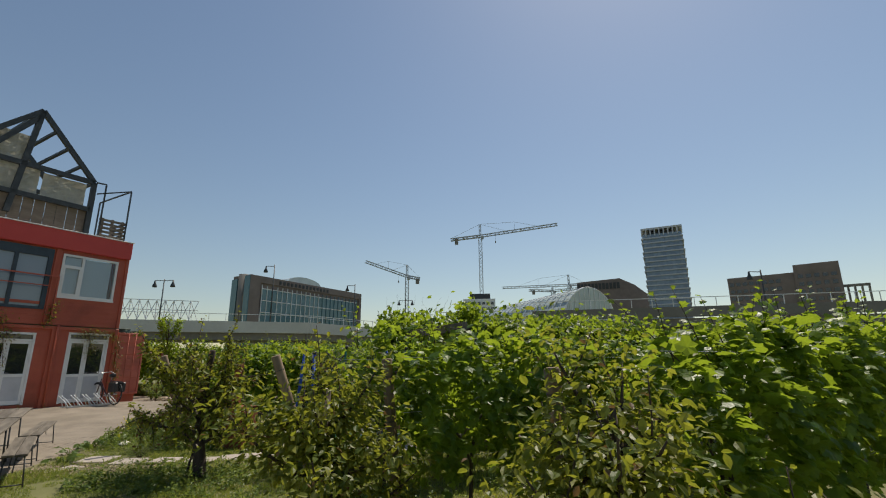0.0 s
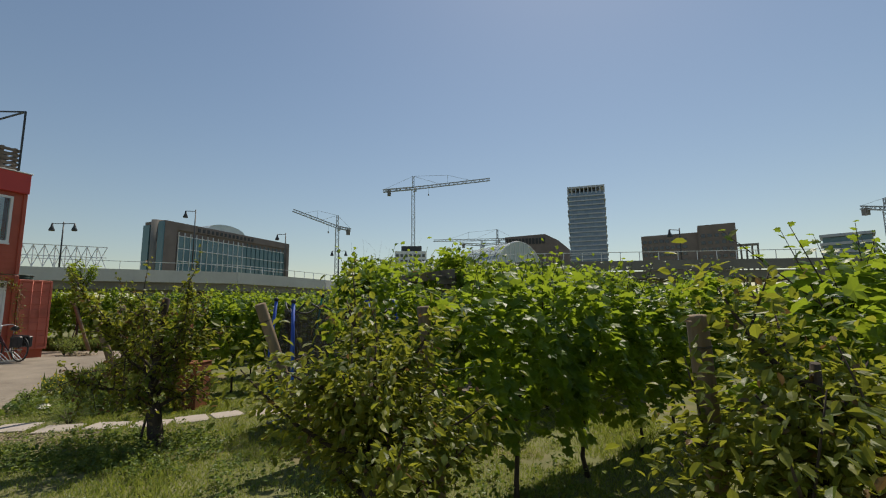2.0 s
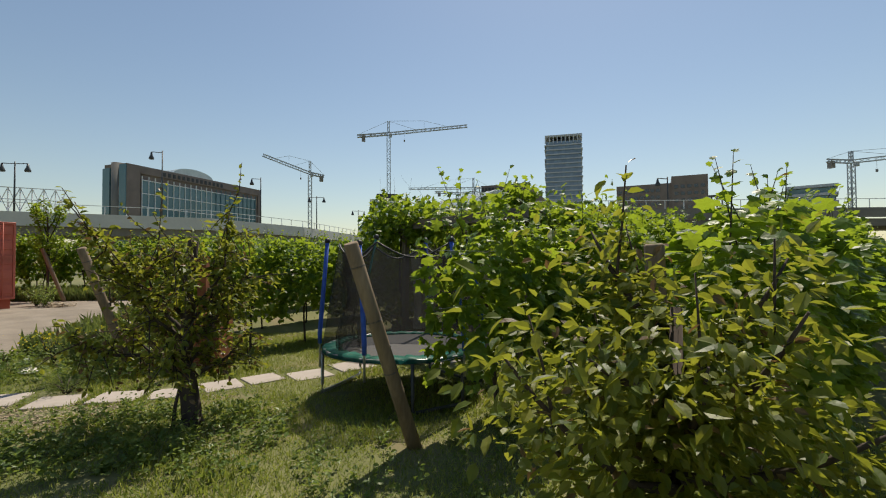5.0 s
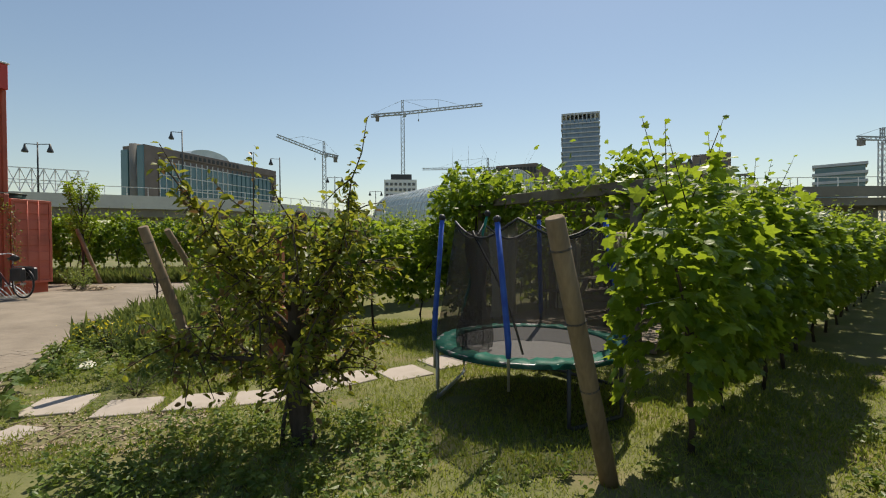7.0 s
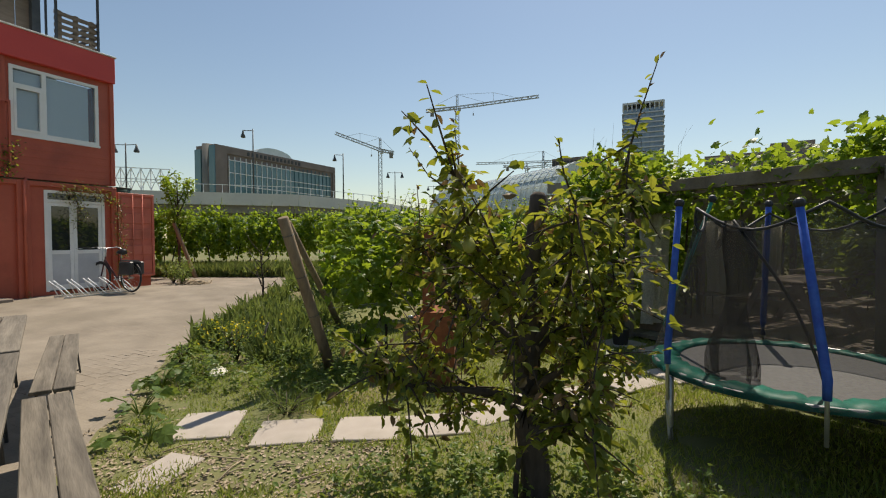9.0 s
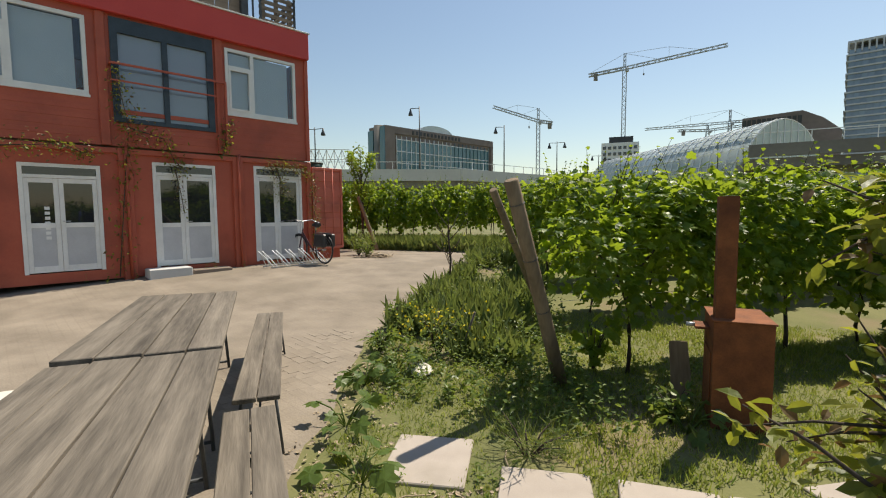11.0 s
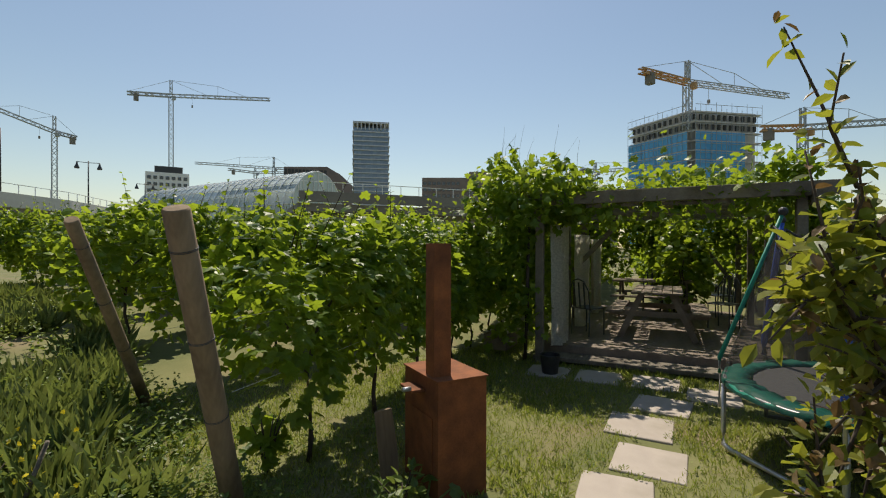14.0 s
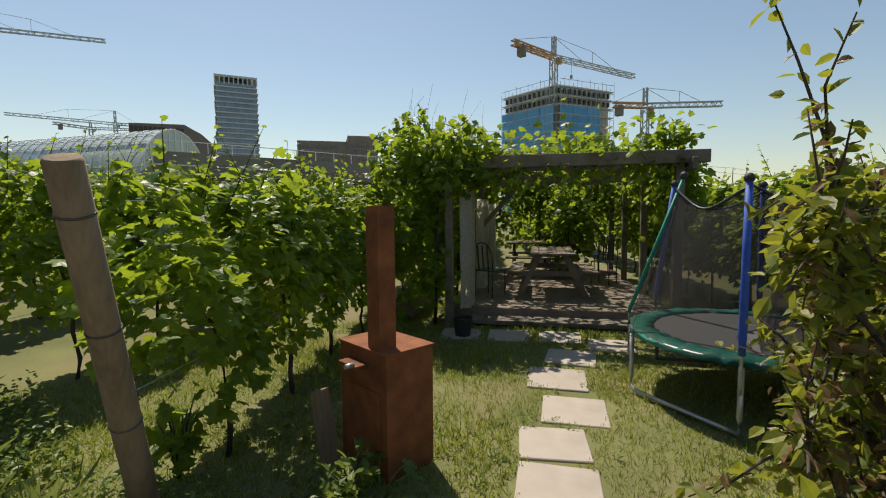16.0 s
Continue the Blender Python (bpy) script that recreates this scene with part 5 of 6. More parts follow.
rack = thing("bicycle_rack", "galvanised steel bicycle rack with slanted hoops", "bicycle rack")
pa, pb = facade_point(-1.55, 0.55, 0.03), facade_point(-0.05, 0.55, 0.03)
for off in (0.0, 0.42):
    o = (FACE.to_3x3() @ Vector((0, -off, 0)))
    part("base_rail", bar(nb(), pa + o, pb + o, 0.03, 0.03), M_GALV, rack)
for k in range(5):
    p = pa.lerp(pb, 0.05 + k * 0.22)
    ax, out = FACE.to_3x3() @ Vector((1, 0, 0)), FACE.to_3x3() @ Vector((0, -1, 0))
    for s in (0.0, 0.09):
        q = p + ax * s
        part("hoop", tube(nb(), [q + out * 0.42, q + out * 0.25 - ax * 0.1 + Vector((0, 0, 0.2)), q + out * 0.05 - ax * 0.2 + Vector((0, 0, 0.36)), q - out * 0.0 - ax * 0.16 + Vector((0, 0, 0.36)), q], 0.011, 6), M_STEELW, rack)


def bicycle(m):
    b = thing("bicycle", "dark red city bicycle with black panniers beside the rack", "bicycle", m)
    for i, x in enumerate((-0.53, 0.53)):
        wm = Matrix.Translation((x, 0, 0.35)) @ Matrix.Rotation(math.pi / 2, 4, "X")
        bm = nb()
        ring_tube(bm, (0, 0, 0), 0.335, 0.02, 36, 6)
        bm.transform(wm)
        w = part("wheel", bm, M_TYRE, b)
        bm = nb()
        ring_tube(bm, (0, 0, 0), 0.31, 0.009, 36, 5)
        bm.transform(wm)
        part("rim", bm, M_GALV, w)
        for k in range(14):
            a = k * math.tau / 14
            part("spoke", tube(nb(), [(x, 0, 0.35), (x + 0.31 * math.cos(a), 0, 0.35 + 0.31 * math.sin(a))], 0.002, 3), M_GALV, w)
        part("hub", tube(nb(), [(x, -0.05, 0.35), (x, 0.05, 0.35)], 0.025, 8), M_GALV, w)
        arc = [(x + 0.37 * math.cos(radians(t)), 0, 0.35 + 0.37 * math.sin(radians(t))) for t in range(20, 171, 15)]
        part("mudguard", tube(nb(), arc, 0.016, 5), M_BLACK, b)
    for a, c, r in (((-0.08, 0, 0.3), (0.38, 0, 0.72), 0.02), ((-0.08, 0, 0.3), (-0.2, 0, 0.82), 0.017), ((-0.08, 0, 0.3), (-0.53, 0, 0.35), 0.012), ((-0.17, 0, 0.7), (-0.53, 0, 0.35), 0.011), ((0.35, 0, 0.85), (0.53, 0, 0.35), 0.016), ((0.02, 0, 0.4), (0.37, 0, 0.78), 0.016)):
        part("frame_tube", tube(nb(), [a, c], r, 8), M_BIKE, b)
    part("seat_post", tube(nb(), [(-0.2, 0, 0.8), (-0.22, 0, 0.93)], 0.012, 6), M_GALV, b)
    part("saddle", tube(nb(), [(-0.36, 0, 0.96), (-0.28, 0, 0.97), (-0.14, 0, 0.96), (-0.06, 0, 0.95)], [0.05, 0.08, 0.045, 0.02], 10), M_BLACK, b)
    part("handlebar", tube(nb(), [(0.12, -0.26, 1.02), (0.28, -0.24, 1.08), (0.34, 0, 1.05), (0.28, 0.24, 1.08), (0.12, 0.26, 1.02)], 0.012, 8), M_GALV, b)
    part("steerer", tube(nb(), [(0.35, 0, 0.85), (0.33, 0, 1.06)], 0.015, 8), M_GALV, b)
    part("carrier", box(nb(), (-0.52, 0, 0.76), (0.42, 0.14, 0.02)), M_DARKMETAL, b)
    for s in (-1, 1):
        part("pannier", box(nb(), (-0.56, s * 0.13, 0.58), (0.38, 0.12, 0.32), None, 0.03), M_BLACK, b, "black fabric pannier")
    part("crank", tube(nb(), [(-0.08, -0.1, 0.3), (-0.08, 0.1, 0.3)], 0.02, 8), M_GALV, b)
    part("stand", tube(nb(), [(-0.2, -0.05, 0.3), (-0.16, -0.16, 0.01)], 0.01, 6), M_DARKMETAL, b)


p = (Vector((-11.75, 15.95, 0)))
bicycle(Matrix.Translation((p.x, p.y, ground_z(p.x, p.y) + 0.02)) @ Matrix.Rotation(radians(158), 4, "Z"))
# ---------- the town in the distance ----------
def block(bm, x0, x1, y0, y1, z0, z1):
    return box(bm, ((x0 + x1) / 2, (y0 + y1) / 2, (z0 + z1) / 2), (x1 - x0, y1 - y0, z1 - z0))


def frame_on(a, b):
    """x from a to b along the front, y into the building."""
    a, b = Vector((*a, 0)), Vector((*b, 0))
    d = (b - a).normalized()
    return Matrix(((d.x, -d.y, 0, a.x), (d.y, d.x, 0, a.y), (0, 0, 1, 0), (0, 0, 0, 1))), (b - a).length


def pane_mesh(name, w, h, material, d=0.3):
    return mesh_of(name, box(nb(), (0, 0, 0), (w, d, h)), material)


def put_piece(name, me, parent, at):
    o = part(name, me, None, parent)
    o.location = at
    return o


# long office with a great curtain wall
m, L = frame_on((-74.4, 158.8), (-46.0, 211.0))
office = thing("office_building", "long brown-clad office block with a large blue glass grid front", "building", m)
bm = nb()
for a in ((0, 4.4, 0, 9.7, 0, 32.8), (4.4, L, 0, 9.7, 30.3, 32.8), (4.4, L, 0.6, 9.7, 0, 30.3), (L - 1.6, L, 0, 9.7, 0, 30.3)):
    block(bm, *a)
part("wall", bm, M_BRICK, office)
part("stair_tower", block(nb(), -0.5, 0.0, 0.1, 2.6, 0, 32.4), M_CURTAIN, office, "blue-green glazed stair tower")
part("stair_tower", block(nb(), -0.5, 0.0, 6.8, 9.9, 0, 31.6), M_CURTAIN, office, "blue-green glazed stair tower")
part("round_tower", tube(nb(), [(0.6, 4.7, 0), (0.6, 4.7, 33.2)], 1.7, 20), M_CONCDARK, office)
gp = pane_mesh("pane", 2.05, 3.9, M_CURTAIN)
for j in range(6):
    for i in range(22):
        put_piece("pane", gp, office, (6.3 + i * 2.32, 0.35, 5.0 + j * 4.25))
for i in range(23):
    part("mullion", block(nb(), 5.02 + i * 2.32, 5.2 + i * 2.32, -0.1, 0.2, 2.5, 29.6), M_STEELW if i < 13 else M_CURTAIN, office)
for j in range(7):
    part("transom", block(nb(), 5.1, 56.1, -0.05, 0.25, 2.7 + j * 4.25, 2.95 + j * 4.25), M_STEELW, office)
slot = pane_mesh("vent_slot", 0.9, 1.3, M_DARKMETAL)
for i in range(14):
    put_piece("vent_slot", slot, office, (13 + i * 1.9, -0.02, 31.4 - 0.02))
bm = nb()
vs = [[bm.verts.new((17 + 18 * i / 12, y, 32.8 + 2.7 * math.sin(math.pi * i / 12) ** 0.5)) for i in range(13)] for y in (1, 8)]
for i in range(12):
    bm.faces.new((vs[0][i], vs[0][i + 1], vs[1][i + 1], vs[1][i]))
base = [[bm.verts.new((17 + 18 * i / 12, y, 32.7)) for i in range(13)] for y in (1, 8)]
for k in (0, 1):
    for i in range(12):
        bm.faces.new((base[k][i], base[k][i + 1], vs[k][i + 1], vs[k][i]))
part("roof_lantern", bm, M_GHGLASS, office, "arched glazed roof lantern")

# tower
m, L = frame_on((117.4, 294.3), (139.3, 284.5))
tower = thing("tower_block", "tall glass tower with pale floor bands and open crown", "building", m)
part("core", block(nb(), 0.6, L - 0.6, 0.6, 21.4, 0, 80), M_TOWERGLASS, tower)
tp = pane_mesh("pane", 2.1, 2.1, M_TOWERGLASS)
for k in range(24):
    z = 8 + k * 3.05
    part("floor_band", block(nb(), -0.3 + 0.4 * (k % 3 == 0), L + 0.3 - 0.3 * (k % 2), -0.3, 22, z, z + 0.75), M_TOWERSLAB, tower)
    for i in range(9):
        put_piece("pane", tp, tower, (1.9 + i * 2.53, 0.35 + 0.2 * ((i * 7 + k * 3) % 4 == 0), z + 1.9))
part("crown_beam", block(nb(), 0, L, 0, 22, 84.2, 85.4), M_TOWERSLAB, tower)
for i in range(10):
    part("crown_post", block(nb(), i * (L - 0.7) / 9, i * (L - 0.7) / 9 + 0.7, 0, 1, 80, 84.2), M_TOWERSLAB, tower)
part("plant_room", block(nb(), 4, L - 5, 3, 19, 80, 83.4), M_DARKMETAL, tower)


# slewing cranes
def lattice(bm, a, b, w, n, r=0.13):
    a, b = Vector(a), Vector(b)
    q = (b - a).to_track_quat("Z", "Y")
    cs = [Vector((w / 2 * sx, w / 2 * sy, 0)) for sx, sy in ((-1, -1), (1, -1), (1, 1), (-1, 1))]
    for c in cs:
        bar(bm, a + q @ c, b + q @ c, r * 1.6, r * 1.6)
    for k in range(n):
        p, s = a.lerp(b, k / n), a.lerp(b, (k + 1) / n)
        for i in range(4):
            c0, c1 = (cs[i], cs[(i + 1) % 4]) if k % 2 else (cs[(i + 1) % 4], cs[i])
            bar(bm, p + q @ c0, s + q @ c1, r, r)
    return bm


def crane(name, mast, jib_z, top_z, tip, counter, base_z, label, material=M_CRANE, cw=None):
    c = thing(name, label, "crane", group="tower cranes")
    mx, my = mast
    part("mast", lattice(nb(), (mx, my, base_z), (mx, my, jib_z - 1), 2.0, int((jib_z - base_z) / 2.6), 0.2), material, c)
    part("jib", lattice(nb(), (mx, my, jib_z), tip, 1.5, 18, 0.17), material, c)
    part("counter_jib", lattice(nb(), (mx, my, jib_z), counter, 1.5, 6, 0.26), cw or material, c)
    ct = Vector(counter)
    part("counterweight", box(nb(), ct.lerp(Vector((mx, my, jib_z)), 0.2) - Vector((0, 0, 1.8)), (2.2, 2.2, 3.4)), M_CONCDARK, c)
    part("tower_head", lattice(nb(), (mx, my, jib_z), (mx, my, top_z), 1.1, 3, 0.2), material, c)
    part("cab", box(nb(), (mx + 1.2, my - 1.4, jib_z - 1.3), (1.8, 1.8, 2.2), None, 0.2), cw or material, c)
    t = Vector((mx, my, top_z))
    kp = Vector((mx, my, jib_z)).lerp(Vector(tip), 0.45) + Vector((0, 0, (top_z - jib_z) * 0.75))
    for a, b in ((t, kp), (kp, Vector(tip).lerp(Vector((mx, my, jib_z)), 0.2)), (t, ct + Vector((0, 0, 0.8))), (t, Vector((mx, my, jib_z)).lerp(Vector(tip), 0.35) + Vector((0, 0, 0.8))), (kp, kp - Vector((0, 0, (top_z - jib_z) * 0.7)))):
        part("pendant", bar(nb(), a, b, 0.14, 0.14), material, c)
    h = Vector((mx, my, jib_z)).lerp(Vector(tip), 0.2)
    part("hoist_rope", bar(nb(), h, h - Vector((0, 0, 5)), 0.1, 0.1), material, c)
    part("hook_block", box(nb(), h - Vector((0, 0, 5.4)), (0.7, 0.7, 1.2)), M_CONCDARK, c)


crane("tower_crane", (13, 291), 81.6, 89.7, (62, 284, 86.6), (-6.3, 292, 79.7), 42, "tall grey lattice tower crane with a long jib")
crane("tower_crane", (-35, 295), 56.4, 64, (-62, 291, 66), (-26.6, 296, 54.8), 0, "grey lattice tower crane with a raised jib")
crane("tower_crane", (92, 395), 65.5, 74.5, (36, 404, 65.3), (105, 391, 65.5), 0, "far grey lattice tower crane")
crane("tower_crane", (78.4, 398), 61, 65, (100, 394, 62.5), (58.6, 401, 62.3), 0, "far small grey tower crane")
crane("tower_crane", (224.4, 183.8), 47.2, 52.2, (250, 148, 47), (218.7, 190.7, 49), 0, "grey lattice tower crane behind a low office")
crane("tower_crane", (145.2, 87), 55.6, 62.6, (186, 73.4, 55.0), (124.6, 90.7, 56.2), 40, "grey tower crane with an orange counter-jib", M_CRANE, M_CRANEY)
crane("tower_crane", (156, 59.2), 36.5, 42.3, (166, 38.7, 35.6), (149.5, 67.5, 37), 0, "grey tower crane beside the building site", M_CRANE, M_CRANEY)

# building site
CNR, LFT, RGT = Vector((145, 85.6, 0)), Vector((149.2, 109.8, 0)), Vector((167.8, 75.6, 0))
site = thing("building_under_construction", "unfinished concrete tower wrapped in blue scaffold netting", "building")
bm = nb()
quad = [CNR + (RGT - CNR) * 0.03 + (LFT - CNR) * 0.03, RGT + (LFT - CNR) * 0.03, RGT + (LFT - CNR), LFT + (RGT - CNR) * 0.03]
lo = [bm.verts.new(v) for v in quad]
hi = [bm.verts.new(v + Vector((0, 0, 46.5))) for v in quad]
bm.faces.new(hi)
for i in range(4):
    bm.faces.new((lo[i], lo[(i + 1) % 4], hi[(i + 1) % 4], hi[i]))
part("concrete_frame", bm, M_CONC, site)
for a, b, n, cols in ((CNR, RGT, 15, 11), (LFT, CNR, 15, 11)):
    d = (b - a).normalized()
    out = Vector((d.y, -d.x, 0))
    for k in range(n):
        z = 2 + k * 3.1
        part("slab_edge", bar(nb(), a + out * 0.8 + Vector((0, 0, z)), b + out * 0.8 + Vector((0, 0, z)), 1.6, 0.35), M_CONC, site)
        if z < 38 - (8 if a == LFT else 0) * 0:
            for i in range(4):
                f0, f1 = i / 4 + 0.004, (i + 1) / 4 - 0.004
                if a == CNR and i == 3:
                    continue
                part("net_sheet", bar(nb(), a.lerp(b, f0) + out * 1.7 + Vector((0, 0, z + 1.6)), a.lerp(b, f1) + out * 1.7 + Vector((0, 0, z + 1.6)), 0.06, 2.7), M_NET, site)
        elif z < 43:
            for i in range(cols):
                # solid dark blocks stand in for the shade inside the open windows
                part("window_opening_shade", bar(nb(), a.lerp(b, (i + 0.3) / cols) + out * 0.05 + Vector((0, 0, z + 1.9)), a.lerp(b, (i + 0.7) / cols) + out * 0.05 + Vector((0, 0, z + 1.9)), 0.5, 1.7), M_DARKMETAL, site)
    for k in range(16):
        z = Vector((0, 0, 1.2 + k * 3.1))
        part("ledger", bar(nb(), a + out * 1.95 + z, b + out * 1.95 + z, 0.12, 0.14), M_CRANE, site)
    for i in range(14):
        p = a.lerp(b, i / 13) + out * 1.9
        part("scaffold_pole", bar(nb(), p, p + Vector((0, 0, 46.6 + 2.0 * ((i * 5) % 3) / 2)), 0.1, 0.1), M_CRANE, site)

# brown office with a raised wing
m, L = frame_on((124.2, 217.8), (157.4, 194.8))
brown = thing("brown_office", "brown office building with a higher square wing", "building", m)
part("low_wing", block(nb(), 0, L * 0.52, 0, 18, 0, 38.8), M_BRICK, brown)
part("high_wing", block(nb(), L * 0.62, L, -1, 18, 0, 41.8), M_BRICK, brown)
bm = nb()
block(bm, L * 0.52, L * 0.62, 0, 18, 0, 38.8)
part("link", bm, M_BRICK, brown)
wp = pane_mesh("window", 1.7, 1.5, M_DARKGLASS)
for j in range(8):
    for i in range(8):
        put_piece("window", wp, brown, (1.6 + i * 2.5, -0.05, 12.5 + j * 3.3))
for j in range(8):
    for i in range(5):
        put_piece("window", wp, brown, (L * 0.62 + 2.0 + i * 2.8, -1.05, 13.5 + j * 3.3))
for i in range(4):
    part("portal_post", block(nb(), L + 1.2 + i * 2.2, L + 1.9 + i * 2.2, 2, 3, 0, 31), M_CONCDARK, brown)
part("portal_beam", block(nb(), L, L + 8.6, 1.8, 3.2, 31, 32), M_CONCDARK, brown)

m, L = frame_on((201, 195.3), (213.5, 181.4))
low = thing("glass_office", "low pale office with stacked horizontal bands", "building", m)
part("core", block(nb(), 0.5, L - 0.5, 0.5, 12, 0, 35), M_CURTAIN, low)
for k in range(9):
    part("floor_band", block(nb(), -0.5, L + 0.4, -0.5, 12.5, 4 + k * 3.9, 5.3 + k * 3.9), M_TOWERSLAB, low)

m, L = frame_on((86.2, 344.6), (131.9, 328.7))
hotel = thing("brick_hotel", "brown brick block with sloping roofline", "building", m)
bm = nb()
prof = [(0, 0), (L, 0), (L, 47), (L * 0.82, 55), (L * 0.62, 60.3), (0, 59)]
f = [bm.verts.new((x, 0, z)) for x, z in prof]
b = [bm.verts.new((x, 25, z)) for x, z in prof]
bm.faces.new(f)
bm.faces.new(b[::-1])
for i in range(6):
    bm.faces.new((f[i], b[i], b[(i + 1) % 6], f[(i + 1) % 6]))
part("body", bm, M_BRICK, hotel)
for i in range(12):
    part("roof_panel", block(nb(), L * 0.62 * i / 12 + 0.3, L * 0.62 * (i + 1) / 12 - 0.3, -0.4, 0.1, 53, 57.5), M_DARKMETAL, hotel)

m, L = frame_on((1.3, 286.6), (21, 285.5))
white = thing("white_apartments", "white apartment block with a dark roof storey", "building", m)
part("body", block(nb(), 0, L, 0, 14, 0, 40), M_STEELW, white)
part("roof_storey", block(nb(), 4, L - 3, 2, 12, 40, 43.5), M_DARKMETAL, white)
wp = pane_mesh("window", 1.7, 1.7, M_DARKGLASS)
for j in range(4):
    for i in range(7):
        put_piece("window", wp, white, (1.7 + i * 2.7, -0.02, 27 + j * 3.4))

# barrel-vaulted greenhouse
ghm, GL = frame_on((33.5, 120.3), (3.0, 190.0))
gh = thing("greenhouse", "long barrel-vaulted glass greenhouse", "greenhouse", ghm)
GR = 8.6


def vault(t):
    return GR * math.cos(t), 20.3 - 11.5 + 11.5 * math.sin(t)


bm = nb()
N = 20
vs = [[bm.verts.new((x, vault(math.pi * i / N)[0], vault(math.pi * i / N)[1])) for i in range(N + 1)] for x in (0, GL)]
for i in range(N):
    bm.faces.new((vs[0][i], vs[0][i + 1], vs[1][i + 1], vs[1][i])).smooth = True
bm.faces.new(vs[0])
bm.faces.new(vs[1][::-1])
part("glazing", bm, M_GHGLASS, gh)
for k in range(27):
    x = GL * k / 26
    part("rib", tube(nb(), [(x, *[q * 1.01 for q in vault(math.pi * i / 14)]) for i in range(15)], 0.12, 5), M_STEELW, gh)
for k in range(1, 12):
    t = math.pi * k / 12
    y, z = vault(t)
    part("purlin", bar(nb(), (0, y * 1.01, z * 1.01), (GL, y * 1.01, z * 1.01), 0.14, 0.14), M_STEELW, gh)
for k in range(11):
    y = -GR + 2 * GR * (k + 0.5) / 11
    zt = 8.8 + 11.5 * math.sqrt(max(0, 1 - (y / GR) ** 2))
    part("gable_mullion", bar(nb(), (-0.12, y, 0.5), (-0.12, y, zt), 0.14, 0.14), M_STEELW, gh)
part("base_wall", box(nb(), (GL / 2, 0, 4.4), (GL, 2 * GR, 8.8)), M_CONC, gh)


# road viaducts
def viaduct(name, pts, top, thick, label, fence=True, material=M_CONC):
    v = thing(name, label, "viaduct")
    for a, b in zip(pts, pts[1:]):
        a, b = Vector((*a, 0)), Vector((*b, 0))
        m4, ln = frame_on(a[:2], b[:2])
        def pb(nm, mt, *bb):
            o = part(nm, block(nb(), *bb), mt, v)
            o.matrix_basis = m4
        pb("deck", M_CONCDARK, -0.3, ln + 0.3, 0.5, 11, top - thick - 0.9, top - 1.25)
        pb("parapet", material, -0.15, ln + 0.15, 0, 0.5, top - thick + 0.1, top)
        n = int(ln / 14)
        for k in range(n + 1):
            pb("pier", M_CONCDARK, ln * k / max(n, 1) - 0.6, ln * k / max(n, 1) + 0.6, 3, 8, 0, top - thick - 0.9)
        if fence:
            pb("handrail", M_STEELW, 0, ln, 0.2, 0.28, top + 1.0, top + 1.07)
            for k in range(int(ln / 2.2)):
                pb("baluster", M_STEELW, k * 2.2, k * 2.2 + 0.06, 0.2, 0.28, top, top + 1.0)


viaduct("road_viaduct", [(-66, 50), (-43.4, 60.7), (-22, 68.7), (-12, 84), (-2, 112)], 7.6, 1.7, "pale concrete road viaduct with a railing")
viaduct("rail_viaduct", [(9, 55), (54, 47), (112, 36), (190, 18)], 7.5, 1.2, "dark concrete railway viaduct", True, M_CONCDARK)

truss = thing("lattice_fence", "white lattice steel screen on the viaduct", "fence")
ta, tb = Vector((-62, 53.5, 7.7)), Vector((-37.0, 64.2, 7.7))
for k in range(26):
    a, b = ta.lerp(tb, k / 26), ta.lerp(tb, (k + 1) / 26)
    up = Vector((0, 0, 2.7))
    for p, q in ((a, a + up), (a, b + up), (a + up, b), (a + up, b + up), (a + up * 0.5, b + up * 0.5)):
        part("strut", bar(nb(), p, q, 0.09, 0.09), M_STEELW, truss)


def street_lamp(x, y, z0, z1, arms):
    l = thing("street_lamp", "dark street lamp with hanging lantern on the viaduct", "street lamp", pose(x, y, z0), group="street lamps on the viaduct")
    h = z1 - z0
    part("pole", tube(nb(), [(0, 0, -0.5), (0, 0, h)], [0.11, 0.07], 8), M_DARKMETAL, l)
    for s in arms:
        part("arm", tube(nb(), [(0, 0, h - 0.25), (s * 1.3, 0, h - 0.2)], 0.05, 6), M_DARKMETAL, l)
        part("lantern", tube(nb(), [(s * 1.3, 0, h - 0.2), (s * 1.3, 0, h - 0.6), (s * 1.3, 0, h - 1.0), (s * 1.3, 0, h - 1.15)], [0.08, 0.15, 0.32, 0.3], 10), M_DARKMETAL, l)


for x, y, z1, arms in ((-41, 61.9, 13.3, (-1, 1)), (-27.6, 67, 16.2, (-1,)), (-17.4, 76.2, 14.6, (-1,)), (-10.5, 90, 13.8, (-1, 1)), (-3.2, 110, 13.5, (-1, 1)), (34, 52, 11.5, (-1,)), (70, 45, 11.5, (1,))):
    street_lamp(x, y, 7.0, z1, arms)


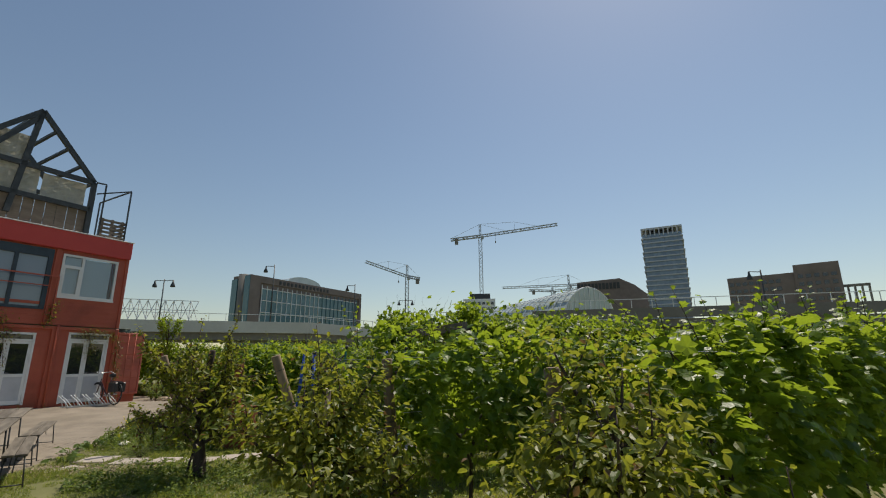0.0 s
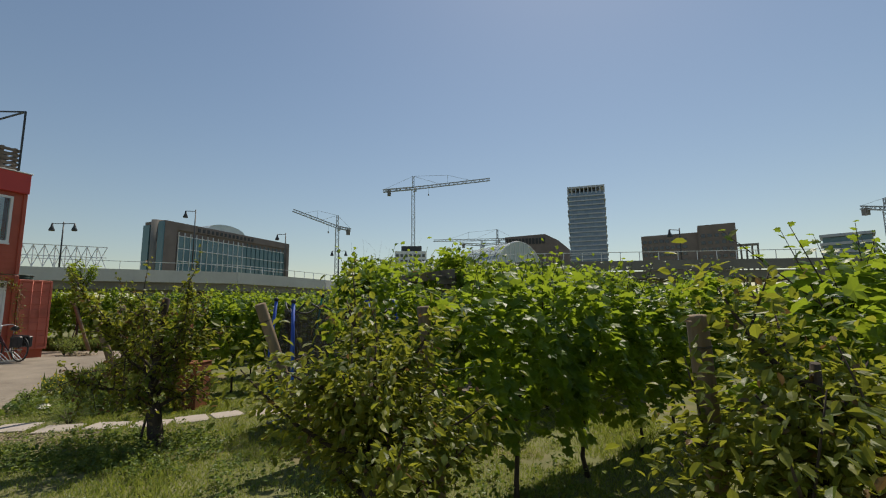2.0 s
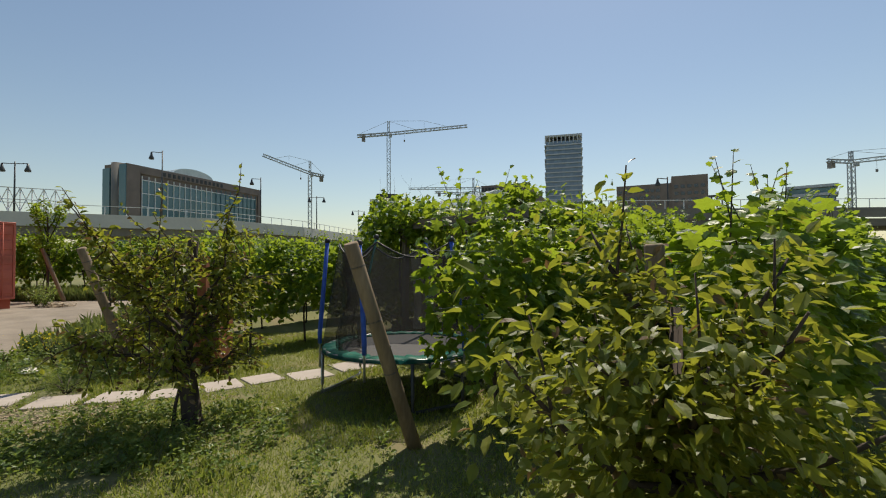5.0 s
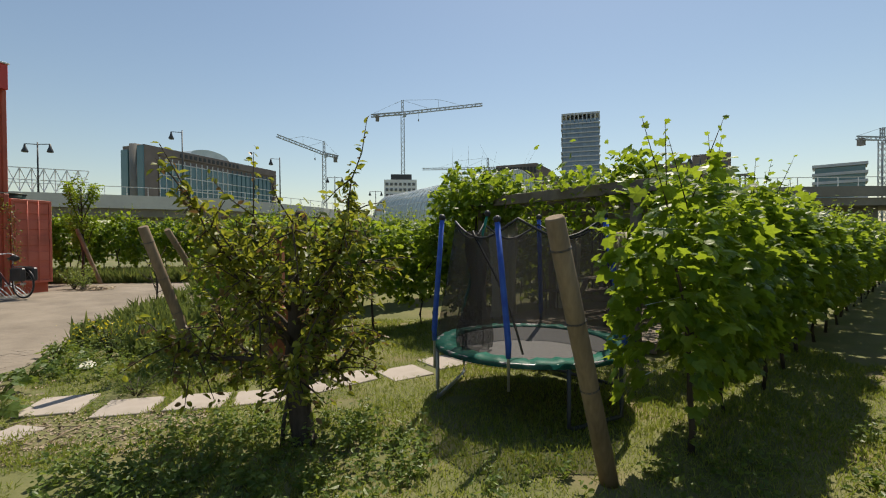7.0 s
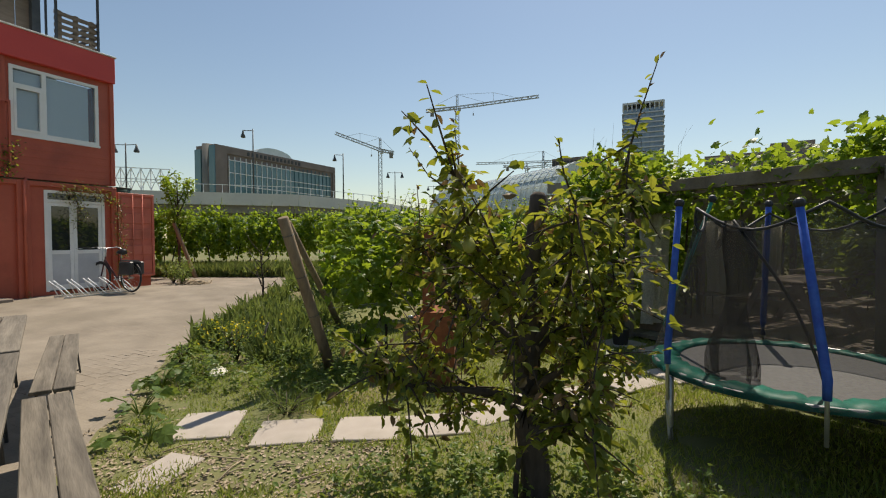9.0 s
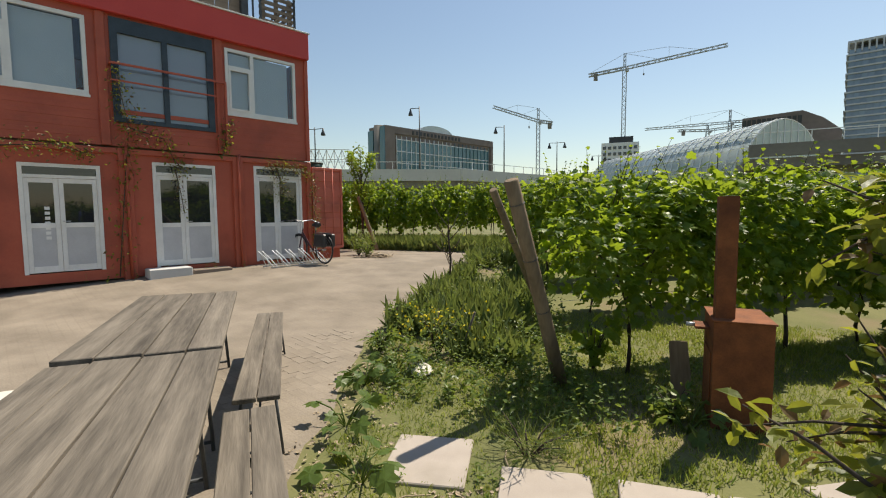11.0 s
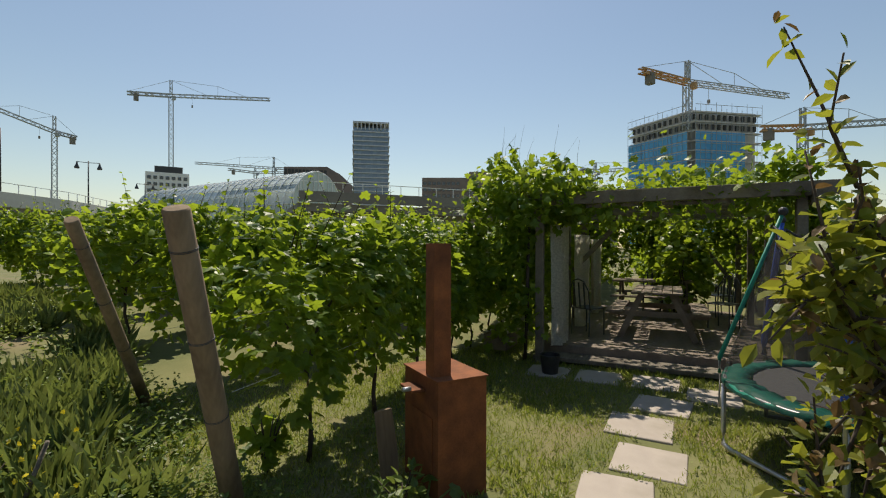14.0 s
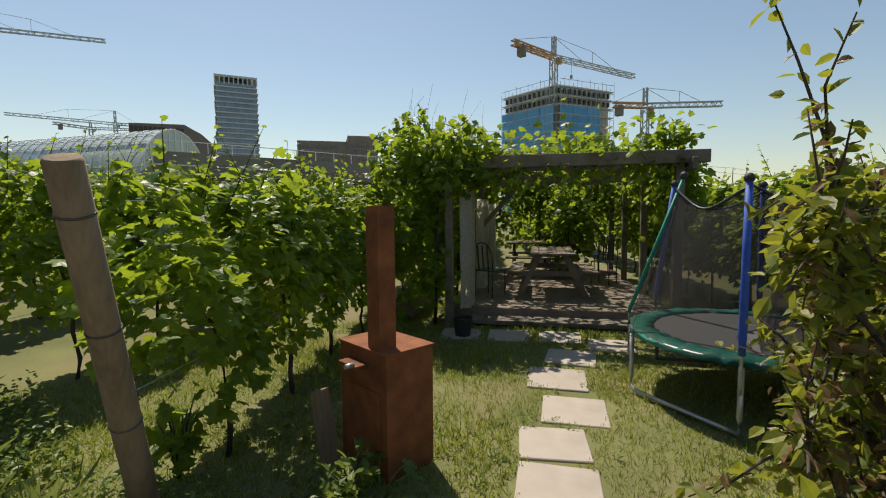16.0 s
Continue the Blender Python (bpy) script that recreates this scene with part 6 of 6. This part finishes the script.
# overhead line of the railway
masts = [(113, 37.2), (140, 30.9), (168, 24.4)]
for x, y in masts:
    mm = thing("catenary_mast", "thin grey railway mast with a bracket", "mast", pose(x, y, 6.2), group="railway masts")
    part("pole", tube(nb(), [(0, 0, -0.6), (0, 0, 7.0)], [0.14, 0.1], 8), M_DARKMETAL, mm)
    part("bracket", tube(nb(), [(0, 0, 6.2), (-2.4, -1.0, 6.5)], 0.05, 6), M_DARKMETAL, mm)
    part("stay", tube(nb(), [(0, 0, 7.0), (-2.0, -0.8, 6.5)], 0.03, 5), M_DARKMETAL, mm)
for z in (11.6, 13.1):
    bm = nb()
    pts = []
    for (x0, y0), (x1, y1) in zip(masts, masts[1:]):
        for k in range(6):
            t = k / 6
            pts.append((x0 + (x1 - x0) * t, y0 + (y1 - y0) * t, z - (1.2 * t * (1 - t) if z > 12 else 0)))
    tagged(part("overhead_wire", tube(bm, pts, 0.035, 4), M_DARKMETAL), "thin overhead railway wire", "wire", group="railway wires")
# ---------- grass, weeds and small plants ----------
def stuff(name, label, category, me):
    return tagged(part(name, me, None), label, category, kind="stuff")


def scatter(n, x0, x1, y0, y1, keep, gen):
    p = np.stack([gen.uniform(x0, x1, n), gen.uniform(y0, y1, n)], 1)
    ok = np.array([keep(x, y) for x, y in p])
    p = p[ok]
    z = np.array([ground_z(x, y) for x, y in p])
    return np.concatenate([p, z[:, None]], 1)


def on_slab(x, y):
    return any(abs(x - q[0]) + abs(y - q[1]) < 0.42 and max(abs(x - q[0]), abs(y - q[1])) < 0.27 for q in SLABS)


def on_lawn(x, y):
    if x < yard_edge(y) + 0.06 + 0.7 * max(0.0, noise.noise((x * 2.3, y * 2.3, 7.0))) or on_slab(x, y):
        return False
    q = Vector((x - (-0.45), y - 12.0, 0))
    if -0.5 < q.dot(PX) < 5.3 and -3.2 < q.dot(PY) < 0.1:
        return False
    if (x + 5.3) ** 2 / 1.2 + (y - 7.7) ** 2 / 0.28 < 0.3 + 1.1 * noise.noise((x * 3, y * 3, 0)):
        return False
    return noise.noise((x * 1.1, y * 1.1, 9.0)) + 0.5 * noise.noise((x * 3.7, y * 3.7, 2.0)) > -0.42


THIN = ([(-0.006, 0, 0), (0.006, 0, 0), (0.0045, 0.6, .12), (0, 1, .5)], BLADE[1])


def build_grass():
    gen = np.random.default_rng(21)
    p = scatter(230000, -8, 3.5, 3.2, 13, on_lawn, gen)
    h = np.array([0.035 + 0.03 * max(0, noise.noise((x * 0.9, y * 0.9, 2.0)) + 0.3) for x, y, z in p]) * gen.uniform(0.6, 1.5, len(p))
    d = np.tile((0, 0, 1.0), (len(p), 1))
    stuff("lawn_grass", "short sunlit lawn grass with thin dry patches", "grass", leaf_mesh("lawn_grass", p, d, h, ([(-0.07, 0, 0), (0.07, 0, 0), (0.04, 0.6, .1), (0, 1, .35)], BLADE[1]), M_BLADE, gen, 0.7))
    # tall grass along the yard and beneath the posts
    def tall(x, y):
        e = yard_edge(y)
        return e + 0.05 < x < e + 1.8 and noise.noise((x * 0.8, y * 0.8, 6.0)) > -0.05
    p = scatter(62000, -9, -4.5, 10.4, 22, tall, gen)
    stuff("tall_grass", "tall wild grass along the edge of the yard", "grass", leaf_mesh("tall_grass", p, np.tile((0, 0, 1.0), (len(p), 1)), (0.12 + 0.36 * gen.beta(1.5, 2.4, len(p))), THIN, M_TALL, gen, 0.5))
    p = scatter(20000, -16, -7.6, 19.8, 22.6, lambda x, y: y > 20.6 - 0.1 * x - 1.7 and abs(x + 12) < 8, gen)
    stuff("tall_grass", "tall wild grass under the far vines", "grass", leaf_mesh("tall_grass", p, np.tile((0, 0, 1.0), (len(p), 1)), gen.uniform(0.15, 0.5, len(p)), THIN, M_TALL, gen, 0.3))


build_grass()


def weed_patch(name, label, x0, x1, y0, y1, n, hmax, size, keep, seed, material=M_WEED, shape=PEAR_LEAF):
    gen = np.random.default_rng(seed)
    base = scatter(n, x0, x1, y0, y1, keep, gen)
    ps, ds, ss = [], [], []
    for x, y, z in base:
        h = hmax * gen.uniform(0.35, 1.0)
        k = int(6 + h * 26)
        t = np.linspace(0.1, 1, k)
        lean = gen.normal(0, 0.12, 2)
        ps.append(np.stack([x + lean[0] * t * h, y + lean[1] * t * h, z + h * t], 1) + gen.normal(0, 0.015, (k, 3)))
        ang = np.arange(k) * 2.4 + gen.uniform(0, 6)
        ds.append(np.stack([np.cos(ang), np.sin(ang), np.full(k, 0.25)], 1))
        ss.append(size * (1.15 - 0.6 * t) * gen.uniform(0.7, 1.3, k))
    ps, ds, ss = np.concatenate(ps), np.concatenate(ds), np.concatenate(ss)
    stuff(name, label, "weeds", leaf_mesh(name, ps, ds, ss, shape, material, gen, 0.35))


def edge_strip(a, b):
    return lambda x, y: yard_edge(y) + a < x < yard_edge(y) + b and not on_slab(x, y)


weed_patch("weeds", "leafy green weeds along the yard's edge", -8.2, -4.6, 8.9, 13, 520, 0.42, 0.065, lambda x, y: edge_strip(0.25, 2.3)(x, y) and y > 8.95 and noise.noise((x * 1.5, y * 1.5, 1)) > -0.15, 41)
weed_patch("weeds", "leafy green weeds along the yard's edge", -9.5, -5.6, 12.5, 21, 420, 0.55, 0.07, lambda x, y: edge_strip(0.1, 2.2)(x, y) and noise.noise((x * 1.2, y * 1.2, 1)) > -0.1, 42)
weed_patch("weeds", "low herbs around the pear tree's foot", -5.3, -2.4, 5.9, 7.75, 520, 0.26, 0.06, lambda x, y: (x + 3.7) ** 2 / 1.9 + (y - 6.85) ** 2 / 0.75 < 1, 43)
weed_patch("weeds", "low herbs under the near vines", -3.2, 1.8, 2.3, 6.6, 900, 0.22, 0.055, lambda x, y: noise.noise((x * 1.4, y * 1.4, 3)) > 0.0, 44)
weed_patch("weeds", "low herbs under the end post and the stove", -5.6, -3.6, 9.4, 10.9, 100, 0.2, 0.055, lambda x, y: noise.noise((x * 2, y * 2, 3)) > -0.1 and not (-4.2 < x < -3.65 and 9.4 < y < 10.15), 45)
weed_patch("weeds", "small weeds between the slabs", -6.6, -0.5, 7.9, 10.2, 260, 0.10, 0.035, lambda x, y: min((x - q[0]) ** 2 + (y - q[1]) ** 2 for q in SLABS) < 0.22 and not on_slab(x, y), 46)
weed_patch("weeds", "weeds sprouting along the container wall", -14.4, -11.6, 11.6, 16.9, 150, 0.25, 0.05, lambda x, y: 0.05 < -(FACE.inverted() @ Vector((x, y, 0))).y < 0.4, 47)


def rhubarb(x, y, n, seed):
    """A clump of broad floppy leaves on stalks."""
    gen = np.random.default_rng(seed)
    c = thing("broad_leaved_plant", "clump of broad green leaves lying on the yard's edge", "plant", pose(x, y, ground_z(x, y)))
    for k in range(n):
        a = k * 2.4 + gen.normal(0, 0.3)
        r, h = gen.uniform(0.1, 0.28), gen.uniform(0.08, 0.2)
        tip = Vector((math.cos(a) * r, math.sin(a) * r, h))
        st = part("stalk", tube(nb(), [(0, 0, -0.02), tip * 0.5 + Vector((0, 0, 0.04)), tip], 0.006, 5), M_WEED, c)
        part("leaf", leaf_mesh("leaf", np.array([tuple(tip * 0.9)]), np.array([(math.cos(a), math.sin(a), -0.25)]), np.array([gen.uniform(0.1, 0.17)]), GRAPE_LEAF, M_WEED, gen, 0.15), M_WEED, st)


rhubarb(-7.0, 9.55, 16, 1)
rhubarb(-6.85, 9.95, 10, 2)
rhubarb(-6.75, 8.75, 9, 3)
rhubarb(-4.35, 9.35, 8, 4)
rhubarb(-7.35, 10.75, 7, 5)


def bush(name, x, y, h, r, n, size, material, label, shape=PEAR_LEAF, seed=1):
    gen = np.random.default_rng(seed)
    b = thing(name, label, "bush", pose(x, y, ground_z(x, y)))
    ps, ds = [], []
    for k in range(9):
        a = k * 2.4
        rr = r * gen.uniform(0.3, 1.0)
        tip = Vector((math.cos(a) * rr, math.sin(a) * rr, h * gen.uniform(0.6, 1.0)))
        part("stem", tube(nb(), [(0, 0, -0.03), tip * 0.5 + Vector((0, 0, h * 0.12)), tip], [0.008, 0.006, 0.003], 5), M_BARK, b)
        m = n // 9
        t = gen.uniform(0.2, 1.03, m)
        ps.append(np.array([tuple(tip * q) for q in t]) + gen.normal(0, 0.05 * r + 0.02, (m, 3)))
        ds.append(np.stack([gen.normal(math.cos(a), .6, m), gen.normal(math.sin(a), .6, m), gen.normal(0.1, 0.4, m)], 1))
    ps, ds = np.concatenate(ps), np.concatenate(ds)
    ps[:, 2] = np.maximum(ps[:, 2], 0.01)
    part("foliage", leaf_mesh("foliage", ps, ds, gen.uniform(0.6, 1.3, len(ps)) * size, shape, material, gen, 0.5), material, b)


bush("leafy_bush", -7.42, 11.45, 0.45, 0.22, 260, 0.06, M_WEED, "small bright green bush at the yard's edge", seed=2)
bush("ragwort", -6.6, 10.5, 0.5, 0.25, 200, 0.05, M_WEED, "ragwort with yellow flowers", seed=3)
bush("leafy_bush", -11.6, 18.2, 0.75, 0.45, 500, 0.06, M_WEED, "green bush beside the open container door", seed=4)
bush("leafy_bush", -11.1, 17.7, 0.55, 0.35, 350, 0.06, M_WEED, "green bush beside the open container door", seed=5)
gen = np.random.default_rng(8)
pp = np.stack([gen.normal(-6.6, 0.22, 90), gen.normal(10.5, 0.22, 90), gen.uniform(0.25, 0.52, 90)], 1)
stuff("ragwort_blooms", "small yellow ragwort flower heads", "flowers", leaf_mesh("ragwort_blooms", pp, np.tile((0, 0, 1.0), (90, 1)), np.full(90, 0.03), GRAPE_LEAF, M_BLOOM, gen, 1.0))


def sapling(x, y, h, leaves, seed, label, name="sapling", spread=0.5, leafsize=0.06, material=M_PEAR):
    gen = np.random.default_rng(seed)
    s = thing(name, label, "tree", pose(x, y, ground_z(x, y)))
    part("trunk", tube(nb(), [(0, 0, -0.05), (0.03, 0, h * 0.4), (-0.02, 0.02, h * 0.75), (0, 0, h)], [0.02 * h, 0.016 * h, 0.01 * h, 0.003 * h], 7), M_BARK, s)
    ps, ds = [], []
    for k in range(13):
        a, z = k * 2.4, h * (0.3 + 0.045 * k)
        tip = Vector((math.cos(a) * spread * h * 0.5, math.sin(a) * spread * h * 0.5, z + h * gen.uniform(0.15, 0.4)))
        st = Vector((0, 0, z))
        part("limb", tube(nb(), [st, st.lerp(tip, 0.5) - Vector((0, 0, 0.03 * h)), tip], [0.007 * h, 0.005 * h, 0.002 * h], 5), M_BARK, s)
        m = leaves // 13
        if m:
            t = gen.uniform(0.3, 1.02, m)
            ps.append(np.array([tuple(st.lerp(tip, q)) for q in t]) + gen.normal(0, 0.025 * h, (m, 3)))
            ds.append(np.stack([gen.normal(math.cos(a), .6, m), gen.normal(math.sin(a), .6, m), gen.normal(0, 0.4, m)], 1))
    if ps:
        ps, ds = np.concatenate(ps), np.concatenate(ds)
        part("foliage", leaf_mesh("foliage", ps, ds, gen.uniform(0.7, 1.3, len(ps)) * leafsize, PEAR_LEAF, material, gen, 0.5), material, s)


sapling(-7.5, 13.95, 1.35, 26, 3, "nearly bare young sapling at the yard's edge")
sapling(-12.4, 20.0, 3.1, 1900, 4, "slim young tree at the far side of the yard", "young_tree", 0.26, 0.1, M_GRAPE)


# climbers on the container front
def climber(points, n, spread, seed, label, size=0.06, dry=0.4):
    gen = np.random.default_rng(seed)
    c = thing("climbing_plant", label, "plant", FACE)
    pts = [Vector(p) for p in points]
    part("stem", tube(nb(), pts, [0.014] + [0.008] * (len(pts) - 1), 5), M_BARK, c)
    seg = gen.integers(0, len(pts) - 1, n)
    t = gen.random(n)
    ps = np.array([tuple(pts[i].lerp(pts[i + 1], q)) for i, q in zip(seg, t)]) + gen.normal(0, 1, (n, 3)) * np.array((spread, 0.05, spread))
    ps[:, 1] = np.minimum(ps[:, 1], -0.03)
    ds = np.stack([gen.normal(0, 0.6, n), np.full(n, -0.7), gen.normal(-0.4, 0.4, n)], 1)
    ss = gen.uniform(0.6, 1.3, n) * size
    d = gen.random(n) < dry
    part("foliage", leaf_mesh("foliage", ps[~d], ds[~d], ss[~d], PEAR_LEAF, M_PEAR, gen, 0.5), M_PEAR, c)
    part("withered_leaves", leaf_mesh("withered_leaves", ps[d], ds[d], ss[d], PEAR_LEAF, M_DRY, gen, 0.6), M_DRY, c, "brown withered leaves")


climber([(-4.3, -0.1, 0.3), (-4.1, -0.1, 2.4), (-4.0, -0.12, 3.3), (-4.2, -0.14, 4.5)], 420, 0.12, 1, "half-withered climber hanging from the upper window rail", 0.075)
climber([(-4.0, -0.15, 3.3), (-3.4, -0.15, 3.15), (-3.2, -0.1, 2.7), (-3.0, -0.1, 2.5)], 260, 0.13, 2, "half-withered climber above the middle door", 0.07)
climber([(-2.2, -0.14, 2.9), (-2.1, -0.12, 3.3), (-2.05, -0.12, 3.7)], 170, 0.09, 3, "small climber tuft beside the guard rail", 0.07)
climber([(0.1, -0.06, 0.4), (0.12, -0.06, 1.4), (0.05, -0.06, 2.5), (-0.5, -0.06, 2.78), (-1.2, -0.06, 2.7)], 760, 0.1, 4, "sparse climber framing the end door", 0.055, 0.5)
climber([(-0.9, -0.06, 2.7), (-0.8, -0.06, 2.3), (-0.85, -0.06, 1.9)], 300, 0.12, 5, "thin climber trailing over the end door", 0.05, 0.5)
climber([(-3.2, -0.06, 2.6), (-3.1, -0.06, 2.0), (-3.05, -0.06, 1.6)], 110, 0.07, 6, "thin climber trailing over the middle door", 0.05, 0.6)
climber([(-6.0, -0.3, 2.75), (-5.2, -0.3, 2.85), (-4.6, -0.2, 2.7)], 300, 0.12, 7, "half-withered climber along the ledge over a door", 0.07, 0.5)


# dry litter, scattered stones and twigs by the slabs
def litter():
    gen = np.random.default_rng(91)
    p = scatter(4200, -6.7, -4.0, 6.9, 8.4, lambda x, y: (x + 5.3) ** 2 / 1.4 + (y - 7.7) ** 2 / 0.32 < 1 + 0.8 * noise.noise((x * 3, y * 3, 0)) and not on_slab(x, y), gen)
    stuff("dry_litter", "pale dry wood chips and leaf litter on the grass", "litter", leaf_mesh("dry_litter", p + (0, 0, 0.01), np.stack([gen.normal(0, 1, len(p)), gen.normal(0, 1, len(p)), np.zeros(len(p))], 1), gen.uniform(0.012, 0.048, len(p)), SIMPLE_LEAF, M_MULCH, gen, 0.1))
    p = scatter(9000, -9, -5.5, 6, 16, lambda x, y: abs(x - yard_edge(y) - 0.1) < 0.2 + 0.5 * abs(noise.noise((x * 2, y * 2, 5))), gen)
    stuff("dry_litter", "dry straw and dust along the yard's edge", "litter", leaf_mesh("dry_litter", p + (0, 0, 0.018), np.stack([gen.normal(0, 1, len(p)), gen.normal(0, 1, len(p)), np.zeros(len(p))], 1), gen.uniform(0.015, 0.05, len(p)), SIMPLE_LEAF, M_MULCH, gen, 0.1))
    p = scatter(500, -11.4, -10.2, 17.2, 18.4, lambda x, y: (x + 10.8) ** 2 + (y - 17.8) ** 2 < 0.2, gen)
    p[:, 2] += gen.uniform(0.02, 0.16, len(p)) * np.exp(-((p[:, 0] + 10.8) ** 2 + (p[:, 1] - 17.8) ** 2) * 6)
    stuff("twig_heap", "low heap of dry twigs on the yard", "litter", leaf_mesh("twig_heap", p, np.stack([gen.normal(0, 1, len(p)), gen.normal(0, 1, len(p)), np.zeros(len(p))], 1), gen.uniform(0.1, 0.3, len(p)), ([(-0.05, 0, 0), (0.05, 0, 0), (0.03, 1, 0), (-0.03, 1, 0)], [(0, 1, 2), (0, 2, 3)]), M_MULCH, gen, 0.15))


litter()


# ---------- loose pavers at the edge of the yard ----------
def pavers():
    base = bpy.data.objects["pavement"]
    c, sn = math.cos(radians(-28)), math.sin(radians(-28))
    me = mesh_of("paver", box(nb(), (0, 0, 0), (0.2095, 0.1055, 0.05), None, 0.0025), M_PAVER)
    count = 0
    for j in range(-60, 160):
        for i in range(-80, 80):
            u, v = (i + 0.5 * (j % 2)) * 0.211, j * 0.107
            x, y = c * u - sn * v, sn * u + c * v
            if 8.3 < y < 11.2 and yard_edge(y) - 1.25 < x < yard_edge(y) - 0.3 and count < 300 and noise.noise((x * 1.2, y * 1.2, 5)) > -0.25:
                o = part("paver", me, None, base)
                o.matrix_basis = pose(x, y, ground_z(x, y) - 0.0115 + rnd.uniform(-0.0025, 0.002), rnd.uniform(-0.8, 0.8), rnd.uniform(-0.8, 0.8), -28)
                count += 1


pavers()

st = nb()
bmesh.ops.create_icosphere(st, subdivisions=2, radius=0.13)
for v in st.verts:
    v.co *= 1 + 0.15 * noise.noise(v.co * 9)
    v.co.z *= 0.22
st = tagged(part("flat_stone", st, M_CANVAS), "pale flat stone lying on the yard", "stone")
st.matrix_basis = pose(-9.8, 8.3, ground_z(-9.8, 8.3) + 0.03)

sk = thing("wooden_stake", "thin grey wooden stake leaning in the weeds", "stake", pose(-6.37, 10.55, ground_z(-6.37, 10.55)))
part("stake", tube(nb(), [(0, 0, -0.08), (0.09, 0.02, 0.26), (0.17, 0.03, 0.5)], [0.014, 0.013, 0.012], 8), M_PLANK, sk)
ob = new("flat_stone", st.data)
tagged(ob, "pale flat stone among the weeds", "stone").matrix_basis = pose(-6.6, 9.95, ground_z(-6.6, 9.95) + 0.05, 12, 0, 40)
weed_patch("weeds", "grey-green herbs around the end post", -6.7, -5.0, 9.2, 10.7, 190, 0.32, 0.04, lambda x, y: noise.noise((x * 1.7, y * 1.7, 8)) > -0.2 and not on_slab(x, y), 52)
tw = np.random.default_rng(61)
for k in range(9):
    x, y = -5.2 + tw.normal(0, 0.5), 7.8 + tw.normal(0, 0.25)
    a, ln = tw.uniform(0, math.pi), tw.uniform(0.12, 0.35)
    z = ground_z(x, y) + 0.012
    o = tagged(part("twig", tube(nb(), [(0, 0, 0), (ln * 0.5, 0.02, 0.008), (ln, 0, 0)], [0.006, 0.005, 0.003], 5), M_MULCH), "dry pale twig lying on the grass", "twig", group="twigs by the path")
    o.matrix_basis = pose(x, y, z, 0, 0, math.degrees(a))


# ---------- small things round the stove and the path ----------
def leaning_log(x, y, lean, turn, label):
    g = thing("firewood_log", label, "log", pose(x, y, ground_z(x, y), lean, 0, turn))
    bm = nb()
    ring = [(math.cos(q), math.sin(q)) for q in (-0.2, 0.5, 1.2, 2.0, 2.6)]
    low = [bm.verts.new((a * 0.075, b * 0.06, 0.0)) for a, b in ring]
    mid = [bm.verts.new((a * 0.08 + 0.006, b * 0.062, 0.26)) for a, b in ring]
    top = [bm.verts.new((a * 0.073, b * 0.058 + 0.004, 0.52)) for a, b in ring]
    n = len(ring)
    for p, q in ((low, mid), (mid, top)):
        for i in range(n):
            bm.faces.new((p[i], p[(i + 1) % n], q[(i + 1) % n], q[i]))
    bm.faces.new(low[::-1])
    bm.faces.new(top)
    part("log", bm, M_POST, g)


leaning_log(-4.3, 9.86, -8, 20, "pale split firewood log leaning at the stove")
bush("herb", -4.42, 9.52, 0.26, 0.16, 130, 0.075, M_WEED, "pale green toothed herb at the stove's foot", seed=12)
rhubarb(-6.3, 8.12, 7, 6)
bush("grape_shoot", -4.98, 10.5, 0.55, 0.16, 45, 0.12, M_GRAPE, "young vine shoots with large leaves by the end post", GRAPE_LEAF, 14)
bush("leafy_bush", -7.3, 10.5, 0.28, 0.2, 170, 0.06, M_WEED, "small dark green bush at the yard's edge", seed=15)
bush("grass_tuft", -5.4, 8.72, 0.2, 0.3, 300, 0.075, M_TALL, "tuft of long grass behind the slabs", THIN_TUFT, 16)
old = thing("old_paver", "weathered grey paver sunk in the grass", "paving slab", pose(-5.94, 7.66, ground_z(-5.94, 7.66) - 0.012, 1.5, -1, 74))
part("slab", box(nb(), (0, 0, 0), (0.52, 0.3, 0.05), None, 0.008), M_SLAB, old)
